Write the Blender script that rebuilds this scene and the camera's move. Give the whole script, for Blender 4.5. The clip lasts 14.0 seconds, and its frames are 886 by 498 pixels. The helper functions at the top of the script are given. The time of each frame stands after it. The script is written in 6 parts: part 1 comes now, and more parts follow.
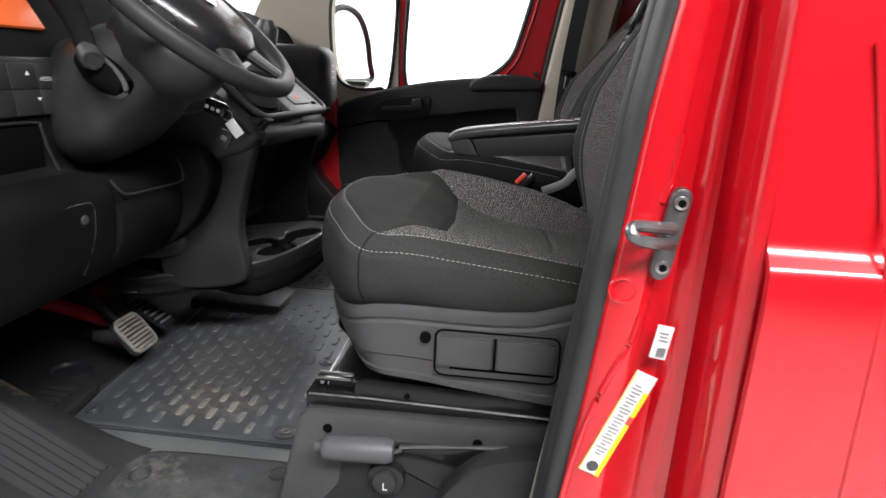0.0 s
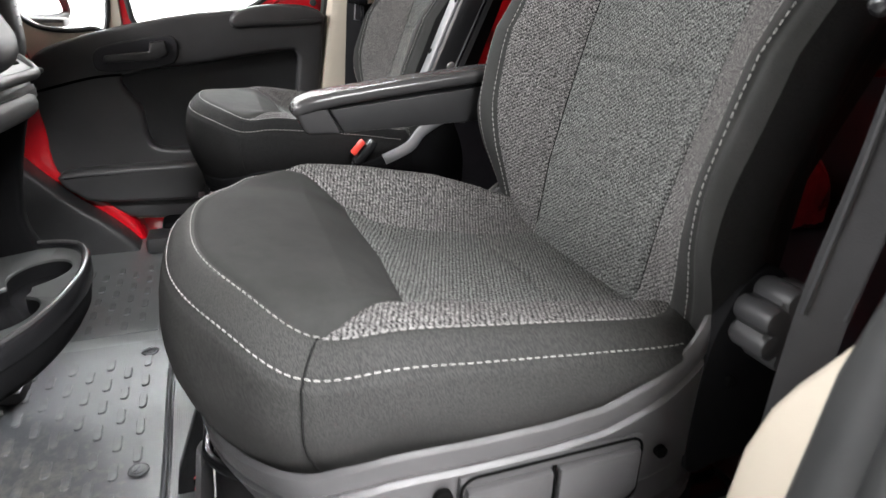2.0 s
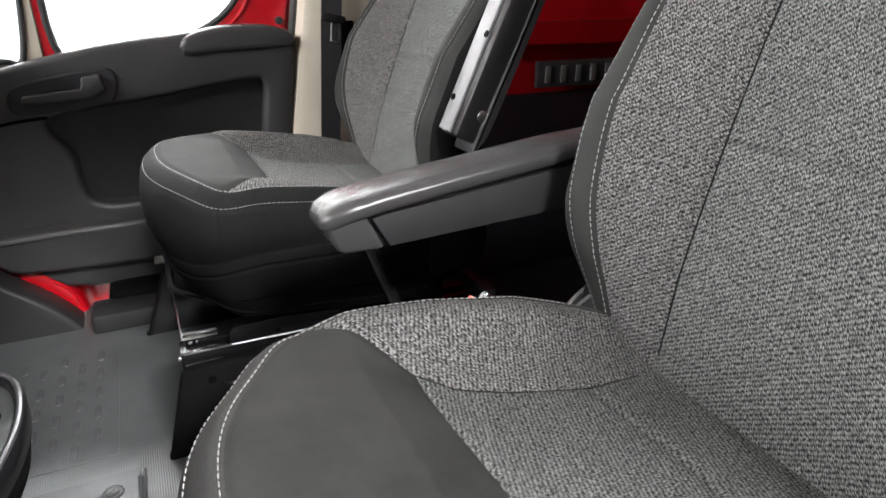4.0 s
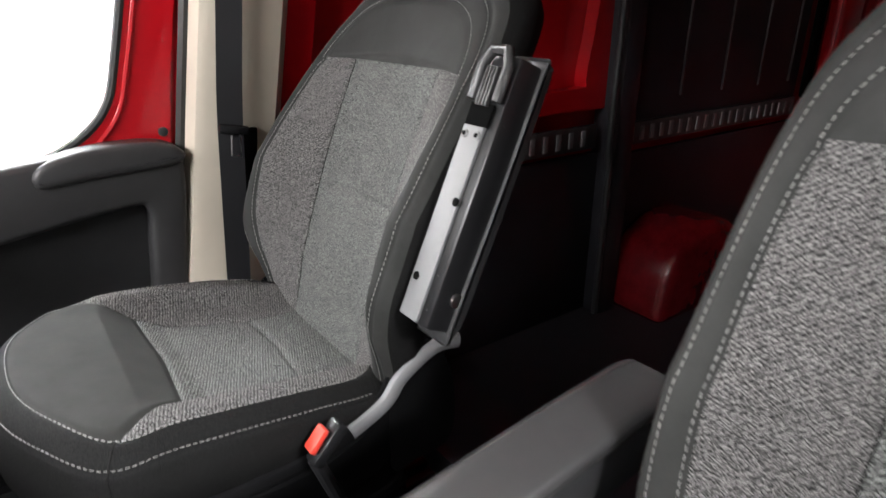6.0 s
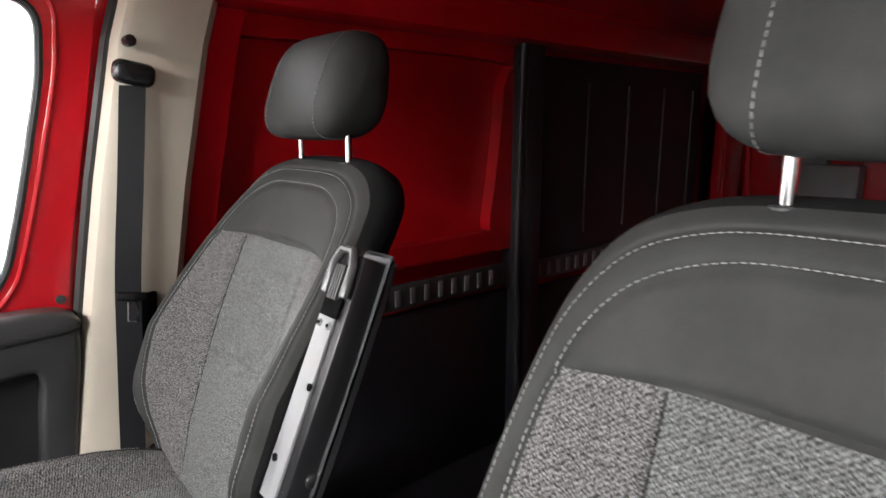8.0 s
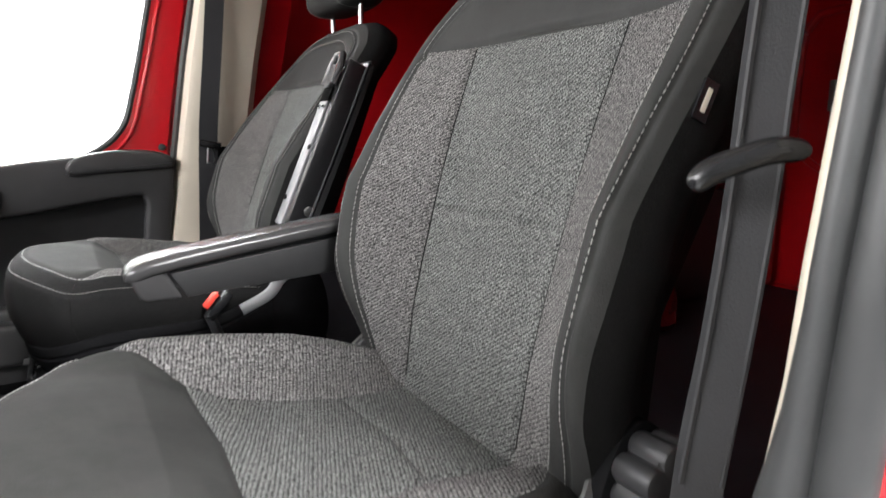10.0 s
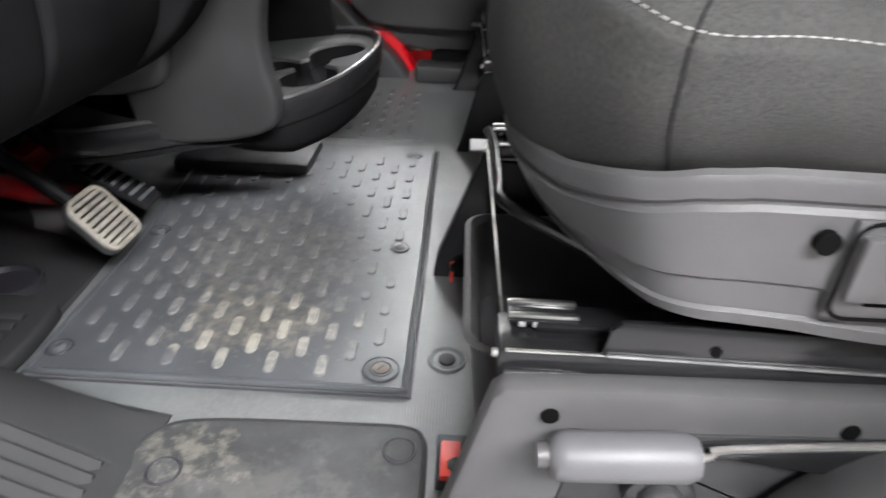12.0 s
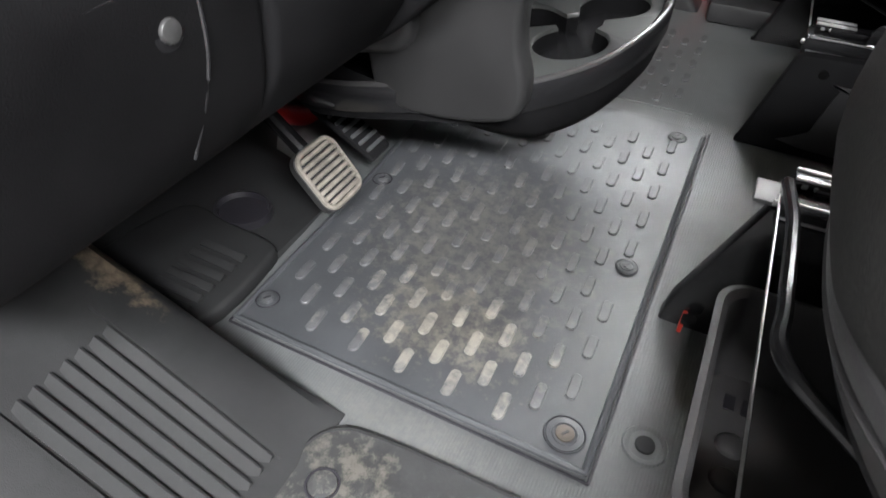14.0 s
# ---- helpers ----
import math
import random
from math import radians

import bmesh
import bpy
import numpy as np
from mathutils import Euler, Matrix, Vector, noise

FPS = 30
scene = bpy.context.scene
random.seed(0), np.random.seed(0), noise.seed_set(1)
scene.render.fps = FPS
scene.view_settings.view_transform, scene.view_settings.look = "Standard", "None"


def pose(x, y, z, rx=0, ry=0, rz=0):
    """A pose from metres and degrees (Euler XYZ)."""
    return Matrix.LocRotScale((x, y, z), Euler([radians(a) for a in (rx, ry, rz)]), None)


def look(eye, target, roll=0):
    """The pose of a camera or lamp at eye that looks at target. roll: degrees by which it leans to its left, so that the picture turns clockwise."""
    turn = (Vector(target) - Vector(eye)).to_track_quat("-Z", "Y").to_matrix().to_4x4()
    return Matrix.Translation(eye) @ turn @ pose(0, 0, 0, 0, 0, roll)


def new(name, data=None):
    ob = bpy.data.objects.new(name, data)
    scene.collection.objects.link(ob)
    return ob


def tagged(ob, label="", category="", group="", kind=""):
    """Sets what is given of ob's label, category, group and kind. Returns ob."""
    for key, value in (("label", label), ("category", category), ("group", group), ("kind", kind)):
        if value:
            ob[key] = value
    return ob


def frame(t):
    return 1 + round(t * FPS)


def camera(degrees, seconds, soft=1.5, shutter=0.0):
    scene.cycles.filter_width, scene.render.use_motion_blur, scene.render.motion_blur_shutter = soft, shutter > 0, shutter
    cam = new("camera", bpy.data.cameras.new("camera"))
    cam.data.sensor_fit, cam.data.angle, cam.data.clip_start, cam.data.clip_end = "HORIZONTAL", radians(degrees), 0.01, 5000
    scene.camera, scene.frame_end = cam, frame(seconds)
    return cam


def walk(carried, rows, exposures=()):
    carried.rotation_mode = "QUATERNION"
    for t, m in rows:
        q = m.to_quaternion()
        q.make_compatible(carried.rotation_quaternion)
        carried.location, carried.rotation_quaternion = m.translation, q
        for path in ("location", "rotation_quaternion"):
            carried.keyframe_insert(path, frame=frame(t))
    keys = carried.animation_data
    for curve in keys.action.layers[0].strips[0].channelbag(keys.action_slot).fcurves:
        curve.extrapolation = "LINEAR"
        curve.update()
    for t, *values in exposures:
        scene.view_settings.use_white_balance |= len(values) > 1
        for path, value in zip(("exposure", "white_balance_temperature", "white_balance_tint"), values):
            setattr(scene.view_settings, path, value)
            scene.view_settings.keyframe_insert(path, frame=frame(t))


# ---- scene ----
# World: x towards the rear of the van, y across it towards the passenger side, z up from the cab floor.
cam = camera(72.1, 14.0, shutter=0.3)
PATH = [
    (0, (0.11, 0.18, 0.748), (-0.102, 2.087, 0.182), 2.3),
    (0.5, (0.044, 0.317, 0.727), (-0.031, 2.23, 0.151), 2.2),
    (1, (-0.015, 0.44, 0.696), (0.096, 2.347, 0.101), 1.4),
    (1.5, (-0.077, 0.53, 0.712), (0.332, 2.362, 0.022), 1.1),
    (2, (-0.139, 0.622, 0.752), (0.504, 2.361, 0.002), 1.3),
    (2.2, (-0.149, 0.668, 0.771), (0.528, 2.388, 0.008), 1.2),
    (4.3, (-0.18, 0.979, 0.841), (0.688, 2.597, 0.047), 0.3),
    (4.5, (-0.172, 0.993, 0.856), (0.756, 2.576, 0.06), 0.2),
    (5, (-0.164, 1.052, 0.896), (0.903, 2.544, 0.098), 0.6),
    (5.5, (-0.148, 1.127, 0.951), (0.933, 2.6, 0.139), 0.1),
    (6, (-0.126, 1.269, 0.99), (0.986, 2.759, 0.253), 0.2),
    (6.5, (-0.117, 1.386, 0.992), (1.014, 2.891, 0.316), 0.1),
    (7, (-0.085, 1.397, 1.051), (1.076, 2.912, 0.454), 0.2),
    (7.5, (-0.051, 1.301, 1.109), (1.185, 2.807, 0.655), 0.0),
    (7.7, (-0.045, 1.236, 1.123), (1.249, 2.705, 0.716), 0.1),
    (10, (-0.096, 0.665, 0.788), (0.946, 2.329, 0.409), -0.1),
    (10.5, (-0.096, 0.603, 0.711), (0.715, 2.341, 0.143), 1.0),
    (11, (-0.117, 0.581, 0.629), (0.556, 2.341, -0.039), 1.2),
    (11.5, (-0.168, 0.586, 0.602), (0.133, 2.372, -0.247), 1.5),
    (11.9, (-0.224, 0.626, 0.566), (-0.188, 2.368, -0.417), 2.3),
    (12, (-0.234, 0.642, 0.559), (-0.275, 2.359, -0.466), 2.2),
    (12.5, (-0.282, 0.717, 0.569), (-0.569, 2.258, -0.672), 1.9),
    (13, (-0.316, 0.738, 0.566), (-0.755, 2.172, -0.757), 1.6),
    (13.5, (-0.307, 0.789, 0.579), (-0.856, 2.161, -0.768), 1.5),
    (14, (-0.29, 0.847, 0.637), (-0.937, 2.17, -0.716), 1.3),
]

EXPOSURES = [(0.0, -0.95), (0.6, -0.52), (1.3, 0.0), (2.0, 0.2), (4.5, 0.32), (6.5, 0.28), (7.7, 0.60), (8.6, 0.28), (10.0, 0.38), (11.0, 0.06), (12.0, 0.25), (13.0, 0.06), (14.0, 0.15)]
walk(cam, [(t, look(eye, target, roll)) for t, eye, target, roll in PATH], EXPOSURES)

# ---- light: a white hall; glowing walls added beyond the far windows and the windscreen, a strip light over the open driver's door, two unseen fill lamps ----
world = bpy.data.worlds.new("hall_light")
scene.world = world
world.use_nodes = True
world.node_tree.nodes["Background"].inputs[0].default_value = (0.97, 0.98, 1.0, 1)
world.node_tree.nodes["Background"].inputs[1].default_value = 0.21


def area_lamp(name, eye, target, sx, sy, watts, colour=(0.985, 0.985, 1.0)):
    data = bpy.data.lights.new(name, "AREA")
    data.shape, data.size, data.size_y, data.energy, data.color = "RECTANGLE", sx, sy, watts, colour
    ob = new(name, data)
    ob.matrix_basis = look(eye, target)
    return ob


area_lamp("hall_area_lamp", (1.45, -1.4, 3.15), (0.6, 1.1, 0.2), 3.6, 0.5, 780)
# Added fill lamps, unseen: one through the windscreen, one through the passenger window.
area_lamp("hall_area_lamp", (-2.6, 1.5, 2.03), (0.6, 2.0, 0.9), 2.4, 0.4, 115)
area_lamp("hall_area_lamp", (0.2, 5.2, 3.1), (0.0, 2.3, 0.5), 4.2, 0.5, 400)

# ---- materials ----
NODES = {}


def material(name, colour, rough=0.5, metal=0.0, spec=0.5, mottle=0.0, mottle_scale=6.0, bump=0.0, bump_scale=400.0, colour2=None, coat=0.0, wear=0.0):
    """Principled material with two scales of variation: broad mottle in colour and gloss, fine relief."""
    m = bpy.data.materials.new(name)
    m.use_nodes = True
    nt = m.node_tree
    p = nt.nodes["Principled BSDF"]
    p.inputs["Roughness"].default_value = rough
    p.inputs["Metallic"].default_value = metal
    p.inputs["Specular IOR Level"].default_value = spec
    p.inputs["Coat Weight"].default_value = coat
    p.inputs["Coat Roughness"].default_value = 0.05
    tc = nt.nodes.new("ShaderNodeTexCoord")
    n1 = nt.nodes.new("ShaderNodeTexNoise")
    n1.inputs["Scale"].default_value = mottle_scale
    n1.inputs["Detail"].default_value = 6
    n1.inputs["Roughness"].default_value = 0.65
    nt.links.new(tc.outputs["Object"], n1.inputs["Vector"])
    mix = nt.nodes.new("ShaderNodeMix")
    mix.data_type = "RGBA"
    c2 = colour2 or tuple(min(1, c * (1 + mottle) + 0.15 * mottle * 0.1) for c in colour)
    c1 = colour if colour2 else tuple(c * (1 - mottle) for c in colour)
    mix.inputs["A"].default_value = (*c1, 1)
    mix.inputs["B"].default_value = (*c2, 1)
    ramp = nt.nodes.new("ShaderNodeMapRange")
    ramp.inputs["From Min"].default_value, ramp.inputs["From Max"].default_value = 0.35, 0.65
    nt.links.new(n1.outputs["Fac"], ramp.inputs["Value"])
    nt.links.new(ramp.outputs["Result"], mix.inputs["Factor"])
    nt.links.new(mix.outputs["Result"], p.inputs["Base Color"])
    rr = nt.nodes.new("ShaderNodeMapRange")
    rr.inputs["To Min"].default_value, rr.inputs["To Max"].default_value = max(0.02, rough - 0.06 - wear), min(1, rough + 0.06)
    nt.links.new(n1.outputs["Fac"], rr.inputs["Value"])
    nt.links.new(rr.outputs["Result"], p.inputs["Roughness"])
    if bump > 0:
        n2 = nt.nodes.new("ShaderNodeTexNoise")
        n2.inputs["Scale"].default_value = bump_scale
        n2.inputs["Detail"].default_value = 3
        nt.links.new(tc.outputs["Object"], n2.inputs["Vector"])
        b = nt.nodes.new("ShaderNodeBump")
        b.inputs["Strength"].default_value = bump
        b.inputs["Distance"].default_value = 0.001
        nt.links.new(n2.outputs["Fac"], b.inputs["Height"])
        nt.links.new(b.outputs["Normal"], p.inputs["Normal"])
    NODES[name] = (nt, p, tc, mix, ramp)
    return m


def woven(name, dark, light, turn, stretch, scale, rough=0.9, bump=0.6, edge=(0.42, 0.58)):
    """Melange cloth: short slanted bright yarns over dark ones."""
    m = bpy.data.materials.new(name)
    m.use_nodes = True
    nt = m.node_tree
    p = nt.nodes["Principled BSDF"]
    p.inputs["Roughness"].default_value = rough
    p.inputs["Specular IOR Level"].default_value = 0.12
    tc = nt.nodes.new("ShaderNodeTexCoord")
    mp = nt.nodes.new("ShaderNodeMapping")
    mp.vector_type = "TEXTURE"
    mp.inputs["Scale"].default_value = (1, stretch, 1)
    mp.inputs["Rotation"].default_value = turn
    nt.links.new(tc.outputs["Object"], mp.inputs["Vector"])
    n = nt.nodes.new("ShaderNodeTexNoise")
    n.inputs["Scale"].default_value = scale
    n.inputs["Detail"].default_value = 2.0
    n.inputs["Roughness"].default_value = 0.55
    n.inputs["Distortion"].default_value = 0.4
    nt.links.new(mp.outputs["Vector"], n.inputs["Vector"])
    big = nt.nodes.new("ShaderNodeTexNoise")
    big.inputs["Scale"].default_value = 14
    big.inputs["Detail"].default_value = 4
    nt.links.new(tc.outputs["Object"], big.inputs["Vector"])
    r = nt.nodes.new("ShaderNodeMapRange")
    r.inputs["From Min"].default_value, r.inputs["From Max"].default_value = edge
    nt.links.new(n.outputs["Fac"], r.inputs["Value"])
    mix = nt.nodes.new("ShaderNodeMix")
    mix.data_type = "RGBA"
    mix.inputs["A"].default_value, mix.inputs["B"].default_value = (*dark, 1), (*light, 1)
    nt.links.new(r.outputs["Result"], mix.inputs["Factor"])
    mul = nt.nodes.new("ShaderNodeMix")
    mul.data_type, mul.blend_type = "RGBA", "MULTIPLY"
    mul.inputs["Factor"].default_value = 0.3
    nt.links.new(mix.outputs["Result"], mul.inputs["A"])
    nt.links.new(big.outputs["Fac"], mul.inputs["B"])
    nt.links.new(mul.outputs["Result"], p.inputs["Base Color"])
    b = nt.nodes.new("ShaderNodeBump")
    b.inputs["Strength"].default_value, b.inputs["Distance"].default_value = bump, 0.0012
    nt.links.new(n.outputs["Fac"], b.inputs["Height"])
    nt.links.new(b.outputs["Normal"], p.inputs["Normal"])
    return m


def strands(name, dark, light, across, along, pitch, length, rough=0.9, bump=0.8):
    """Coarse melange cloth: single short slanted yarns, each with its own tone, dark gaps between them."""
    m = bpy.data.materials.new(name)
    m.use_nodes = True
    nt = m.node_tree
    p = nt.nodes["Principled BSDF"]
    p.inputs["Roughness"].default_value = rough
    p.inputs["Specular IOR Level"].default_value = 0.12
    tc = nt.nodes.new("ShaderNodeTexCoord")

    def node(kind, **values):
        n = nt.nodes.new(kind)
        for k, v in values.items():
            n.inputs[k].default_value = v
        return n

    def math_node(op, a, b):
        n = nt.nodes.new("ShaderNodeMath")
        n.operation = op
        for sock, v in zip(n.inputs, (a, b)):
            if isinstance(v, (int, float)):
                sock.default_value = v
            else:
                nt.links.new(v, sock)
        return n.outputs[0]

    def spread(value, a, b, c, d):
        n = nt.nodes.new("ShaderNodeMapRange")
        for k, v in (("From Min", a), ("From Max", b), ("To Min", c), ("To Max", d)):
            n.inputs[k].default_value = v
        nt.links.new(value, n.inputs["Value"])
        return n.outputs["Result"]

    coords = []
    for axis, size in ((across, pitch), (along, length)):
        d = nt.nodes.new("ShaderNodeVectorMath")
        d.operation = "DOT_PRODUCT"
        d.inputs[1].default_value = tuple(c / size for c in Vector(axis).normalized())
        nt.links.new(tc.outputs["Object"], d.inputs[0])
        coords.append(d.outputs["Value"])
    sway = node("ShaderNodeTexNoise", Scale=70.0, Detail=2.0)
    nt.links.new(tc.outputs["Object"], sway.inputs["Vector"])
    u = math_node("ADD", coords[0], math_node("MULTIPLY", sway.outputs["Fac"], 1.6))
    flat = nt.nodes.new("ShaderNodeCombineXYZ")
    nt.links.new(u, flat.inputs["X"])
    nt.links.new(coords[1], flat.inputs["Y"])
    v = nt.nodes.new("ShaderNodeTexVoronoi")
    v.voronoi_dimensions = "2D"
    v.inputs["Scale"].default_value = 1.0
    v.inputs["Randomness"].default_value = 0.55
    nt.links.new(flat.outputs["Vector"], v.inputs["Vector"])
    yarn = spread(v.outputs["Distance"], 0.16, 0.58, 1.0, 0.0)
    sep = nt.nodes.new("ShaderNodeSeparateColor")
    nt.links.new(v.outputs["Color"], sep.inputs["Color"])
    tone = math_node("MULTIPLY", yarn, spread(sep.outputs["Red"], 0.0, 1.0, 0.30, 1.0))
    mix = nt.nodes.new("ShaderNodeMix")
    mix.data_type = "RGBA"
    mix.inputs["A"].default_value, mix.inputs["B"].default_value = (*dark, 1), (*light, 1)
    nt.links.new(tone, mix.inputs["Factor"])
    big = node("ShaderNodeTexNoise", Scale=16.0, Detail=4.0)
    nt.links.new(tc.outputs["Object"], big.inputs["Vector"])
    mul = nt.nodes.new("ShaderNodeMix")
    mul.data_type, mul.blend_type = "RGBA", "MULTIPLY"
    mul.inputs["Factor"].default_value = 0.25
    nt.links.new(mix.outputs["Result"], mul.inputs["A"])
    nt.links.new(big.outputs["Fac"], mul.inputs["B"])
    nt.links.new(mul.outputs["Result"], p.inputs["Base Color"])
    b = node("ShaderNodeBump", Strength=bump, Distance=0.0008)
    nt.links.new(yarn, b.inputs["Height"])
    nt.links.new(b.outputs["Normal"], p.inputs["Normal"])
    return m


M_PLASTIC = material("charcoal_plastic", (0.030, 0.030, 0.031), 0.40, spec=0.4, mottle=0.15, bump=0.3, bump_scale=900)
M_TRIM = material("seat_trim_plastic", (0.060, 0.0585, 0.060), 0.34, spec=0.45, mottle=0.12, bump=0.35, bump_scale=1100)
M_DOORP = material("door_panel_plastic", (0.046, 0.045, 0.046), 0.36, spec=0.5, mottle=0.12, bump=0.35, bump_scale=900)
M_CONS = material("console_plastic", (0.020, 0.020, 0.0205), 0.5, spec=0.3, mottle=0.12, bump=0.35, bump_scale=900)
M_TRAY = material("satin_tray_plastic", (0.055, 0.057, 0.056), 0.33, spec=0.5, mottle=0.1)
# Near-black that paints the shade inside holes, slots, gaps and grooves.
M_HOLESHADE = material("hole_shade_black", (0.003, 0.003, 0.003), 0.9, spec=0.05)
M_SATIN = material("dark_satin_steel", (0.20, 0.20, 0.20), 0.34, metal=0.8, mottle=0.25, mottle_scale=30)
M_DASH = material("dashboard_plastic", (0.022, 0.022, 0.023), 0.45, spec=0.45, mottle=0.15, bump=0.35, bump_scale=800)
# Blacker than real plastic: shade below the dashboard is put into this colour.
M_KNEE = material("black_and_shaded_plastic", (0.0055, 0.0055, 0.006), 0.8, spec=0.05, mottle=0.15, bump=0.35, bump_scale=800)
M_GLOSS = material("satin_black_plastic", (0.012, 0.012, 0.013), 0.25, mottle=0.1)
M_LEATHER = material("black_leatherette", (0.0285, 0.0285, 0.0275), 0.64, spec=0.15, mottle=0.14, mottle_scale=14, bump=0.35, bump_scale=600)
M_PAD = material("matt_black_leatherette", (0.0285, 0.0285, 0.0275), 0.78, spec=0.06, mottle=0.14, mottle_scale=14, bump=0.35, bump_scale=600)
M_TWILL = woven("black_twill_cloth", (0.030, 0.030, 0.0295), (0.052, 0.051, 0.049), (0.9, 0.0, 0.6), 7.0, 1300, rough=0.7, bump=0.25)
M_SIDE = woven("dark_and_shaded_cloth", (0.006, 0.006, 0.0065), (0.018, 0.0175, 0.017), (0.3, 0.8, 0.4), 5.0, 1300, rough=0.8, bump=0.25)
BACK_YARN = ((0.0, 0.82, -0.57), (0.0, 0.57, 0.82))
SEAT_YARN = ((0.35, 0.94, 0.0), (0.94, -0.35, 0.0))
M_FABRIC = strands("grey_melange_cloth", (0.018, 0.0175, 0.0175), (0.405, 0.392, 0.384), *BACK_YARN, 0.00088, 0.0042)
M_FABRIC2 = strands("pale_grey_melange_cloth", (0.021, 0.021, 0.021), (0.402, 0.412, 0.396), *BACK_YARN, 0.00088, 0.0042)
M_SEATCLOTH = strands("grey_melange_seat_cloth", (0.018, 0.0175, 0.0175), (0.405, 0.392, 0.384), *SEAT_YARN, 0.00088, 0.0042)
M_SEATCLOTH2 = strands("pale_melange_seat_cloth", (0.021, 0.021, 0.021), (0.402, 0.412, 0.396), *SEAT_YARN, 0.00088, 0.0042)
M_THREAD = material("pale_grey_thread", (0.25, 0.245, 0.235), 0.8, mottle=0.25, mottle_scale=60)
M_RUBBER = material("dark_rubber_floor", (0.096, 0.101, 0.102), 0.31, spec=0.8, mottle=0.18, mottle_scale=7, bump=0.3, bump_scale=700)
M_MAT = material("rubber_floor_mat", (0.054, 0.057, 0.062), 0.34, spec=0.8, mottle=0.18, mottle_scale=7, bump=0.3, bump_scale=900)
M_STUD = material("rubber_mat_stud", (0.082, 0.084, 0.088), 0.42, spec=0.6, mottle=0.2, mottle_scale=30, bump=0.3, bump_scale=900)
M_STEP = material("worn_step_rubber", (0.019, 0.0195, 0.0203), 0.68, spec=0.25, mottle=0.15, mottle_scale=9, bump=0.3, bump_scale=800)
M_HATCH = material("scuffed_hatch_rubber", (0.040, 0.041, 0.042), 0.7, spec=0.25, mottle=0.2, mottle_scale=14, bump=0.35, bump_scale=700)


def add_dirt(name, colour, centre, size, scale, amount, contrast=(0.5, 0.62)):
    """Dried mud: a blotchy stain with its own outline round a place on the floor."""
    nt, p, tc, mix, ramp = NODES[name]
    geo = nt.nodes.new("ShaderNodeNewGeometry")
    mp = nt.nodes.new("ShaderNodeMapping")
    mp.inputs["Location"].default_value = tuple(-c / s for c, s in zip(centre, size))
    mp.inputs["Scale"].default_value = tuple(1 / s for s in size)
    nt.links.new(geo.outputs["Position"], mp.inputs["Vector"])
    ln = nt.nodes.new("ShaderNodeVectorMath")
    ln.operation = "LENGTH"
    nt.links.new(mp.outputs["Vector"], ln.inputs[0])
    fall = nt.nodes.new("ShaderNodeMapRange")
    fall.inputs["From Min"].default_value, fall.inputs["From Max"].default_value = 0.25, 1.0
    fall.inputs["To Min"].default_value, fall.inputs["To Max"].default_value = 0.14, -0.2
    nt.links.new(ln.outputs["Value"], fall.inputs["Value"])
    n = nt.nodes.new("ShaderNodeTexNoise")
    n.inputs["Scale"].default_value, n.inputs["Detail"].default_value, n.inputs["Roughness"].default_value = scale, 8, 0.7
    nt.links.new(geo.outputs["Position"], n.inputs["Vector"])
    add = nt.nodes.new("ShaderNodeMath")
    nt.links.new(n.outputs["Fac"], add.inputs[0])
    nt.links.new(fall.outputs["Result"], add.inputs[1])
    r = nt.nodes.new("ShaderNodeMapRange")
    r.inputs["From Min"].default_value, r.inputs["From Max"].default_value = contrast
    r.inputs["To Max"].default_value = amount
    nt.links.new(add.outputs["Value"], r.inputs["Value"])
    m2 = nt.nodes.new("ShaderNodeMix")
    m2.data_type = "RGBA"
    m2.inputs["B"].default_value = (*colour, 1)
    nt.links.new(r.outputs["Result"], m2.inputs["Factor"])
    old = p.inputs["Base Color"].links[0].from_socket
    nt.links.new(old, m2.inputs["A"])
    nt.links.new(m2.outputs["Result"], p.inputs["Base Color"])


def add_ribs(name, scale, strength, direction="X"):
    """Fine moulded lines in rubber or cloth."""
    nt, p, tc, mix, ramp = NODES[name]
    w = nt.nodes.new("ShaderNodeTexWave")
    w.bands_direction = direction
    w.inputs["Scale"].default_value = scale
    nt.links.new(tc.outputs["Object"], w.inputs["Vector"])
    b = nt.nodes.new("ShaderNodeBump")
    b.inputs["Strength"].default_value, b.inputs["Distance"].default_value = strength, 0.001
    nt.links.new(w.outputs["Fac"], b.inputs["Height"])
    if p.inputs["Normal"].links:
        nt.links.new(p.inputs["Normal"].links[0].from_socket, b.inputs["Normal"])
    nt.links.new(b.outputs["Normal"], p.inputs["Normal"])


for nm in ("rubber_floor_mat", "rubber_mat_stud"):
    add_dirt(nm, (0.25, 0.225, 0.18), (-0.52, 1.33, 0), (0.24, 0.17, 0.2), 55, 0.4, (0.55, 0.70))
    add_dirt(nm, (0.045, 0.045, 0.046), (-0.53, 1.34, 0), (0.16, 0.14, 0.2), 30, 0.6, (0.60, 0.68))
    add_dirt(nm, (0.26, 0.24, 0.20), (-0.55, 1.5, 0), (0.4, 0.4, 0.3), 60, 0.25, (0.55, 0.72))
add_dirt("rubber_mat_stud", (0.34, 0.32, 0.27), (-0.50, 1.30, 0), (0.26, 0.16, 0.2), 40, 0.5, (0.46, 0.66))
add_dirt("scuffed_hatch_rubber", (0.30, 0.28, 0.23), (-0.525, 1.09, 0), (0.17, 0.12, 0.2), 46, 0.30, (0.58, 0.72))
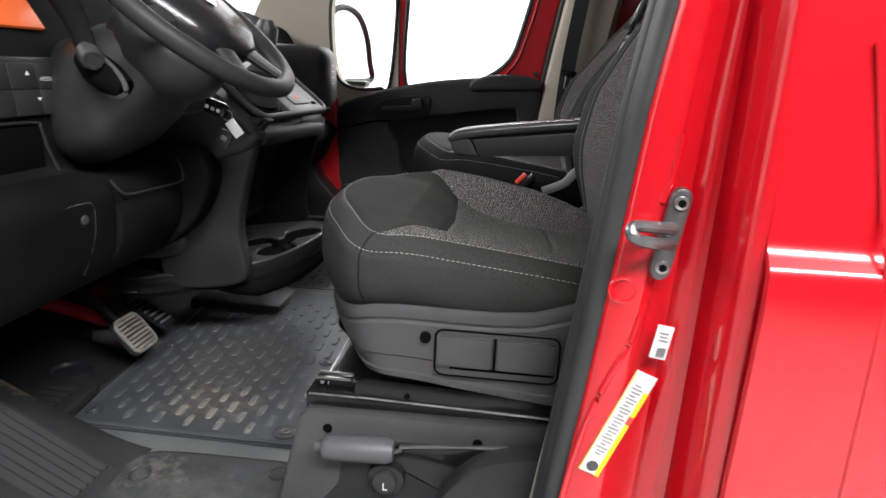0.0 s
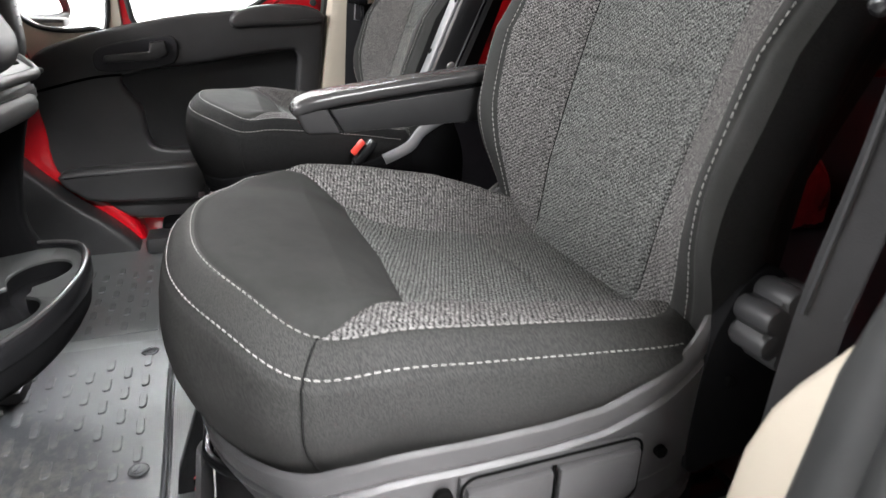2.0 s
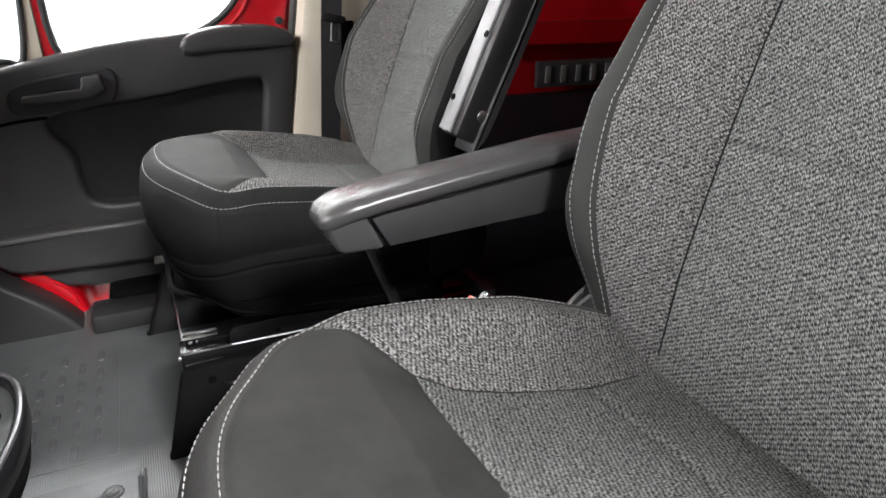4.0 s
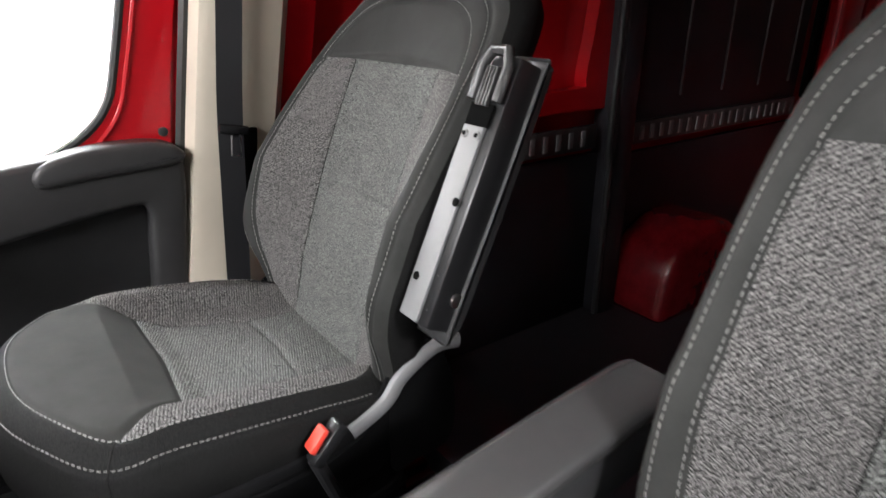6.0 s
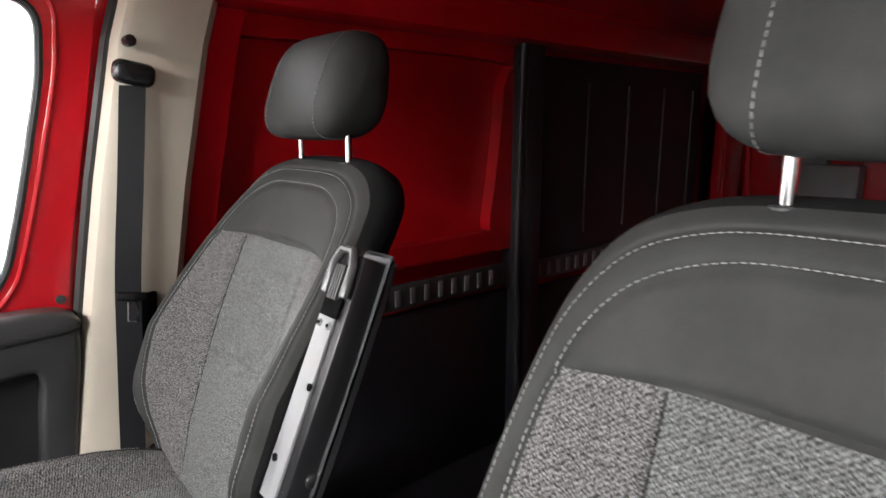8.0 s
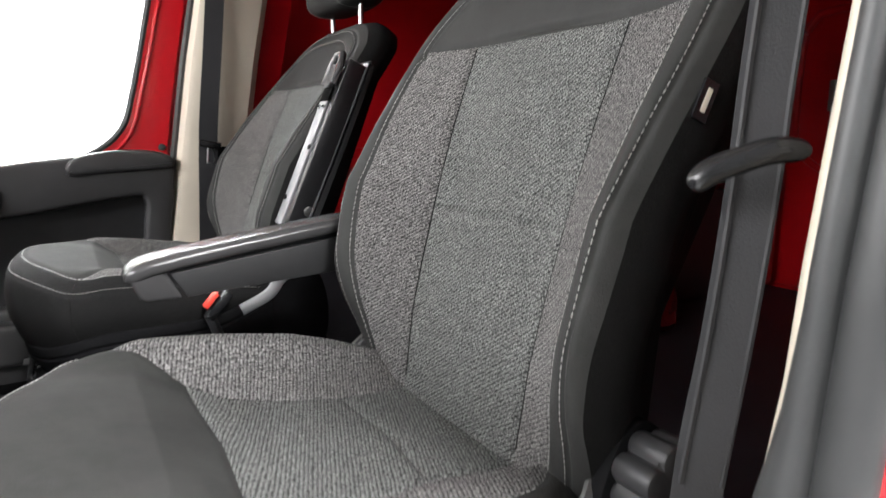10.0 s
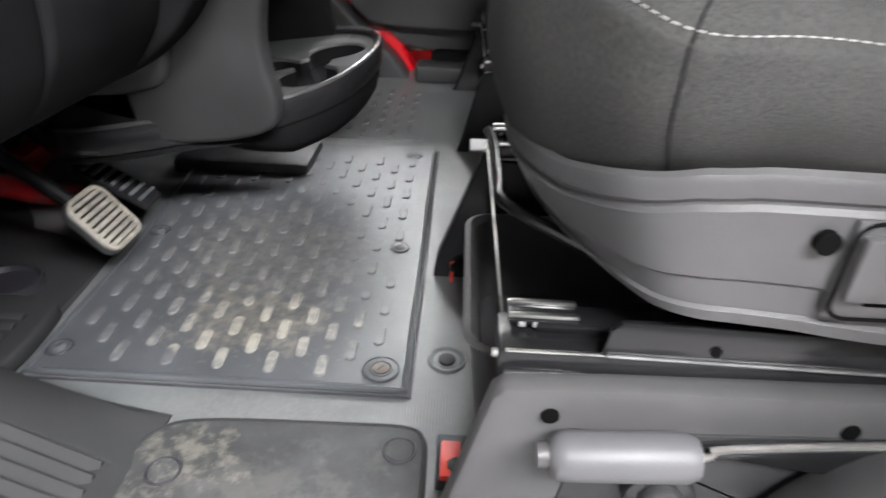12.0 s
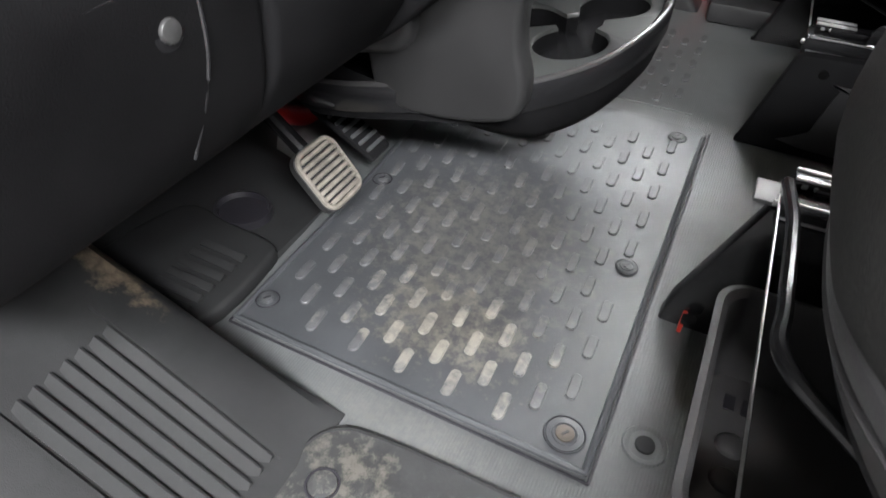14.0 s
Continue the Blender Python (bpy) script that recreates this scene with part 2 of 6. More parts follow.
add_dirt("scuffed_hatch_rubber", (0.34, 0.33, 0.30), (-0.42, 1.02, 0), (0.25, 0.2, 0.2), 24, 0.10, (0.52, 0.70))
add_dirt("worn_step_rubber", (0.28, 0.22, 0.15), (-0.84, 1.125, 0.16), (0.16, 0.05, 0.1), 30, 0.6, (0.5, 0.75))
add_dirt("dark_rubber_floor", (0.28, 0.26, 0.22), (-0.5, 1.17, 0), (0.3, 0.07, 0.2), 110, 0.13, (0.56, 0.70))
add_ribs("dark_rubber_floor", 80, 0.3)
M_ARM = material("satin_armrest_plastic", (0.044, 0.043, 0.044), 0.26, mottle=0.08, bump=0.15, bump_scale=900)
M_RED = material("red_body_paint", (0.56, 0.004, 0.012), 0.25, mottle=0.02, coat=1.0)
M_REDIN = material("red_inner_paint", (0.48, 0.004, 0.009), 0.33, mottle=0.08, coat=0.6)
M_BEIGE = material("beige_trim_plastic", (0.56, 0.50, 0.41), 0.6, mottle=0.04, bump=0.15, bump_scale=900)
M_SEAL = material("black_door_seal_rubber", (0.029, 0.030, 0.030), 0.48, mottle=0.15, bump=0.1)
M_METALB = material("black_painted_steel", (0.012, 0.012, 0.013), 0.22, metal=0.3, mottle=0.2)
M_STEEL = material("bare_steel", (0.55, 0.55, 0.54), 0.3, metal=1.0, mottle=0.15, mottle_scale=40)
M_GREY = material("grey_satin_plastic", (0.20, 0.20, 0.205), 0.45, mottle=0.08)
M_ARCH = material("wrapped_red_paint", (0.17, 0.004, 0.008), 0.22, mottle=0.3, mottle_scale=9, bump=1.0, bump_scale=14, coat=0.5)
M_SCUFF = material("scratched_black_plastic", (0.012, 0.012, 0.013), 0.32, mottle=0.15)
add_dirt("scratched_black_plastic", (0.5, 0.5, 0.5), (0.36, 1.84, 0.75), (0.6, 0.6, 0.6), 190, 0.8, (0.80, 0.84))
M_GRIP = material("dark_grey_grip_rubber", (0.082, 0.081, 0.085), 0.5, mottle=0.1, bump=0.2)
M_BELT = material("black_webbing", (0.014, 0.014, 0.016), 0.6, mottle=0.15, bump=0.4, bump_scale=600)
M_BUCKLE = material("red_buckle_button", (0.75, 0.06, 0.04), 0.4, mottle=0.05)
# Also paints the shade in floor openings, clip grooves and the door pull.
M_BLACK = material("hardboard_and_shade_black", (0.020, 0.019, 0.024), 0.5, mottle=0.2)
M_WHITE = material("white_label_paper", (0.75, 0.75, 0.73), 0.5, mottle=0.05)
M_YELLOW = material("yellow_label_print", (0.75, 0.66, 0.02), 0.5, mottle=0.05)
M_CHROME = material("chrome", (0.8, 0.8, 0.8), 0.12, metal=1.0, mottle=0.03)
M_HALLF = material("hall_floor_paint", (0.55, 0.55, 0.55), 0.5, mottle=0.1, mottle_scale=1.5)
M_BOLTHEAD = material("dull_rusty_metal", (0.085, 0.070, 0.056), 0.6, mottle=0.35, mottle_scale=60, bump=0.3)
M_PADMETAL = material("worn_pedal_rubber", (0.23, 0.21, 0.18), 0.6, mottle=0.3, mottle_scale=40, bump=0.3)
M_GLASS = bpy.data.materials.new("window_glass")
M_GLASS.use_nodes = True
_p = M_GLASS.node_tree.nodes["Principled BSDF"]
_p.inputs["Transmission Weight"].default_value, _p.inputs["Roughness"].default_value = 1.0, 0.0
_p.inputs["Base Color"].default_value, _p.inputs["IOR"].default_value = (0.95, 0.98, 0.97, 1), 1.02


# ---- mesh helpers ----
def thing(name, at, label, category, group="", kind=""):
    ob = new(name)
    ob.empty_display_size = 0.05
    ob.matrix_basis = Matrix.Translation(at)
    return tagged(ob, label, category, group, kind)


def link_mesh(name, bm, mat, smooth=35.0):
    me = bpy.data.meshes.new(name)
    bmesh.ops.recalc_face_normals(bm, faces=bm.faces)
    bm.to_mesh(me)
    bm.free()
    me.materials.append(mat)
    if smooth:
        for f in me.polygons:
            f.use_smooth = True
        me.set_sharp_from_angle(angle=radians(smooth))
    return new(name, me)


def part(name, bm, mat, parent, label="", smooth=35.0):
    ob = link_mesh(name, bm, mat, smooth)
    ob.parent = parent
    m = parent.matrix_basis.copy()
    if parent.parent:
        m = parent.parent.matrix_basis @ parent.matrix_parent_inverse @ m
    ob.matrix_parent_inverse = m.inverted()
    if label:
        ob["label"] = label
    return ob


def solid(name, bm, mat, label, category="", group="", kind="", smooth=35.0):
    return tagged(link_mesh(name, bm, mat, smooth), label, category, group, kind)


def box(bm, centre, size, bevel=0.0, rot=(0, 0, 0), seg=2):
    g = bmesh.ops.create_cube(bm, size=1.0)
    vs = g["verts"]
    bmesh.ops.scale(bm, vec=size, verts=vs)
    if bevel > 0:
        es = list({e for v in vs for e in v.link_edges})
        r = bmesh.ops.bevel(bm, geom=es, offset=min(bevel, min(size) * 0.49), segments=seg, affect="EDGES", profile=0.5)
        vs = list({v for f in r["faces"] for v in f.verts} | {v for v in vs if v.is_valid})
    bmesh.ops.transform(bm, matrix=pose(*centre, *rot), verts=vs)
    return bm


def boxes(*items):
    bm = bmesh.new()
    for it in items:
        box(bm, *it)
    return bm


def prism(outline, axis, a, b, bevel=0.0, seg=2, bm=None):
    """An outline in two axes, drawn out along the third from a to b."""
    bm = bm or bmesh.new()
    n = len(outline)

    def put(p, w):
        if axis == "y":
            return (p[0], w, p[1])
        if axis == "x":
            return (w, p[0], p[1])
        return (p[0], p[1], w)

    va = [bm.verts.new(put(p, a)) for p in outline]
    vb = [bm.verts.new(put(p, b)) for p in outline]
    fs = [bm.faces.new(va), bm.faces.new(vb[::-1])]
    for i in range(n):
        fs.append(bm.faces.new((va[i], vb[i], vb[(i + 1) % n], va[(i + 1) % n])))
    bmesh.ops.recalc_face_normals(bm, faces=fs)
    if bevel > 0:
        es = list({e for f in fs for e in f.edges if len(e.link_faces) == 2 and e.calc_face_angle(0) > 0.5})
        bmesh.ops.bevel(bm, geom=es, offset=bevel, segments=seg, affect="EDGES", profile=0.5)
    return bm


def smooth_line(pts, n=8, closed=False):
    """Catmull-Rom line through the points."""
    P = [Vector(p) for p in pts]
    out, m = [], len(P)
    for i in range(m if closed else m - 1):
        p0 = P[(i - 1) % m] if closed or i > 0 else P[i]
        p1, p2 = P[i], P[(i + 1) % m]
        p3 = P[(i + 2) % m] if closed or i + 2 < m else P[i + 1]
        for k in range(n):
            t = k / n
            out.append(0.5 * (2 * p1 + (p2 - p0) * t + (2 * p0 - 5 * p1 + 4 * p2 - p3) * t * t + (3 * p1 - p0 - 3 * p2 + p3) * t ** 3))
    if not closed:
        out.append(P[-1])
    return out


def tube(pts, r, n=10, bm=None, flat=1.0, closed=False, up=(0, 0, 1)):
    """A round (or flattened) bar along a line."""
    bm = bm or bmesh.new()
    P = [Vector(p) for p in pts]
    rings, m = [], len(P)
    for i, p in enumerate(P):
        if closed:
            d = P[(i + 1) % m] - P[i - 1]
        else:
            d = P[min(i + 1, m - 1)] - P[max(i - 1, 0)]
        d.normalize()
        u = Vector(up)
        if abs(u.dot(d)) > 0.95:
            u = Vector((1, 0, 0))
        s = d.cross(u).normalized()
        w = s.cross(d)
        rr = r[i] if isinstance(r, (list, tuple)) else r
        rings.append([bm.verts.new(p + rr * (math.cos(a) * s + flat * math.sin(a) * w)) for a in [2 * math.pi * k / n for k in range(n)]])
    for i in range(m if closed else m - 1):
        a, b = rings[i], rings[(i + 1) % m]
        for k in range(n):
            bm.faces.new((a[k], a[(k + 1) % n], b[(k + 1) % n], b[k]))
    if not closed:
        bm.faces.new(rings[0][::-1])
        bm.faces.new(rings[-1])
    return bm


def strip(line, width, thick, across, bm=None):
    """A band of the given width and thickness along a line; across is its width direction."""
    bm = bm or bmesh.new()
    P = [Vector(p) for p in line]
    a = Vector(across).normalized()
    rows = []
    for i, p in enumerate(P):
        d = (P[min(i + 1, len(P) - 1)] - P[max(i - 1, 0)]).normalized()
        nn = d.cross(a).normalized()
        rows.append([bm.verts.new(p + a * sx * width / 2 + nn * sn * thick / 2) for sx, sn in ((-1, -1), (1, -1), (1, 1), (-1, 1))])
    for a0, b0 in zip(rows, rows[1:]):
        for k in range(4):
            bm.faces.new((a0[k], a0[(k + 1) % 4], b0[(k + 1) % 4], b0[k]))
    bm.faces.new(rows[0][::-1])
    bm.faces.new(rows[-1])
    return bm


def loft(rings, closed=True, cap=True, bm=None):
    bm = bm or bmesh.new()
    V = [[bm.verts.new(p) for p in r] for r in rings]
    n = len(V[0])
    for a, b in zip(V, V[1:]):
        for k in range(n if closed else n - 1):
            bm.faces.new((a[k], a[(k + 1) % n], b[(k + 1) % n], b[k]))
    if cap and closed:
        bm.faces.new(V[0][::-1])
        bm.faces.new(V[-1])
    return bm


def cylinder(bm, centre, r, depth, axis="y", n=20, r2=None, bevel=0.0):
    rot = {"y": (90, 0, 0), "x": (0, 90, 0), "z": (0, 0, 0)}[axis]
    g = bmesh.ops.create_cone(bm, cap_ends=True, segments=n, radius1=r, radius2=r if r2 is None else r2, depth=depth)
    vs = g["verts"]
    if bevel > 0:
        es = list({e for v in vs for e in v.link_edges if e.calc_face_angle(0) > 1.0})
        rr = bmesh.ops.bevel(bm, geom=es, offset=bevel, segments=2, affect="EDGES", profile=0.5)
        vs = list({v for f in rr["faces"] for v in f.verts} | {v for v in vs if v.is_valid})
    bmesh.ops.transform(bm, matrix=pose(*centre, *rot), verts=vs)
    return bm


def interp(table, v):
    xs, ys = zip(*table)
    return float(np.interp(v, xs, ys))


# ---- the setting: hall floor, cab floor, body shell ----
bm = bmesh.new()
box(bm, (0, 0, -0.68), (60, 60, 0.1))
solid("ground", bm, M_HALLF, "pale grey painted hall floor", kind="structure", smooth=0)


# Sheets that glow in place of the light outside; the front one is unseen.
M_HALLW = bpy.data.materials.new("glowing_hall_backdrop")
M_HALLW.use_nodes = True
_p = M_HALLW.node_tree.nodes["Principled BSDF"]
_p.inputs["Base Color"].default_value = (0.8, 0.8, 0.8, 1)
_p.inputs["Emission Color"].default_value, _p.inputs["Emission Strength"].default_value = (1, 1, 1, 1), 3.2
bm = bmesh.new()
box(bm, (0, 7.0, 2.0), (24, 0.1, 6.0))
solid("backdrop", bm, M_HALLW, "glowing white sheet added for the hall light", kind="structure", smooth=0)
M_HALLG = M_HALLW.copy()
M_HALLG.name = "dim_glowing_backdrop"
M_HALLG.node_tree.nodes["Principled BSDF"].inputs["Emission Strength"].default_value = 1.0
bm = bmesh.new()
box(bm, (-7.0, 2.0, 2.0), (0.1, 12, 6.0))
solid("backdrop", bm, M_HALLG, "glowing white sheet added for the hall light", kind="structure", smooth=0)


def floor_z(y):
    return interp(((1.21, 0.0), (1.50, 0.009), (1.60, 0.018), (1.70, 0.032), (1.92, 0.046), (2.6, 0.05)), y)


def grid_sheet(x0, x1, nx, ys, zf, thick):
    bm = bmesh.new()
    top = [[bm.verts.new((x0 + (x1 - x0) * i / nx, y, zf(y))) for i in range(nx + 1)] for y in ys]
    bot = [[bm.verts.new((x0 + (x1 - x0) * i / nx, y, zf(y) - thick)) for i in range(nx + 1)] for y in ys]
    for rows, flip in ((top, False), (bot, True)):
        for a, b in zip(rows, rows[1:]):
            for i in range(nx):
                q = (a[i], a[i + 1], b[i + 1], b[i])
                bm.faces.new(q[::-1] if flip else q)
    for i in range(nx):
        bm.faces.new((top[0][i], bot[0][i], bot[0][i + 1], top[0][i + 1]))
        bm.faces.new((top[-1][i], top[-1][i + 1], bot[-1][i + 1], bot[-1][i]))
    for a, b, c, d in zip(top, top[1:], bot, bot[1:]):
        bm.faces.new((a[0], b[0], d[0], c[0]))
        bm.faces.new((a[-1], c[-1], d[-1], b[-1]))
    return bm


YS = [0.80, 1.0, 1.2, 1.4, 1.54, 1.56, 1.59, 1.62, 1.65, 1.67, 1.69, 1.72, 1.9, 2.2, 2.62]
floor = solid("floor", grid_sheet(-1.3, 0.55, 20, YS, floor_z, 0.03), M_RUBBER, "dark grey ribbed rubber cab floor", kind="structure")

# cargo floor, walls, roof
solid("cargo_floor", boxes(((2.0, 1.69, -0.165), (3.0, 2.1, 0.06))), M_BLACK, "dark cargo floor", kind="structure", smooth=0)
solid("ceiling", boxes(((1.95, 1.75, 1.60), (3.2, 2.1, 0.05))), M_REDIN, "red inner roof of the cargo bay", kind="structure", smooth=0)
solid("wall_near", boxes(((1.95, 0.755, 0.55), (3.1, 0.03, 2.14))), M_REDIN, "red body side of the van", kind="structure", smooth=0)
solid("wall_far", boxes(((1.95, 2.765, 0.55), (3.1, 0.04, 2.14))), M_REDIN, "red inner side wall of the cargo bay", kind="structure", smooth=0)
solid("wall_rear", boxes(((3.52, 1.75, 0.55), (0.04, 2.1, 2.14))), M_REDIN, "red rear doors seen from inside", kind="structure", smooth=0)


# ---- seats ----
def cushion_plan(a):
    c, s = math.cos(a), math.sin(a)
    lx = 0.265 if c < 0 else 0.25
    n = 2.5 if c < 0 else 6.0
    k = (abs(c / lx) ** n + abs(s / 0.243) ** n) ** (-1 / n)
    k *= 1 + 0.07 * math.exp(-((abs(math.atan2(s, c)) - 2.2) / 0.22) ** 2)
    return 0.06 + k * c, k * s


def cushion_s(x, y):
    ox, oy = cushion_plan(math.atan2(y, x - 0.06))
    return math.hypot(x - 0.06, y) / math.hypot(ox - 0.06, oy)


def line_dist(px, py, pts):
    best = 9.0
    for (ax, ay), (bx, by) in zip(pts, pts[1:]):
        dx, dy = bx - ax, by - ay
        t = max(0, min(1, ((px - ax) * dx + (py - ay) * dy) / (dx * dx + dy * dy)))
        best = min(best, math.hypot(px - ax - t * dx, py - ay - t * dy))
    return best


PAD_EDGE = ((-0.250, -0.142), (-0.145, 0.003), (0.0, 0.012), (0.145, 0.003), (0.250, -0.142))   # y, x
PANEL_EDGE = ((0.003, 0.145), (0.09, 0.127), (0.18, 0.112), (0.29, 0.118))   # x, y
CUSHION_SEAMS = [[(x, y) for y, x in PAD_EDGE], [(x, -y) for x, y in PANEL_EDGE], list(PANEL_EDGE),
                 [(0.18, -0.112), (0.19, 0.0), (0.18, 0.112)]]
S1, S2 = 0.885, 1.003
BOLSTER = [0.018, 0.018]   # height of the near and far side rolls


def cushion_top(x, y, seams=1.0):
    ay = abs(y)
    side = math.exp(-((ay - 0.195) / 0.034) ** 2) if ay < 0.195 else 1 - 6 * (ay - 0.195)
    ridge = BOLSTER[0] if y < 0 else BOLSTER[1]
    z = 0.519 - 0.11 * (x + 0.09) + ridge * side * interp(((-0.17, 0.0), (-0.10, 0.6), (-0.04, 1.0), (0.05, 1.0), (0.15, 0.75), (0.24, 0.1), (0.3, 0.0)), x)
    inner = max(0.0, 1 - (ay / 0.18) ** 6) * min(1, max(0, (x + 0.05) / 0.09))
    z -= 0.034 * inner
    q = min(1, max(0, (0.12 - x) / 0.26))
    z += 0.021 * max(0, 1 - (ay / 0.215) ** 3) * q * q * (3 - 2 * q)
    z -= 0.012 * math.exp(-((x + 0.10) / 0.055) ** 2 - ((ay - 0.22) / 0.045) ** 2)
    z -= 0.10 * max(0, -0.10 - x) ** 1.3
    d = min(line_dist(x, y, p) for p in CUSHION_SEAMS)
    return z - 0.006 * seams * math.exp(-(d / 0.0045) ** 2)


def front_corner(a):
    d = abs(math.atan2(math.sin(a), -math.cos(a)))
    return math.exp(-((d - 0.82) / 0.33) ** 2)


def cushion_point(a, s):
    ox, oy = cushion_plan(a)
    if s > 2:
        return Vector((0.06 + 0.85 * (ox - 0.06), 0.85 * oy, 0.36))
    if s <= S1:
        x, y = 0.06 + s * (ox - 0.06), s * oy
        z = cushion_top(x, y, min(1, max(0, (S1 - s) / 0.05)))
        z -= 0.003 * math.exp(-((s - S1) * 0.24 / 0.004) ** 2)
        return Vector((x, y, z))
    x1, y1 = 0.06 + S1 * (ox - 0.06), S1 * oy
    z1 = cushion_top(x1, y1, 0.0)
    if s <= S2:
        t = (s - S1) / (S2 - S1)
        z = z1 - 0.028 * t ** 1.5
        k = s
    else:
        t = (s - S2) / (2 - S2)
        low = interp(((-0.21, 0.362), (-0.15, 0.372), (-0.10, 0.395), (-0.05, 0.408), (0.1, 0.408), (0.15, 0.412), (0.21, 0.432), (0.25, 0.455), (0.31, 0.49)), ox)
        z = z1 - 0.028 + (low - z1 + 0.028) * t
        k = S2 + (0.038 + 0.03 * max(0.0, -math.cos(a)) ** 2) * math.sin(min(1, t * 1.25) * math.pi * 0.62) - (0.075 * max(0.0, -math.cos(a)) + 0.05) * t ** 2.2
    z -= 0.003 * math.exp(-((s - S1) * 0.24 / 0.004) ** 2) if s < S2 else 0
    for sy in (-1, 1):
        ang = sy * 2.19
        d = abs(math.atan2(math.sin(a - ang), math.cos(a - ang))) * 0.26
        k -= 0.0035 * math.exp(-(d / 0.004) ** 2)
    if s > S2:
        k -= 0.022 * front_corner(a) * min(1, (s - S2) / 0.25)
    k -= 0.006 * math.exp(-((s - S2) * 0.24 / 0.0035) ** 2)
    k += 0.006 * noise.noise((math.cos(a) * 5, math.sin(a) * 5, s * 2.2)) * min(1, (s - S1) * 4)
    return Vector((0.06 + k * (ox - 0.06), k * oy, z))


RECLINE = [0.0]
BACK_WIDE = [1.0, 0.0]
BACK_LINE = ((0.40, 0.262), (0.463, 0.276), (0.55, 0.293), (0.683, 0.332), (0.8, 0.368), (0.887, 0.399), (1.0, 0.440), (1.06, 0.462))


def half_curve(pts):
    line = smooth_line([(y, z, 0) for y, z in pts], 12)
    return [math.atan2(p.y - 0.73, p.x) for p in line], [math.hypot(p.y - 0.73, p.x) for p in line]


IN_ANG, IN_RAD = half_curve([(0, 0.375), (0.12, 0.38), (0.172, 0.41), (0.192, 0.47), (0.212, 0.56), (0.226, 0.64), (0.232, 0.72), (0.228, 0.80), (0.217, 0.88), (0.200, 0.935), (0.160, 0.978), (0.09, 1.003), (0, 1.006)])
OUT_ANG, OUT_RAD = half_curve([(0, 0.355), (0.15, 0.36), (0.212, 0.40), (0.238, 0.47), (0.258, 0.56), (0.268, 0.64), (0.272, 0.72), (0.268, 0.80), (0.258, 0.89), (0.238, 0.965), (0.196, 1.018), (0.12, 1.045), (0, 1.05)])
B1, B2 = 0.78, 0.92


def back_radii(a):
    s = math.sin(a)
    c = abs(math.cos(a)) / (BACK_WIDE[0] + BACK_WIDE[1] * max(0.0, s) ** 1.5)
    q, h = math.atan2(s, c), math.hypot(c, s)
    return float(np.interp(q, IN_ANG, IN_RAD)) / h, float(np.interp(q, OUT_ANG, OUT_RAD)) / h


def back_s(y, dz):
    r0, r1 = back_radii(math.atan2(dz, y))
    h = math.hypot(y, dz)
    return B1 * h / r0 if h < r0 else B1 + (1 - B1) * (h - r0) / (r1 - r0)


def pillow_z(y):
    return 0.905 - 0.25 * abs(y) ** 2


def back_face(y, z, s):
    x = interp(BACK_LINE, z) + RECLINE[0] * (z - 0.45)
    f = min(1, max(0, (z - 0.37) / 0.26))
    bol = 0.082 * f * f * (3 - 2 * f) * min(1, max(0.12, (1.02 - z) / 0.30))
    x -= bol * min(1.12, max(0, (abs(y) - 0.09) / 0.135)) ** 1.6
    g = 0.0
    if s < B1 + 0.02:
        if z < pillow_z(y):
            yc = 0.126 + 0.03 * (z - 0.683)
            g = max(g, math.exp(-((abs(y) - yc) / 0.005) ** 2))
            if abs(y) < yc:
                g = max(g, math.exp(-((z - 0.686) / 0.005) ** 2))
        g = max(g, math.exp(-((z - pillow_z(y)) / 0.005) ** 2))
    return x + 0.0055 * g


def back_point(a, s):
    r0, r1 = back_radii(a)
    c, sn = math.cos(a), math.sin(a)
    if s <= 1:
        r = r0 * s / B1 if s < B1 else r0 + (r1 - r0) * (s - B1) / (1 - B1)
        y, z = r * c, 0.73 + r * sn
        x = back_face(y, z, s)
        if s > B1:
            x += 0.030 * ((s - B1) / (1 - B1)) ** 2.4
        x += 0.004 * (math.exp(-((s - B1) * 0.25 / 0.004) ** 2) + math.exp(-((s - B2) * 0.2 / 0.003) ** 2))
        return Vector((x, y, z))
    e = back_face(r1 * c, 0.73 + r1 * sn, 1.0) + 0.030
    t = s - 1
    k = 1 + 0.02 * math.sin(min(1, t) * math.pi) - 0.10 * max(0, t - 0.5)
    return Vector((e + 0.085 * t, k * r1 * c, 0.73 + k * r1 * sn))


def polar_mesh(point, rings, n):
    bm = bmesh.new()
    c = bm.verts.new(point(0.0, 0.0))
    prev = None
    for s in rings[1:]:
        ring = [bm.verts.new(point(2 * math.pi * k / n, s)) for k in range(n)]
        for k in range(n):
            if prev is None:
                bm.faces.new((c, ring[k], ring[(k + 1) % n]))
            else:
                bm.faces.new((prev[k], ring[k], ring[(k + 1) % n], prev[(k + 1) % n]))
        prev = ring
    bm.faces.new(prev)
    return bm


def cut(bm, co, no):
    bmesh.ops.bisect_plane(bm, geom=bm.verts[:] + bm.edges[:] + bm.faces[:], plane_co=co, plane_no=no)


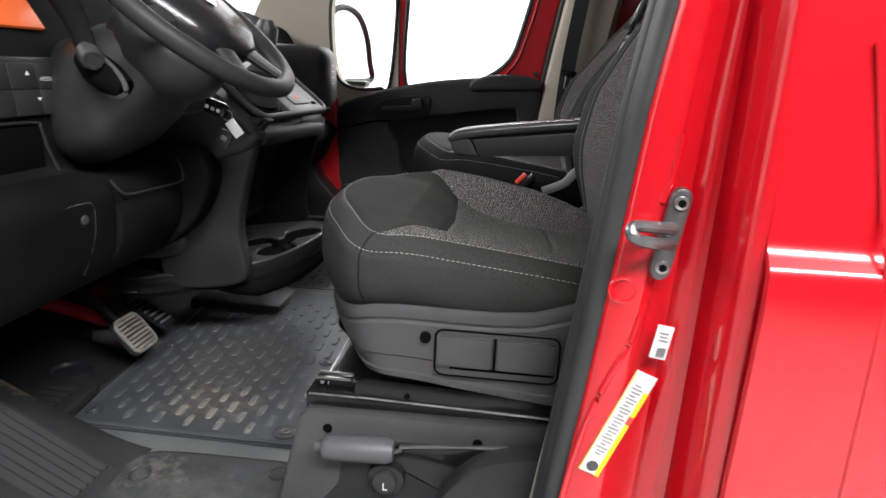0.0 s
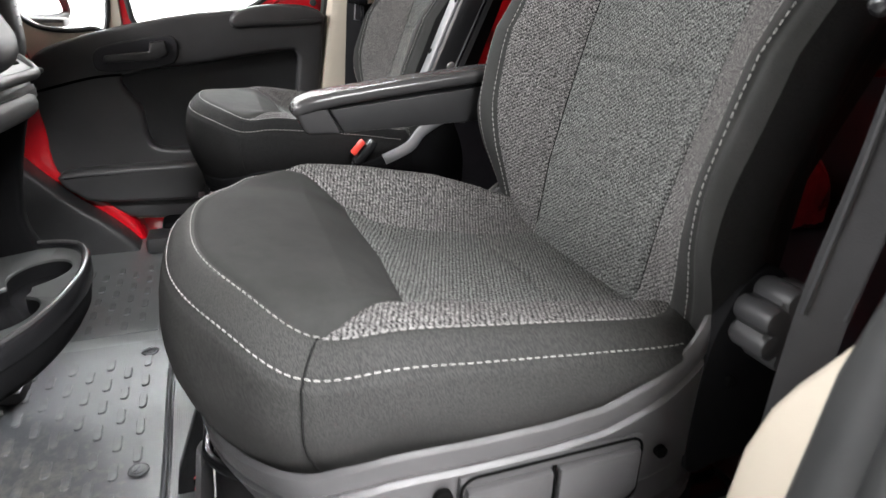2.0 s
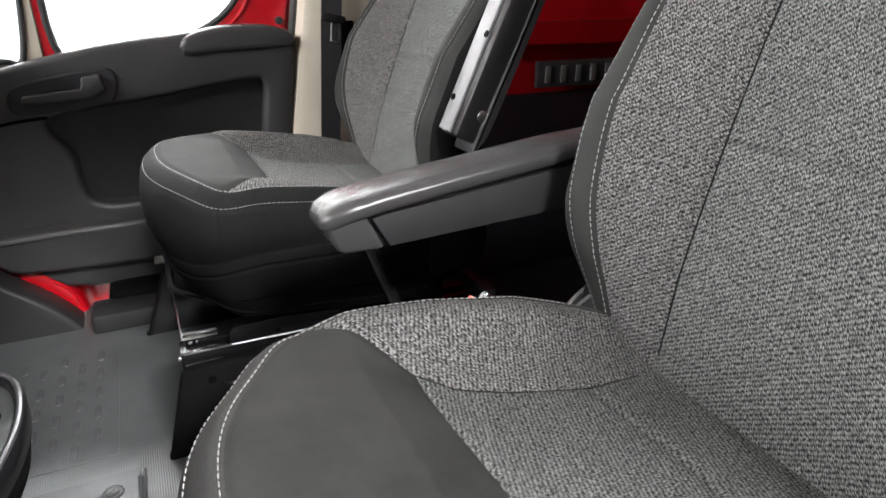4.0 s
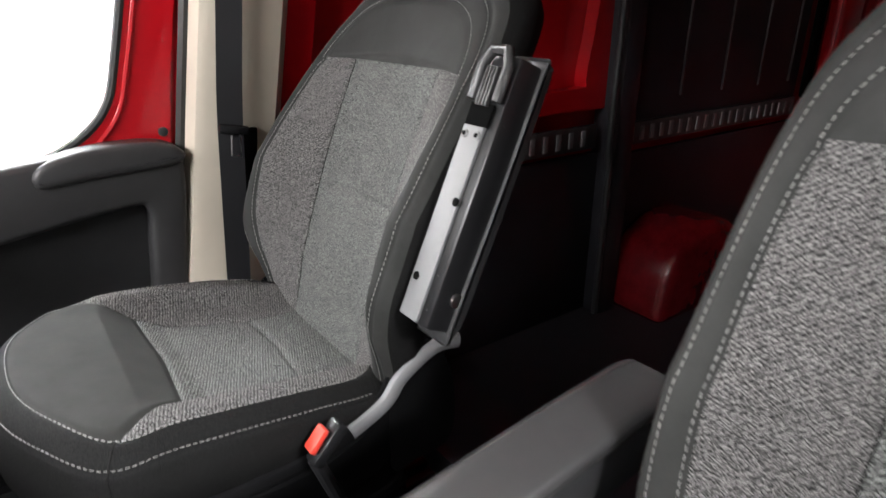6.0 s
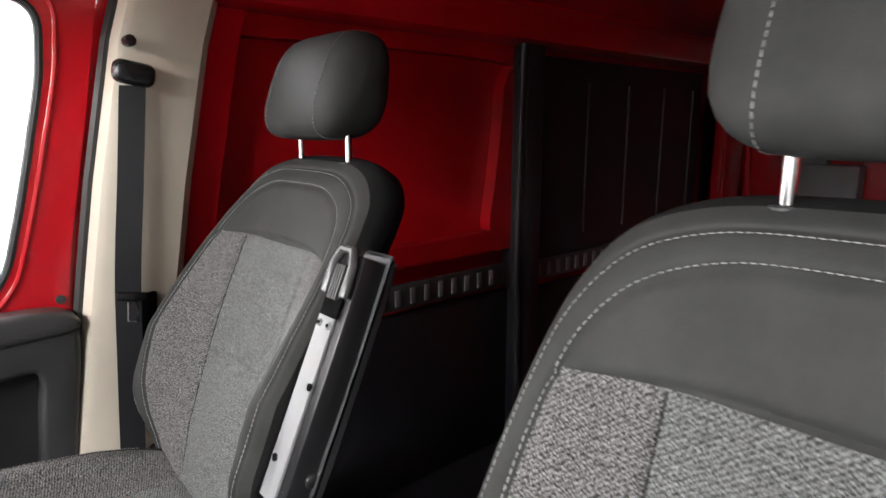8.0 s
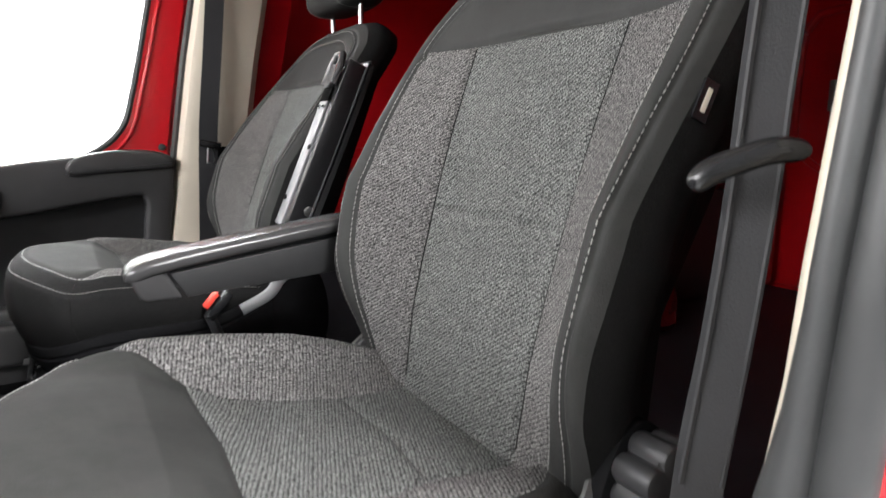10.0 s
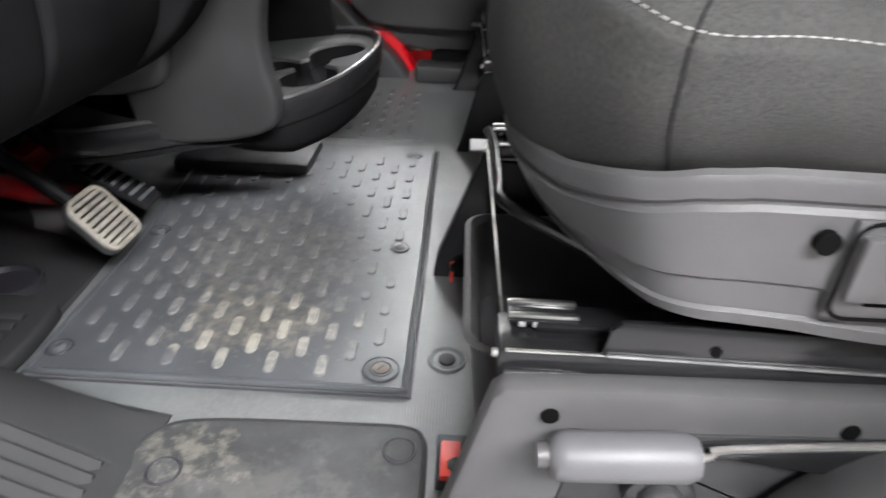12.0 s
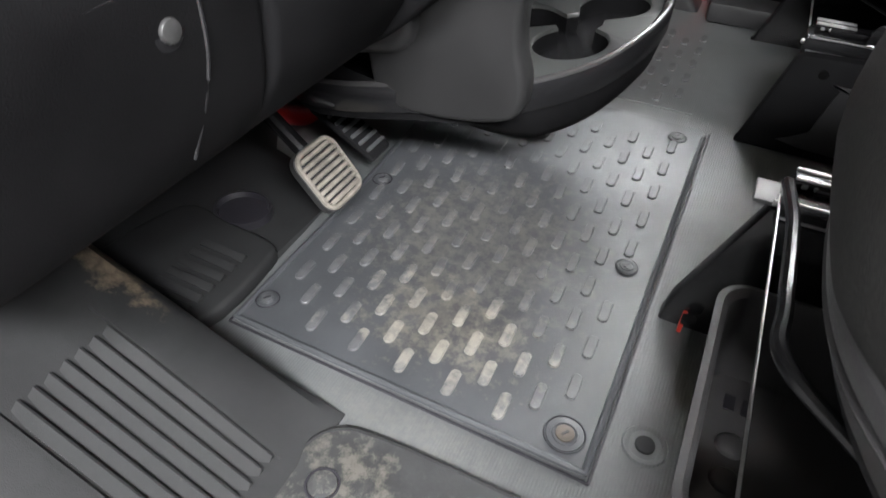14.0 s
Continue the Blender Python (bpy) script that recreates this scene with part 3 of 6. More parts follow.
def split_parts(bm, rule):
    """Sorts the faces of bm into one bmesh for each key that rule gives for a face's middle."""
    groups = {}
    for f in bm.faces:
        groups.setdefault(rule(f.calc_center_median()), []).append(f)
    out = {}
    for key, faces in groups.items():
        b2 = bmesh.new()
        seen = {}
        for f in faces:
            vs = []
            for v in f.verts:
                if v.index not in seen:
                    seen[v.index] = b2.verts.new(v.co)
                vs.append(seen[v.index])
            b2.faces.new(vs)
        out[key] = b2
    bm.free()
    return out


def stitches(bm, line, pitch=0.0075, length=0.0055, r=0.00068):
    """A row of single thread stitches along a line."""
    acc, P = 0.0, [Vector(p) for p in line]
    for a, b in zip(P, P[1:]):
        seg = (b - a).length
        d = (b - a).normalized()
        while acc < seg:
            p = a + d * acc
            u = d.cross(Vector((0, 0, 1)))
            u = u.normalized() if u.length > 0.01 else Vector((1, 0, 0))
            w = d.cross(u)
            rings = []
            for t, k in ((-0.5, 0.35), (-0.3, 1), (0.3, 1), (0.5, 0.35)):
                rings.append([bm.verts.new(p + d * t * length + r * k * (math.cos(q) * u + math.sin(q) * w)) for q in (0.8, 2.37, 3.94, 5.5)])
            for r0, r1 in zip(rings, rings[1:]):
                for k in range(4):
                    bm.faces.new((r0[k], r0[(k + 1) % 4], r1[(k + 1) % 4], r1[k]))
            bm.faces.new(rings[0][::-1])
            bm.faces.new(rings[-1])
            acc += pitch
        acc -= seg


RINGS_C = [0] + [0.012 * i for i in range(1, 71)] + [0.853, 0.865, 0.873, 0.879, 0.885, 0.891, 0.899, 0.91, 0.93, 0.95, 0.965, 0.975, 0.985, 0.993, 0.999, 1.003, 1.007, 1.014, 1.04, 1.1, 1.2, 1.32, 1.46, 1.6, 1.75, 1.9, 2.0, 2.1]
RINGS_B = [0] + [0.0115 * i for i in range(1, 65)] + [0.745, 0.755, 0.765, 0.773, 0.78, 0.787, 0.797, 0.815, 0.84, 0.87, 0.89, 0.90, 0.908, 0.914, 0.92, 0.926, 0.933, 0.945, 0.96, 0.98, 1.0, 1.03, 1.1, 1.25, 1.45, 1.7, 1.95]


def trim_top(x):
    return interp(((-0.25, 0.372), (-0.165, 0.384), (-0.13, 0.400), (-0.09, 0.4135), (-0.05, 0.4175), (0.10, 0.418), (0.152, 0.4225), (0.207, 0.441), (0.251, 0.468), (0.29, 0.508)), x)


def trim_low(x):
    return interp(((-0.22, 0.318), (-0.17, 0.306), (-0.12, 0.300), (-0.06, 0.300), (0.0, 0.297), (0.166, 0.279), (0.3, 0.268)), x)


def shift(bm, yc):
    bmesh.ops.translate(bm, vec=(0, yc, 0), verts=bm.verts)
    return bm


def seat(name, yc, driver):
    if driver:
        root = thing(name, (0.05, yc, 0), "black and grey cloth driver seat with pale stitching and lowered armrest", "seat", "cab seats")
    else:
        root = thing(name, (0.05, yc, 0.05), "black and grey cloth passenger seat with its armrest folded up", "seat", "cab seats")
    fl = floor_z(yc)
    # The passenger's trim takes a blacker plastic: its shade is painted in.
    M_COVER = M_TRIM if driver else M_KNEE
    RECLINE[0] = 0.0 if driver else 0.128
    BOLSTER[:] = (0.006, 0.034) if driver else (0.014, 0.020)
    BACK_WIDE[:] = (0.95, 0.19) if driver else (1.0, 0.0)
    yb = yc if driver else yc + 0.020
    skew = 0.0 if driver else 0.075

    def lean_over(bm):
        for v in bm.verts:
            v.co.y += yb + skew * (v.co.z - 0.73)
        return bm

    # cushion
    bm = polar_mesh(cushion_point, RINGS_C, 380)
    for (ya, xa), (y2, x2) in zip(PAD_EDGE, PAD_EDGE[1:]):
        d = Vector((x2 - xa, y2 - ya, 0))
        cut(bm, (xa, ya, 0), d.cross(Vector((0, 0, 1))))
    for sy in (-1, 1):
        for (xa, ya), (x2, y2) in zip(PANEL_EDGE, PANEL_EDGE[1:]):
            cut(bm, (xa, sy * ya, 0), Vector((x2 - xa, sy * (y2 - ya), 0)).cross(Vector((0, 0, 1))))
    bm.verts.index_update()

    def rule(c):
        if c.z < 0.43 or cushion_s(c.x, c.y) > S1 - 0.001:
            return "side"
        if c.x < float(np.interp(c.y, [p[0] for p in PAD_EDGE], [p[1] for p in PAD_EDGE])):
            return "pad"
        return "centre" if abs(c.y) < interp(PANEL_EDGE, c.x) else ("insert_far" if c.y > 0 else "insert_near")

    g = split_parts(bm, rule)
    # Same border cloth on both seats; the passenger's is darkened for shade.
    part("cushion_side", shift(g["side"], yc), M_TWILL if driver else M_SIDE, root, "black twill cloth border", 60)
    part("cushion_front_pad", shift(g["pad"], yc), M_PAD, root, "smooth black leatherette front pad", 60)
    for key in ("insert_near", "insert_far"):
        part("cushion_insert", shift(g[key], yc), M_SEATCLOTH, root, "grey melange cloth insert", 60)
    part("cushion_centre", shift(g["centre"], yc), M_SEATCLOTH2, root, "paler grey melange cloth centre panel", 60)
    # backrest
    bm = polar_mesh(back_point, RINGS_B, 400)
    cut(bm, (0.45, 0, 0.900), (0, 0, 1))
    for sy in (-1, 1):
        cut(bm, (0, sy * 0.126, 0.683), Vector((0, sy * 0.03, 1)).cross(Vector((1, 0, 0))))
    bm.verts.index_update()

    def rule(c):
        s = back_s(c.y, c.z - 0.73)
        e = back_face(c.y, c.z, 1.0)
        if c.x > e + 0.085:
            return "shell"
        if s > 0.992 or c.x > e + 0.045:
            return "side"
        if s > B1 - 0.001:
            return "edge"
        if c.z > 0.900:
            return "pillow"
        return "centre" if abs(c.y) < 0.126 + 0.03 * (c.z - 0.683) else ("insert_far" if c.y > 0 else "insert_near")

    g = split_parts(bm, rule)
    part("backrest_bolster", lean_over(g["edge"]), M_LEATHER, root, "black leatherette backrest border", 60)
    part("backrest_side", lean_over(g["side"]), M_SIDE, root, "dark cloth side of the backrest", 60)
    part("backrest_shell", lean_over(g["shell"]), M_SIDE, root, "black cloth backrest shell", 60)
    part("backrest_pillow", lean_over(g["pillow"]), M_LEATHER, root, "smooth black leatherette shoulder pad", 60)
    for key in ("insert_near", "insert_far"):
        part("backrest_insert", lean_over(g[key]), M_FABRIC, root, "grey melange cloth backrest insert", 60)
    part("backrest_centre", lean_over(g["centre"]), M_FABRIC2, root, "paler grey melange cloth centre panel", 60)
    # sewn seams between the cloth panels
    for sy in (-1, 1):
        line = []
        for z in np.linspace(0.46, 0.898, 40):
            y = sy * (0.126 + 0.03 * (z - 0.683))
            line.append(Vector((back_face(y, z, back_s(y, z - 0.73)) - 0.0004, y, z)))
        part("seam", lean_over(tube(line, 0.0010, 6)), M_SIDE, root, "dark sewn seam")
        line = [Vector((x, sy * interp(PANEL_EDGE, x), 0)) for x in np.linspace(0.004, 0.25, 40)]
        part("seam", shift(tube([Vector((p.x, p.y, cushion_top(p.x, p.y) + 0.0002)) for p in line], 0.0010, 6), yc), M_SIDE, root, "dark sewn seam")
        line = [cushion_point(sy * 2.19, v) for v in np.linspace(S1 + 0.01, 1.98, 30)]
        mid = Vector((0.06, 0, 0))
        line = [p + 0.0004 * Vector((p.x - mid.x, p.y, 0)).normalized() + Vector((0, 0, 0.0004)) for p in line]
        part("seam", shift(tube(line, 0.0012, 6), yc), M_SIDE, root, "dark sewn seam")
    # stitching
    off = Vector((0, yc, 0.0012))
    span = [math.radians(v) for v in np.linspace(52, 308, 500)]
    for s in (S1 + 0.012, S2 - 0.012):
        bm = bmesh.new()
        stitches(bm, [cushion_point(a, s) + off for a in span])
        tagged(part("stitching", bm, M_THREAD, root, "pale thread stitching"), kind="stuff")
    span = [math.radians(v) for v in np.linspace(-62, 242, 600)]
    for s in (B1 + 0.016, B2 - 0.014):
        bm = bmesh.new()
        stitches(bm, [Vector((p.x - 0.0008, p.y + yb + skew * (p.z - 0.73), p.z)) for p in (back_point(a, s) for a in span)], r=0.0006)
        tagged(part("stitching", bm, M_THREAD, root, "pale thread stitching"), kind="stuff")
    if driver:
        up, out = Vector((0.42, -0.03, 0.90)), Vector((-0.25, -0.96, 0.08))
        side = up.cross(out).normalized()
        up, out = up.normalized(), side.cross(up).normalized()
        turn = Matrix((side, up, out)).transposed().to_4x4()
        for nm, mat, lift, size, lab in (("maker_tag", M_GLOSS, 0.0005, (0.014, 0.034, 0.003), "small black cloth tag"), ("tag_print", M_BEIGE, 0.0024, (0.0045, 0.020, 0.0006), "")):
            bm = bmesh.new()
            box(bm, (0, 0, 0), size, 0.0)
            bmesh.ops.transform(bm, matrix=Matrix.Translation(Vector((0.3430, 0.9752, 0.8115)) + lift * out) @ turn, verts=bm.verts)
            part(nm, bm, mat, root, lab, 0)
    # headrest
    hx, hz, rings = 0.508 + RECLINE[0] * 0.70, 1.19, []
    for i in range(25):
        u = -1 + 2 * i / 24
        yy = 0.16 * math.sin(u * math.pi / 2)
        k = max(0.02, (1 - abs(math.sin(u * math.pi / 2)) ** 4.5)) ** (1 / 2.6)
        ring = []
        for j in range(40):
            a = 2 * math.pi * j / 40
            ca, sa = math.cos(a), math.sin(a)
            q = (abs(ca) ** 3.2 + abs(sa) ** 3.2) ** (-1 / 3.2)
            zz = 0.102 * k * q * sa
            xx = 0.072 * k * q * ca * (1 - 0.18 * sa)
            ring.append(Vector((hx + xx + 0.25 * zz, yb + skew * 0.36 + (0.0 if driver else 0.016) + 0.97 * yy, hz + zz)))
        rings.append(ring)
    hr = part("headrest", loft(rings), M_LEATHER, root, "black leatherette headrest", 60)
    for sy in (-0.095, 0.095):
        bm = bmesh.new()
        i = min(range(25), key=lambda q: abs(0.16 * math.sin((-1 + 2 * q / 24) * math.pi / 2) - sy))
        c = Vector((hx, rings[i][0].y, hz))
        stitches(bm, [c + (p - c) * 1.012 for p in rings[i] + rings[i][:1]], r=0.0007)
        tagged(part("stitching", bm, M_THREAD, hr, "pale thread stitching"), kind="stuff")
    for sy in (-0.09, 0.09):
        bm = bmesh.new()
        cylinder(bm, (0.498 + RECLINE[0] * 0.62, yb + skew * 0.35 + sy, 1.075), 0.0065, 0.13, "z")
        part("headrest_post", bm, M_CHROME, root, "chrome headrest post")
        bm = bmesh.new()
        cylinder(bm, (0.498 + RECLINE[0] * 0.6, yb + skew * 0.34 + sy, 1.043), 0.016, 0.012, "z", bevel=0.003)
        part("post_collar", bm, M_PLASTIC, root)
    # plastic shield round the cushion
    angs = [math.radians(v) for v in np.linspace(38, 322, 170)]
    rings = []
    for a in angs:
        ox, oy = cushion_plan(a)

        def at(k, z):
            q = 1 - (1 - interp(((0.28, 0.75), (0.30, 0.79), (0.32, 0.835), (0.35, 0.90), (0.38, 0.925), (0.43, 0.925)), z)) * min(1.0, max(0.0, (0.06 - ox) / 0.12))
            return Vector((0.06 + k * q * (ox - 0.06), yc + k * oy, z))
        zt, zl = trim_top(ox), trim_low(ox)
        h = zt - zl
        rings.append([at(1.000, zt - 0.004), at(1.014, zt), at(1.032, zt - 0.003), at(1.040, zt - 0.008), at(1.042, zt - 0.018), at(1.030, zt - 0.0215), at(1.030, zt - 0.0235), at(1.046, zt - 0.027), at(1.046, zl + 0.34 * h), at(1.034, zl + 0.31 * h),
                      at(1.034, zl + 0.27 * h), at(1.036, zl + 0.13 * h), at(1.05, zl + 0.11 * h), at(1.045, zl + 0.03 * h), at(1.02, zl), at(0.98, zl), at(0.97, zl + 0.02)])
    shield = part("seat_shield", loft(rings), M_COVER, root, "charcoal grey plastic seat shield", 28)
    for sy in (-1, 1):
        yy = yc + sy * 0.238
        pr = smooth_line([(0.262, 0.44, 0), (0.278, 0.50, 0), (0.296, 0.528, 0), (0.325, 0.535, 0), (0.36, 0.50, 0), (0.385, 0.42, 0), (0.375, 0.33, 0), (0.31, 0.318, 0), (0.265, 0.32, 0)], 4, closed=True)
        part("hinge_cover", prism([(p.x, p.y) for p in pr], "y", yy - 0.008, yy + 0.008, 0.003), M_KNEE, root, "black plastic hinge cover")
    # seat-back hinge strap
    if driver:
        line, y0, r = [(0.227, 0.411), (0.247, 0.451), (0.264, 0.47), (0.285, 0.484)], yc + 0.246, 0.008
    else:
        line, y0, r = [(0.195, 0.425), (0.254, 0.451), (0.283, 0.484), (0.34, 0.514), (0.387, 0.511)], yc - 0.247, 0.013
    part("hinge_strap", tube(smooth_line([(x, y0, z) for x, z in line], 5), r, 10, flat=0.6, up=(0, 1, 0)), M_SATIN if driver else M_GREY, root, "grey hinge strap beside the cushion")
    yn = yc - 0.256
    if driver:
        sw = part("switch_frame", boxes(((0.104, yn + 0.0005, 0.354), (0.180, 0.006, 0.074), 0.0025)), M_TRIM, root, "recessed switch frame")
        rim = []
        for cx, cz, a0 in ((0.104 + 0.076, 0.354 + 0.023, 0), (0.104 - 0.076, 0.354 + 0.023, 90), (0.104 - 0.076, 0.354 - 0.023, 180), (0.104 + 0.076, 0.354 - 0.023, 270)):
            rim += [(cx + 0.013 * math.cos(math.radians(a0 + 15 * q)), yn - 0.0030, cz + 0.013 * math.sin(math.radians(a0 + 15 * q))) for q in range(7)]
        part("frame_groove", tube(rim, 0.0015, 6, closed=True, up=(0, 1, 0)), M_HOLESHADE, sw)
        for cx, w in ((0.058, 0.080), (0.146, 0.084)):
            part("height_lever", boxes(((cx, yn - 0.006, 0.3585), (w, 0.010, 0.047), 0.0035)), M_TRIM, sw, "grey plastic lever plate")
        part("plate_gap", boxes(((0.1015, yn - 0.0032, 0.3585), (0.004, 0.002, 0.047))), M_HOLESHADE, sw, "", 0)
        part("finger_slot", boxes(((0.112, yn - 0.0034, 0.3315), (0.150, 0.002, 0.005), 0.0008)), M_HOLESHADE, sw)
        for hx2, hz2, hr2 in ((0.0, 0.3735, 0.0082), (0.219, 0.363, 0.0062), (0.296, 0.420, 0.0062)):
            bm = bmesh.new()
            cylinder(bm, (hx2, yn + (0.0005 if hx2 < 0.25 else 0.008), hz2), hr2, 0.006, n=24)
            part("screw_hole", bm, M_HOLESHADE, root)
        bm = bmesh.new()
        prof = []
        for j in range(84):
            a = 2 * math.pi * j / 84
            r = 0.036 + 0.0055 * (abs(math.cos(3.5 * a)) ** 0.6 * 2 - 1)
            prof.append((0.318 + r * math.cos(a), 0.490 + r * math.sin(a)))
        prism(prof, "y", yn - 0.030, yn + 0.012, 0.006, bm=bm)
        part("recliner_knob", bm, M_PLASTIC, root, "black fluted recliner knob")
    # rails and supporting box
    for sy in (-0.195, 0.255):
        y0 = yc + sy
        rail = part("slide_rail", boxes(((0.085, y0, 0.2290), (0.56, 0.052, 0.030), 0.003)), M_METALB, root, "black steel slide rail")
        part("rail_channel", boxes(((0.10, y0 + 0.012, 0.2480), (0.53, 0.030, 0.010), 0.003)), M_METALB, root, "inner slide channel")
        part("rail_lip", boxes(((0.0, y0 - 0.0265, 0.2440), (0.38, 0.003, 0.003), 0.001)), M_STEEL, rail)
        part("rail_lip", boxes(((-0.135, y0 - 0.0275, 0.2225), (0.11, 0.004, 0.0025), 0.001)), M_STEEL, rail)
        part("rail_tip", boxes(((-0.158, y0 + 0.0145, 0.252), (0.058, 0.028, 0.006), 0.0015)), M_METALB, rail)
        for dy in (0.005, 0.024):
            part("tip_strip", boxes(((-0.158, y0 + dy, 0.2555), (0.058, 0.0055, 0.005), 0.0015)), M_STEEL, rail, "bright worn rail end")
        for k in range(4):
            part("tip_notch", boxes(((-0.176 + 0.012 * k, y0 + 0.0005, 0.250), (0.006, 0.003, 0.005), 0.001)), M_GREY, rail)
        part("bracket", prism([(-0.116, 0.247), (-0.112, 0.272), (-0.104, 0.280), (-0.05, 0.281), (0.20, 0.272), (0.30, 0.29), (0.30, 0.246), (0.20, 0.240)], "y", y0 - 0.032, y0 - 0.026, 0.002), M_METALB, root, "glossy black rail bracket")
        part("bracket_lip", tube([(-0.112, y0 - 0.033, 0.2485), (0.20, y0 - 0.033, 0.2425)], 0.0018, 6), M_SATIN, root)
        bm = bmesh.new()
        cylinder(bm, (-0.030, y0 - 0.0325, 0.258), 0.0045, 0.003, "y", 14)
        part("bracket_hole", bm, M_HOLESHADE, root)
        bm = bmesh.new()
        cylinder(bm, (-0.196, y0 - 0.016, 0.232), 0.004, 0.008, "x", 14, bevel=0.001)
        part("rail_stop", bm, M_STEEL, root)
    # Passenger base panel: same plastic, coloured darker where it stands in shade.
    base = part("base_side", prism([(-0.200, 0.212), (-0.190, 0.2235), (-0.10, 0.2265), (0.42, 0.236), (0.42, fl), (-0.245, fl), (-0.238, 0.06)], "y", yc - 0.245, yc - 0.218, 0.008), M_TRIM if driver else M_KNEE, root, "charcoal plastic base panel" if driver else "plastic base panel with shade in its colour")
    for hx2, hz2 in ((-0.152, 0.199), (0.085, 0.199)):
        bm = bmesh.new()
        cylinder(bm, (hx2, yc - 0.2455, hz2), 0.0075, 0.003, "y", 18)
        part("screw_hole", bm, M_HOLESHADE, base)
    part("base_recess", prism([(p.x, p.y) for p in smooth_line([(-0.12, 0.178, 0), (-0.09, 0.185, 0), (0.40, 0.185, 0), (0.40, fl + 0.02, 0), (-0.14, fl + 0.02, 0), (-0.135, 0.10, 0)], 3, closed=True)], "y", yc - 0.2475, yc - 0.244, 0.001), M_DASH, base)
    part("base_side", prism([(-0.20, 0.225), (0.42, 0.225), (0.42, fl), (-0.27, fl), (-0.262, 0.05)], "y", yc + 0.235, yc + 0.262, 0.004), M_METALB, root, "black steel base panel")
    part("corner_tab", boxes(((-0.205, yc + 0.262, 0.2285), (0.030, 0.045, 0.005), 0.002)), M_GREY, root, "grey bracket tab")
    part("base_back", boxes(((0.41, yc, 0.12 + fl / 2), (0.02, 0.46, 0.20))), M_BLACK, root)
    # lever bar under the front edge
    part("slide_lever", tube(smooth_line([(-0.05, yc - 0.16, 0.262), (-0.12, yc - 0.10, 0.275), (-0.186, yc - 0.040, 0.284), (-0.190, yc + 0.02, 0.283), (-0.191, yc + 0.14, 0.279), (-0.196, yc + 0.235, 0.262)], 6), 0.0065), M_METALB, root, "glossy black slide lever")
    part("cable", tube([(-0.195, yc + 0.25, 0.236), (-0.188, yc - 0.16, 0.222)], 0.0016, 6), M_STEEL, root)
    # armrest
    if driver:
        def arm_top(x):
            return interp(((-0.040, 0.603), (-0.036, 0.612), (-0.026, 0.619), (-0.01, 0.6245), (0.05, 0.635), (0.25, 0.660), (0.36, 0.668)), x)

        rings = []
        for x in (-0.0395, -0.038, -0.034, -0.028, -0.02, -0.008, 0.0, 0.03, 0.1, 0.18, 0.26, 0.325, 0.338):
            zt = arm_top(x)
            zb = zt - interp(((-0.04, 0.006), (-0.036, 0.020), (-0.028, 0.026), (0.36, 0.026)), x)
            hw = interp(((-0.04, 0.018), (-0.038, 0.024), (-0.034, 0.029), (-0.026, 0.033), (-0.012, 0.0355), (0.325, 0.0355), (0.338, 0.031)), x)
            ring = []
            for q in range(28):
                a = 2 * math.pi * q / 28
                e = (abs(math.cos(a)) ** 3.2 + abs(math.sin(a)) ** 3.2) ** (-1 / 3.2)
                ring.append(Vector((x, yc + 0.313 + hw * e * math.cos(a), (zt + zb) / 2 + (zt - zb) / 2 * e * math.sin(a))))
            rings.append(ring)
        ar = part("armrest", loft(rings), M_ARM, root, "black padded armrest, lowered", 60)
        nose = [(-0.037, 0.606), (-0.030, 0.585), (-0.024, 0.572), (-0.018, 0.567), (0.030, 0.5665), (0.011, 0.603), (0.000, 0.611), (-0.015, 0.611)]
        part("armrest_nose", prism(nose, "y", yc + 0.283, yc + 0.345, 0.006, 3), M_ARM, ar, "black plastic armrest nose")
        part("armrest_core", prism([(0.004, 0.612), (0.338, 0.648), (0.338, 0.583), (0.034, 0.570)], "y", yc + 0.292, yc + 0.340, 0.003), M_BLACK, ar)
        part("armrest_panel", prism([(0.0145, 0.603), (0.333, 0.640), (0.333, 0.582), (0.0345, 0.5685)], "y", yc + 0.2845, yc + 0.294, 0.0015), M_PLASTIC, ar, "dark plastic side panel")
    else:
        m = pose(0.296, 1.867, 0.5925, 0, 24.0, 0)

        def arm_part(name, bm, mat, parent, label="", smooth=35.0):
            bmesh.ops.transform(bm, matrix=m, verts=bm.verts)
            return part(name, bm, mat, parent, label, smooth)
        ar = arm_part("armrest", boxes(((-0.003, 0.0, 0.18), (0.048, 0.060, 0.365), 0.006)), M_SCUFF, root, "scratched black armrest folded upright")
        arm_part("armrest_plate", boxes(((-0.029, 0.009, 0.135), (0.006, 0.040, 0.268), 0.002)), M_GREY, ar, "grey satin underside plate")
        arm_part("armrest_edge", prism([(p.x, p.y) for p in smooth_line([(0.010, -0.005, 0), (0.024, 0.0, 0), (0.031, 0.06, 0), (0.031, 0.34, 0), (0.021, 0.368, 0), (0.012, 0.36, 0), (0.014, 0.2, 0)], 4, closed=True)], "y", -0.036, 0.034, 0.005), M_PLASTIC, ar, "padded upper face turned to the rear")
        for py, pz in ((0.018, 0.057), (-0.008, 0.167)):
            bm = bmesh.new()
            cylinder(bm, (-0.0325, py, pz), 0.0058, 0.002, "x", 16)
            arm_part("screw_hole", bm, M_HOLESHADE, ar)
        for py in (-0.004, 0.020):
            bm = bmesh.new()
            cylinder(bm, (-0.0325, py, 0.255), 0.006, 0.003, "x", 16, bevel=0.001)
            scr = arm_part("screw", bm, M_SATIN, ar)
            bm = bmesh.new()
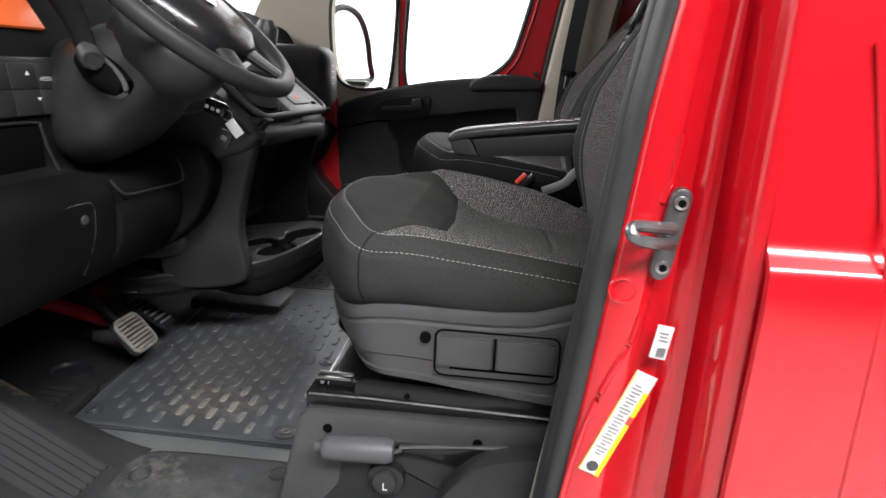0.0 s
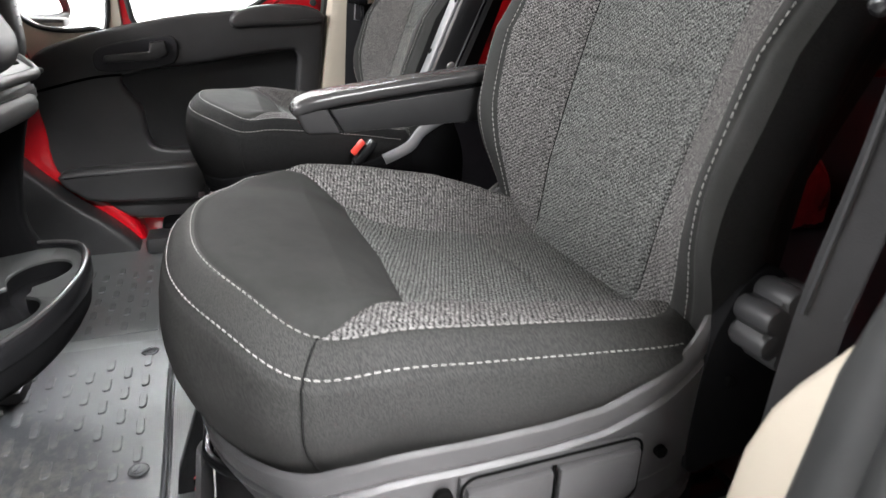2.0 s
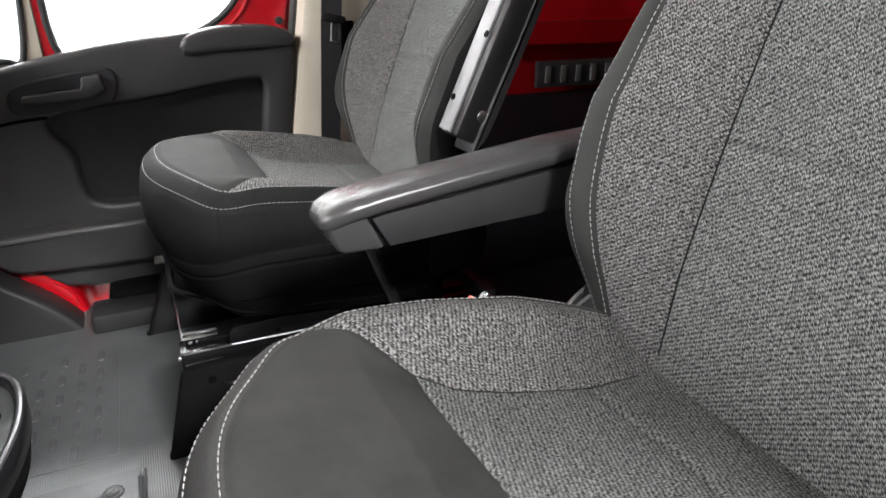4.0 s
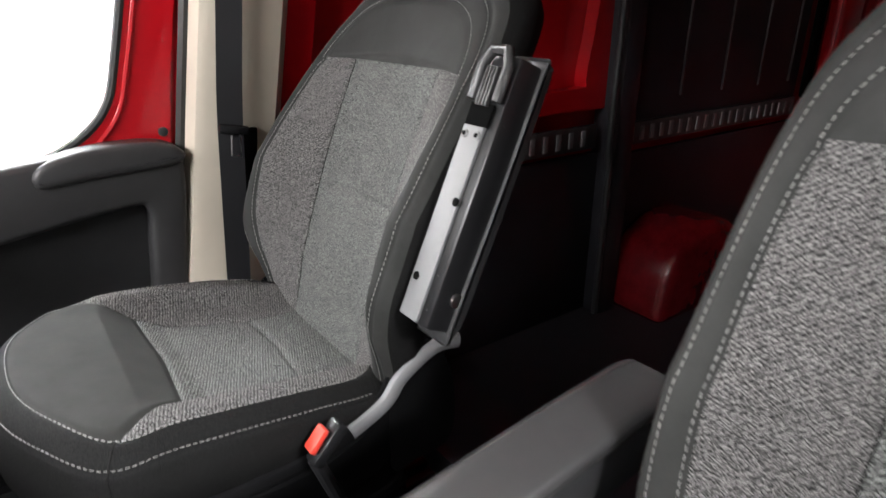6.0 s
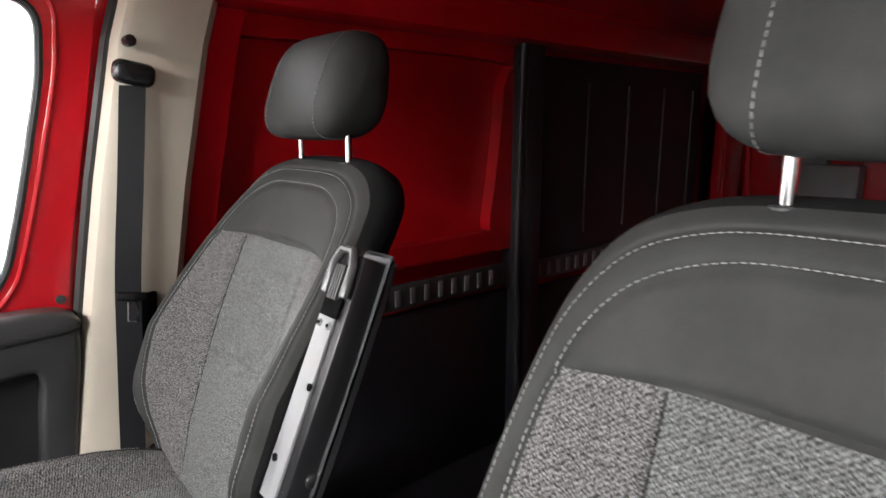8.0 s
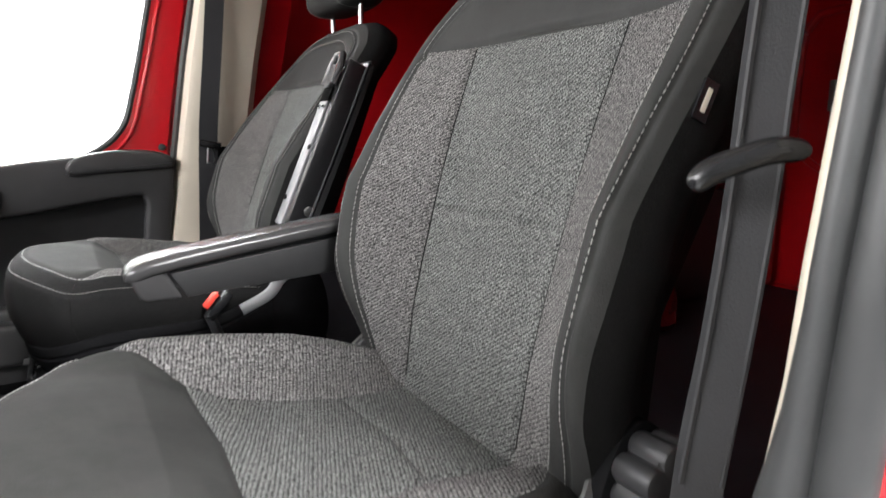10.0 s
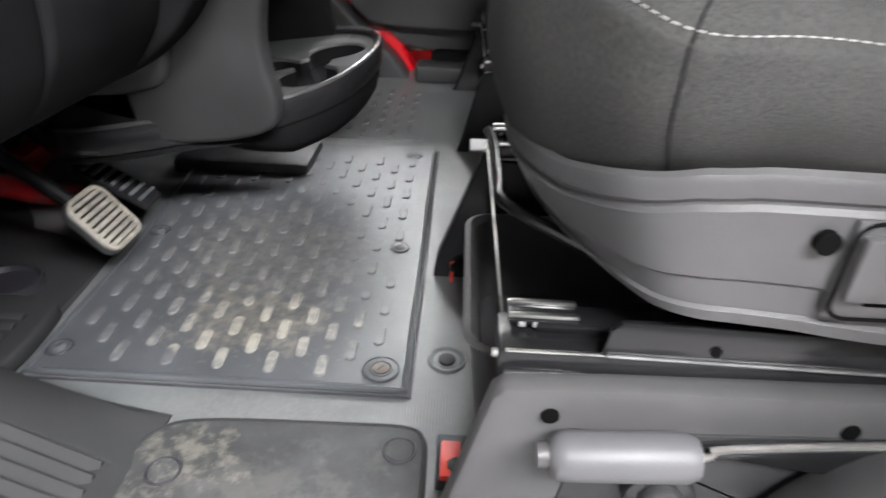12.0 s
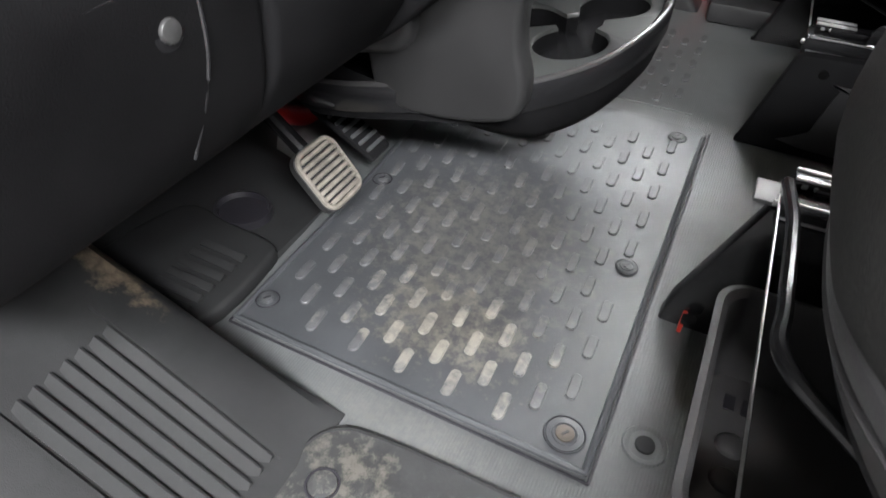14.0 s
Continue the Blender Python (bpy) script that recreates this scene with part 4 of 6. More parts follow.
            cylinder(bm, (-0.0345, py, 0.255), 0.003, 0.002, "x", 10)
            arm_part("screw_head", bm, M_HOLESHADE, ar)
        arm_part("latch_slot", boxes(((-0.0325, 0.004, 0.282), (0.003, 0.044, 0.030), 0.001)), M_HOLESHADE, ar)
        loop = [(-0.022, 0.300), (-0.022, 0.345), (-0.012, 0.366), (0.014, 0.366), (0.026, 0.345), (0.026, 0.300)]
        arm_part("armrest_latch", tube([(-0.036, y, z) for y, z in loop], 0.0075, 10, up=(1, 0, 0)), M_ARM, ar, "grey latch loop")
        for k in range(4):
            arm_part("latch_rib", boxes(((-0.037, -0.0075 + 0.0062 * k, 0.318), (0.008, 0.0042, 0.052), 0.0015)), M_ARM, ar)
        bm = bmesh.new()
        cylinder(bm, (0.006, -0.031, 0.044), 0.010, 0.004, "y", bevel=0.001)
        arm_part("pivot_bolt", bm, M_STEEL, ar)
    return root


YD, YP = 1.24, 2.165
seat("driver_seat", YD, True)
seat("passenger_seat", YP, False)

for yb, xb, zb, lab in ((1.512, 0.124, 0.474, "red and black belt buckle beside the driver seat"), (1.889, 0.131, 0.463, "red and black belt buckle beside the passenger seat")):
    b = thing("belt_buckle", (xb, yb, zb - 0.2), lab, "seat belt", "belt buckles")
    part("release_button", boxes(((xb, yb, zb), (0.010, 0.021, 0.036), 0.003, (0, 42, 0))), M_BUCKLE, b, "red release button")
    part("buckle_body", boxes(((xb + 0.014, yb, zb - 0.012), (0.020, 0.028, 0.066), 0.006, (0, 42, 0))), M_GLOSS, b)
    part("stalk", tube(smooth_line([(xb - 0.005, yb, zb - 0.03), (xb + 0.02, yb + 0.004, zb - 0.10), (xb + 0.06, yb + 0.006, zb - 0.2)], 5), 0.010), M_BELT, b)

# ---- floor coverings ----
MAT_X0, MAT_X1, MAT_Y0, MAT_Y1 = -0.778, -0.290, 1.212, 1.925
floor_mat = thing("floor_mat", (-0.53, 1.5, 0), "dark rubber floor mat with raised lozenges, muddy near the pedals", "floor mat")
ys = [MAT_Y0] + [y for y in np.linspace(1.24, 1.9, 45)] + [MAT_Y1]
part("mat_sheet", grid_sheet(MAT_X0, MAT_X1, 24, ys, lambda y: floor_z(y) + 0.007, 0.008), M_MAT, floor_mat)
rim = [(MAT_X0, MAT_Y1), (MAT_X0, MAT_Y0), (MAT_X1, MAT_Y0), (MAT_X1, MAT_Y1)]
pts = []
for (ax, ay), (bx, by) in zip(rim, rim[1:]):
    for k in range(30):
        x, y = ax + (bx - ax) * k / 30, ay + (by - ay) * k / 30
        pts.append((x, y, floor_z(y) + 0.006))
part("mat_rim", tube(pts, 0.0048, 8), M_MAT, floor_mat)
pts = []
for (ax, ay), (bx, by) in zip(rim, rim[1:]):
    for k in range(31):
        x, y = ax + (bx - ax) * k / 30, ay + (by - ay) * k / 30
        x += 0.0075 if x > -0.3 else (-0.0075 if x < -0.77 else 0.0)
        y -= 0.0075 if y < MAT_Y0 + 0.001 else 0.0
        pts.append((x, y, floor_z(y) + 0.0008))
part("rim_groove", tube(pts, 0.0020, 6), M_BLACK, floor_mat, "dark tube painting the shade round the mat edge")


def lozenge_mesh():
    bm = bmesh.new()
    n, rings = 12, []
    for k, z in ((1.16, -0.001), (1.12, 0.0005), (1.02, 0.0003), (1.0, 0.0014), (0.90, 0.0019)):
        ring = []
        for j in range(n):
            a = 2 * math.pi * j / n
            r = 0.0068 * k
            ring.append(Vector((r * math.cos(a), r * math.sin(a) + (0.0125 if math.sin(a) > 0 else -0.0125), z)))
        rings.append(ring)
    loft(rings, bm=bm)
    me = bpy.data.meshes.new("lozenge")
    bmesh.ops.recalc_face_normals(bm, faces=bm.faces)
    for f in bm.faces:
        f.material_index = 1 if len(f.verts) == 4 and max(v.co.z for v in f.verts) < 0.0005 else 0
    bm.to_mesh(me)
    bm.free()
    me.materials.append(M_STUD)
    me.materials.append(M_MAT)
    return me


LOZ = lozenge_mesh()
MAT_CLIPS = ((-0.324, 1.246), (-0.330, 1.542), (-0.759, 1.255), (-0.755, 1.557), (-0.332, 1.882))
for i in range(13):
    for j in range(19):
        if (i + j) % 2:
            continue
        x, y = -0.746 + 0.0343 * i, 1.2455 + 0.0335 * j + 0.001 * (12 - i)
        if any(math.hypot(x - cx, y - cy) < 0.03 for cx, cy in MAT_CLIPS):
            continue
        ob = new("lozenge", LOZ)
        ob.parent = floor_mat
        slope = math.atan2(floor_z(y + 0.01) - floor_z(y - 0.01), 0.02)
        ob.matrix_parent_inverse = floor_mat.matrix_basis.inverted()
        ob.matrix_basis = Matrix.Translation((x, y, floor_z(y) + 0.0078)) @ Matrix.Rotation(slope, 4, "X")
for x, y in MAT_CLIPS:
    z = floor_z(y) + 0.0075
    big = x > -0.33 and y < 1.3
    r = 0.024 if big else 0.016
    bm = bmesh.new()
    cylinder(bm, (x, y, z), r * 0.92, 0.003, "z", 28, bevel=0.001)
    clip = part("mat_clip", bm, M_MAT, floor_mat)
    ring = [(x + r * math.cos(q), y + r * math.sin(q), z + 0.0005) for q in [2 * math.pi * k / 32 for k in range(32)]]
    part("clip_groove", tube(ring, 0.0012, 6, closed=True), M_BLACK, clip)
    ring = [(x + 0.58 * r * math.cos(q), y + 0.58 * r * math.sin(q), z + 0.002) for q in [2 * math.pi * k / 28 for k in range(28)]]
    part("clip_ring", tube(ring, 0.0016, 8, closed=True), M_MAT, clip)
    bm = bmesh.new()
    cylinder(bm, (x, y, z + 0.002), 0.0110 if big else 0.0080, 0.004, "z", 20, bevel=0.001)
    part("clip_head", bm, M_BOLTHEAD if big else M_STUD, clip, "rusty metal head" if big else "")
    part("clip_slot", boxes(((x, y, z + 0.004), (0.010, 0.003, 0.0012), 0.0, (0, 0, 55))), M_BLACK, clip, "", 0)

# second half of the mat, before the passenger seat
mat2 = thing("floor_mat", (-0.5, 2.2, 0.05), "grey rubber floor mat before the passenger seat", "floor mat")
part("mat_sheet", grid_sheet(-0.80, -0.325, 8, [1.985, 2.1, 2.25, 2.375], lambda y: floor_z(y) + 0.0015, 0.004), M_RUBBER, mat2)
for i in range(12):
    for j in range(10):
        if (i + j) % 2 == 0:
            x, y = -0.76 + 0.0362 * i, 2.02 + 0.0362 * j
            ob = new("lozenge", LOZ)
            ob.parent = mat2
            ob.matrix_parent_inverse = mat2.matrix_basis.inverted()
            ob.matrix_basis = Matrix.Translation((x, y, floor_z(y) + 0.003))

# hatch plate by the sill
hatch = thing("floor_hatch", (-0.42, 1.0, 0), "scuffed rubber hatch plate beside the door sill", "hatch")
plate = [(p.x, p.y) for p in smooth_line([(-0.60, 0.86, 0), (-0.585, 1.07, 0), (-0.562, 1.13, 0), (-0.50, 1.146, 0), (-0.36, 1.150, 0), (-0.285, 1.150, 0), (-0.262, 1.135, 0), (-0.258, 1.08, 0), (-0.258, 0.86, 0)], 4)]
part("plate", prism(plate, "z", 0.0, 0.008, 0.003), M_HATCH, hatch)
part("plate_edge", tube([(x, y, 0.004) for x, y in plate], 0.0045, 8), M_STEP, hatch)
for x, y in ((-0.536, 1.069), (-0.286, 1.115), (-0.543, 0.960)):
    pts = [(x + 0.018 * math.cos(a), y + 0.018 * math.sin(a), 0.009) for a in [2 * math.pi * k / 28 for k in range(28)]]
    clip = part("clip_groove", tube(pts, 0.0016, 6, closed=True), M_BLACK, hatch)
    bm = bmesh.new()
    cylinder(bm, (x, y, 0.0085), 0.016, 0.003, "z", 24, bevel=0.001)
    part("clip", bm, M_HATCH, hatch)
dish = smooth_line([(-0.468, 0.93, 0), (-0.474, 0.985, 0), (-0.455, 1.012, 0), (-0.415, 1.020, 0), (-0.365, 1.018, 0), (-0.340, 1.000, 0), (-0.335, 0.93, 0)], 5, closed=True)
part("finger_recess", loft([[Vector((-0.405 + k * (p.x + 0.405), 0.97 + k * (p.y - 0.97), z)) for p in dish] for k, z in ((1.0, 0.0085), (0.97, 0.0105), (0.93, 0.0095), (0.80, 0.0088), (0.3, 0.0086))]), M_HATCH, hatch, "moulded finger recess", 60)
bolt = thing("floor_bolt", (-0.238, 1.279, 0), "round rubber-capped floor bolt in a dished collar", "bolt")
rings = []
for r, z in ((0.028, 0.0), (0.025, 0.005), (0.021, 0.004), (0.0165, 0.0008)):
    rings.append([Vector((-0.238 + r * math.cos(a), 1.279 + r * math.sin(a), z)) for a in [2 * math.pi * k / 28 for k in range(28)]])
part("collar", loft(rings), M_RUBBER, bolt)
bm = bmesh.new()
cylinder(bm, (-0.238, 1.279, 0.003), 0.0115, 0.006, "z", 24, bevel=0.0015)
part("cap", bm, M_STEP, bolt)
for x, y, z, s in ((-0.228, 1.105, 0.004, (0.022, 0.050, 0.010)), (-0.238, 1.471, 0.018, (0.006, 0.018, 0.034))):
    anchor = thing("seat_anchor", (x, y, 0), "red painted seat anchor in a floor opening", "bracket", "seat anchors")
    part("opening", boxes(((x + 0.006, y + 0.004, 0.0015), (s[0] + 0.022, s[1] + 0.026, 0.007), 0.003)), M_BLACK, anchor, "dark plate painting the shade of a floor opening")
    part("foot", boxes(((x, y, z + 0.004), s, 0.002)), M_BUCKLE, anchor, "red painted metal")
    bm = bmesh.new()
    cylinder(bm, (x + 0.006, y - 0.01, z + s[2] / 2 + 0.002), 0.010, 0.008, "z", 6)
    part("nut", bm, M_METALB, anchor)

# ribbed foot step at the front of the door opening
def step_z(x):
    return interp(((-1.3, 0.30), (-0.95, 0.215), (-0.77, 0.120), (-0.60, 0.022), (-0.565, 0.004)), x)


step = thing("foot_step", (-0.8, 1.0, 0), "sloping ribbed rubber foot step, scuffed", "step")
rings = []
for x in [-1.3, -1.2, -1.1, -1.02, -0.95, -0.90, -0.86, -0.82, -0.77, -0.73, -0.70, -0.67, -0.64, -0.61, -0.59, -0.575, -0.565]:
    z = step_z(x)
    row = [Vector((x, 0.80, -0.02)), Vector((x, 0.80, z * 0.6)), Vector((x, 0.86, z * 0.9))]
    for k in range(57):
        y = 0.935 + 0.0025 * k
        row.append(Vector((x, y, z - (0.006 if -0.795 < x < -0.595 and 0.945 < y < 1.07 else 0.0))))
    row += [Vector((x, 1.10, z - 0.004)), Vector((x, 1.125, z * 0.93 - 0.004)), Vector((x, 1.142, z * 0.75)), Vector((x, 1.155, z * 0.4)), Vector((x, 1.165, -0.02))]
    rings.append(row)
part("step_body", loft(rings), M_STEP, step, smooth=30)
for k in range(7):
    y0 = 0.947 + 0.0176 * k
    rings = []
    for q in range(12):
        x = -0.792 + 0.195 * q / 11
        z = step_z(x)
        rings.append([Vector((x, y0, z - 0.012)), Vector((x, y0 + 0.0006, z - 0.0055)), Vector((x, y0 + 0.0125, z + 0.002)), Vector((x, y0 + 0.0150, z + 0.001)), Vector((x, y0 + 0.0160, z - 0.012))])
    part("ridge", loft(rings), M_STEP, step, smooth=30)
# Takes the dark step rubber: shade under the dashboard is in its colour too.
solid("footwell_rubber", loft([[Vector((x, y, z)) for x, z in ((-1.30, 0.002), (-1.30, 0.055), (-1.10, 0.030), (-0.98, 0.014), (-0.806, 0.010), (-0.799, 0.002))] for y in (1.15, 1.30, 1.45, 1.60, 1.75, 1.95)]), M_STEP, "black moulded footwell rubber, darkened for shade", kind="structure", smooth=30)
# Unseen panel, added to block light from the near side.
solid("footwell_light_block", boxes(((-1.19, 0.87, 0.30), (0.30, 0.04, 1.2), 0.01)), M_KNEE, "unseen black panel added to keep light out of the footwell", kind="structure", smooth=0)
# dead-pedal pad with short ribs and the opening beside it
rest = thing("foot_rest", (-0.86, 1.24, 0), "black ribbed foot rest pad", "foot rest")
part("pad", prism([(p.x, p.y) for p in smooth_line([(-1.02, 1.15, 0), (-1.0, 1.34, 0), (-0.90, 1.345, 0), (-0.82, 1.34, 0), (-0.795, 1.31, 0), (-0.80, 1.17, 0), (-0.9, 1.14, 0)], 4, closed=True)], "z", 0.0, 0.028, 0.008, 3), M_STEP, rest)
for k in range(6):
    part("rib", boxes(((-0.862, 1.178 + 0.022 * k, 0.029), (0.080, 0.013, 0.009), 0.002, (20, 0, 0))), M_STEP, rest)
rings = []
for r, z in ((0.044, 0.0), (0.042, 0.024), (0.038, 0.025), (0.035, 0.016)):
    rings.append([Vector((-0.911 + 1.15 * r * math.cos(a), 1.385 + r * math.sin(a), z)) for a in [2 * math.pi * k / 28 for k in range(28)]])
solid("floor_grommet", loft(rings), M_BLACK, "black oval rubber rim, its opening painted dark as shade", "grommet")

# ---- doors, pillars, cargo: far side ----
def lean(z):
    return interp(((0.0, -0.10), (0.4, -0.055), (0.72, 0.0), (0.94, 0.035), (1.3, 0.11), (1.6, 0.2)), z)


ZL = [0.05, 0.2, 0.4, 0.6, 0.8, 1.0, 1.15, 1.3, 1.45, 1.58]
rings = []
for z in ZL:
    d = lean(z)
    rings.append([Vector((x + d, y, z)) for x, y in ((0.205, 2.66), (0.205, 2.645), (0.215, 2.60), (0.235, 2.59), (0.33, 2.595), (0.39, 2.60), (0.41, 2.62), (0.41, 2.66))])
solid("pillar_trim_far", loft(rings), M_BEIGE, "beige plastic pillar trim behind the passenger seat", kind="structure")
rings = []
for z in ZL:
    d = lean(z)
    rings.append([Vector((x + d, y, z)) for x, y in ((0.19, 2.655), (0.197, 2.64), (0.207, 2.64), (0.211, 2.66))])
solid("door_seal_far", loft(rings), M_SEAL, "black rubber door seal", kind="structure")

rings = []
for z in ZL:
    d = lean(z)
    rings.append([Vector((x + d, y, z)) for x, y in ((0.172, 2.725), (0.172, 2.668), (0.50, 2.668), (0.50, 2.745))])
solid("body_pillar_far", loft(rings), M_RED, "red body pillar behind the passenger door", kind="structure")

# seat belt on the far pillar
belt = thing("seat_belt", (0.3, 2.56, 0.4), "black passenger seat belt hanging from the pillar", "seat belt")
line = [(0.255 + 0.0, 2.575, 0.30), (0.272, 2.565, 0.60), (0.285, 2.56, 0.80), (0.31, 2.565, 1.0), (0.335, 2.575, 1.20)]
part("webbing", strip(smooth_line(line, 6), 0.052, 0.003, (1, -0.1, 0)), M_BELT, belt)
part("belt_slot", prism([(0.289, 0.548), (0.312, 0.745), (0.348, 0.745), (0.326, 0.545)], "y", 2.583, 2.60, 0.004), M_HOLESHADE, belt, "black plate painting the shade of a belt opening")
part("tongue", boxes(((0.285, 2.552, 0.752), (0.062, 0.012, 0.02), 0.005, (0, 10, 0))), M_GLOSS, belt, "black belt tongue")
part("tongue_plate", tube([(0.276, 2.543, 0.742), (0.272, 2.543, 0.70), (0.292, 2.543, 0.695), (0.294, 2.543, 0.74)], 0.0022, 6), M_STEEL, belt, "steel tongue plate")
bm = bmesh.new()
box(bm, (0.339, 2.572, 1.225), (0.085, 0.04, 0.05), 0.018, (0, 10, 0), 4)
part("belt_guide", bm, M_GLOSS, belt, "black belt guide")
bm = bmesh.new()
cylinder(bm, (0.335, 2.57, 1.29), 0.012, 0.03, "y", bevel=0.002)
part("guide_bolt", bm, M_GLOSS, belt)

# passenger door
door = tagged(thing("door_1", (-0.2, 2.68, 0.2), "red passenger door with a black inner panel", "door"), kind="structure")


def wall_with_hole(outer, hole, axis, a, b):
    """A plate between two outlines with the same number of points."""
    bm = bmesh.new()
    rings = []
    for o, w in ((outer, a), (hole, a), (hole, b), (outer, b)):
        rings.append([bm.verts.new((p[0], w, p[1])) for p in o])
    rings.append(rings[0])
    n = len(outer)
    for r0, r1 in zip(rings, rings[1:]):
        for k in range(n):
            bm.faces.new((r0[k], r0[(k + 1) % n], r1[(k + 1) % n], r1[k]))
    return bm


win = [(p.x, p.y) for p in smooth_line([(-0.33, 0.66, 0), (-0.10, 0.70, 0), (0.0, 0.735, 0), (0.07, 0.80, 0), (0.105, 0.90, 0), (0.15, 1.08, 0), (0.185, 1.25, 0), (0.17, 1.36, 0), (0.0, 1.38, 0), (-0.20, 1.38, 0), (-0.31, 1.34, 0), (-0.34, 1.0, 0)], 6, closed=True)]
outer = [(-0.37, 0.10), (-0.1, 0.10), (0.06, 0.10), (0.12, 0.3), (0.165, 0.60), (0.20, 0.85), (0.26, 1.15), (0.31, 1.42), (0.0, 1.48), (-0.2, 1.48), (-0.37, 1.46), (-0.37, 0.8)]


def matched(outline, hole):
    """Points of the outline seen from the hole's middle at the same angles as the hole's points."""
    cx, cy = sum(p[0] for p in hole) / len(hole), sum(p[1] for p in hole) / len(hole)
    res = []
    for px, py in hole:
        dx, dy = px - cx, py - cy
        best = 1.0
        n = len(outline)
        for i in range(n):
            (ax, ay), (bx, by) = outline[i], outline[(i + 1) % n]
            ex, ey = bx - ax, by - ay
            det = dx * -ey + dy * ex
            if abs(det) < 1e-9:
                continue
            t = ((ax - cx) * -ey + (ay - cy) * ex) / det
            u = (dx * (ay - cy) - dy * (ax - cx)) / det
            if t > 0 and -1e-6 <= u <= 1 + 1e-6:
                best = max(best, t)
        res.append((cx + dx * best, cy + dy * best))
    return res


part("door_frame", wall_with_hole(matched(outer, win), win, "y", 2.66, 2.72), M_RED, door, "glossy red door frame")
wcx, wcz = sum(p[0] for p in win) / len(win), sum(p[1] for p in win) / len(win)
part("frame_bead", tube([(wcx + 1.13 * (x - wcx), 2.661, wcz + 1.09 * (z - wcz)) for x, z in win], 0.006, 8, closed=True, up=(0, 1, 0)), M_RED, door, "pressed bead in the door frame")
part("window_seal", tube([(x, 2.665, z) for x, z in win], 0.009, 8, closed=True, up=(0, 1, 0)), M_SEAL, door, "black window seal")
qwin = [(p.x, p.y) for p in smooth_line([(-0.405, 0.69, 0), (-0.45, 0.665, 0), (-0.53, 0.66, 0), (-0.60, 0.68, 0), (-0.633, 0.74, 0), (-0.645, 0.85, 0), (-0.64, 1.0, 0), (-0.58, 1.18, 0), (-0.47, 1.31, 0), (-0.40, 1.32, 0), (-0.38, 1.0, 0)], 6, closed=True)]
qout = [(-0.372, 0.10), (-0.372, 1.46), (-0.50, 1.46), (-0.90, 1.05), (-1.02, 0.8), (-1.02, 0.10)]
part("quarter_frame", wall_with_hole(matched(qout, qwin), qwin, "y", 2.655, 2.72), M_BEIGE, door, "beige quarter window surround")
part("quarter_seal", tube([(x, 2.655, z) for x, z in qwin], 0.007, 8, closed=True, up=(0, 1, 0)), M_SEAL, door)
for nm, o in (("pane", win), ("quarter_pane", qwin)):
    bm = prism(o, "y", 2.694, 2.698)
    g = part(nm, bm, M_GLASS, door, "clear window glass", 0)
    g.visible_shadow = False
panel = [(p.x, p.y) for p in smooth_line([(-0.608, 0.29, 0), (-0.622, 0.45, 0), (-0.612, 0.56, 0), (-0.575, 0.612, 0), (-0.447, 0.655, 0), (-0.256, 0.698, 0), (-0.10, 0.718, 0), (0.05, 0.730, 0), (0.165, 0.722, 0), (0.19, 0.67, 0), (0.165, 0.45, 0), (0.12, 0.14, 0), (-0.1, 0.11, 0), (-0.40, 0.115, 0), (-0.50, 0.18, 0), (-0.58, 0.235, 0)], 5, closed=True)]
recess = [(p.x, p.y) for p in smooth_line([(-0.33, 0.34, 0), (-0.35, 0.45, 0), (-0.39, 0.515, 0), (-0.36, 0.545, 0), (-0.15, 0.575, 0), (0.06, 0.605, 0), (0.105, 0.595, 0), (0.10, 0.52, 0), (0.075, 0.34, 0), (0.02, 0.325, 0), (-0.2, 0.325, 0)], 6, closed=True)]
bm = wall_with_hole(matched(panel, recess), recess, "y", 2.60, 2.66)
bmesh.ops.recalc_face_normals(bm, faces=bm.faces)
bmesh.ops.bevel(bm, geom=[e for e in bm.edges if len(e.link_faces) == 2 and e.calc_face_angle(0) > 1.0], offset=0.014, segments=3, affect="EDGES", profile=0.5)
part("inner_panel", bm, M_DOORP, door, "black plastic inner door panel")
part("band_groove", tube(smooth_line([(-0.612, 2.599, 0.500), (-0.53, 2.5985, 0.522), (-0.453, 2.5985, 0.539), (-0.385, 2.599, 0.545)], 6), 0.0035, 8), M_HOLESHADE, door, "black line painting the shade below the upper band")
part("panel_recess", prism(recess, "y", 2.645, 2.655), M_DASH, door, "recessed panel, darker than the door panel")
part("arm_pad", prism([(p.x, p.y) for p in smooth_line([(-0.075, 0.672, 0), (-0.07, 0.712, 0), (0.02, 0.736, 0), (0.14, 0.735, 0), (0.19, 0.71, 0), (0.17, 0.685, 0), (0.0, 0.675, 0)], 4, closed=True)], "y", 2.588, 2.66, 0.012, 3), M_DOORP, door, "black padded arm rest pad")
pl = [(p.x, p.y) for p in smooth_line([(-0.445, 0.565, 0), (-0.44, 0.605, 0), (-0.39, 0.625, 0), (-0.27, 0.645, 0), (-0.235, 0.635, 0), (-0.24, 0.59, 0), (-0.27, 0.572, 0), (-0.40, 0.557, 0)], 5, closed=True)]
part("pull_rim", tube([(x, 2.598, z) for x, z in pl], 0.005, 8, closed=True, up=(0, 1, 0)), M_PLASTIC, door)
part("pull_recess", prism(pl, "y", 2.592, 2.602), M_BLACK, door, "black plate painting the shade of the door pull recess")
part("pull_handle", prism([(-0.425, 0.578), (-0.420, 0.598), (-0.305, 0.608), (-0.300, 0.633), (-0.262, 0.638), (-0.255, 0.602), (-0.285, 0.584)], "y", 2.574, 2.597, 0.006, 3), M_TRIM, door, "black door handle")
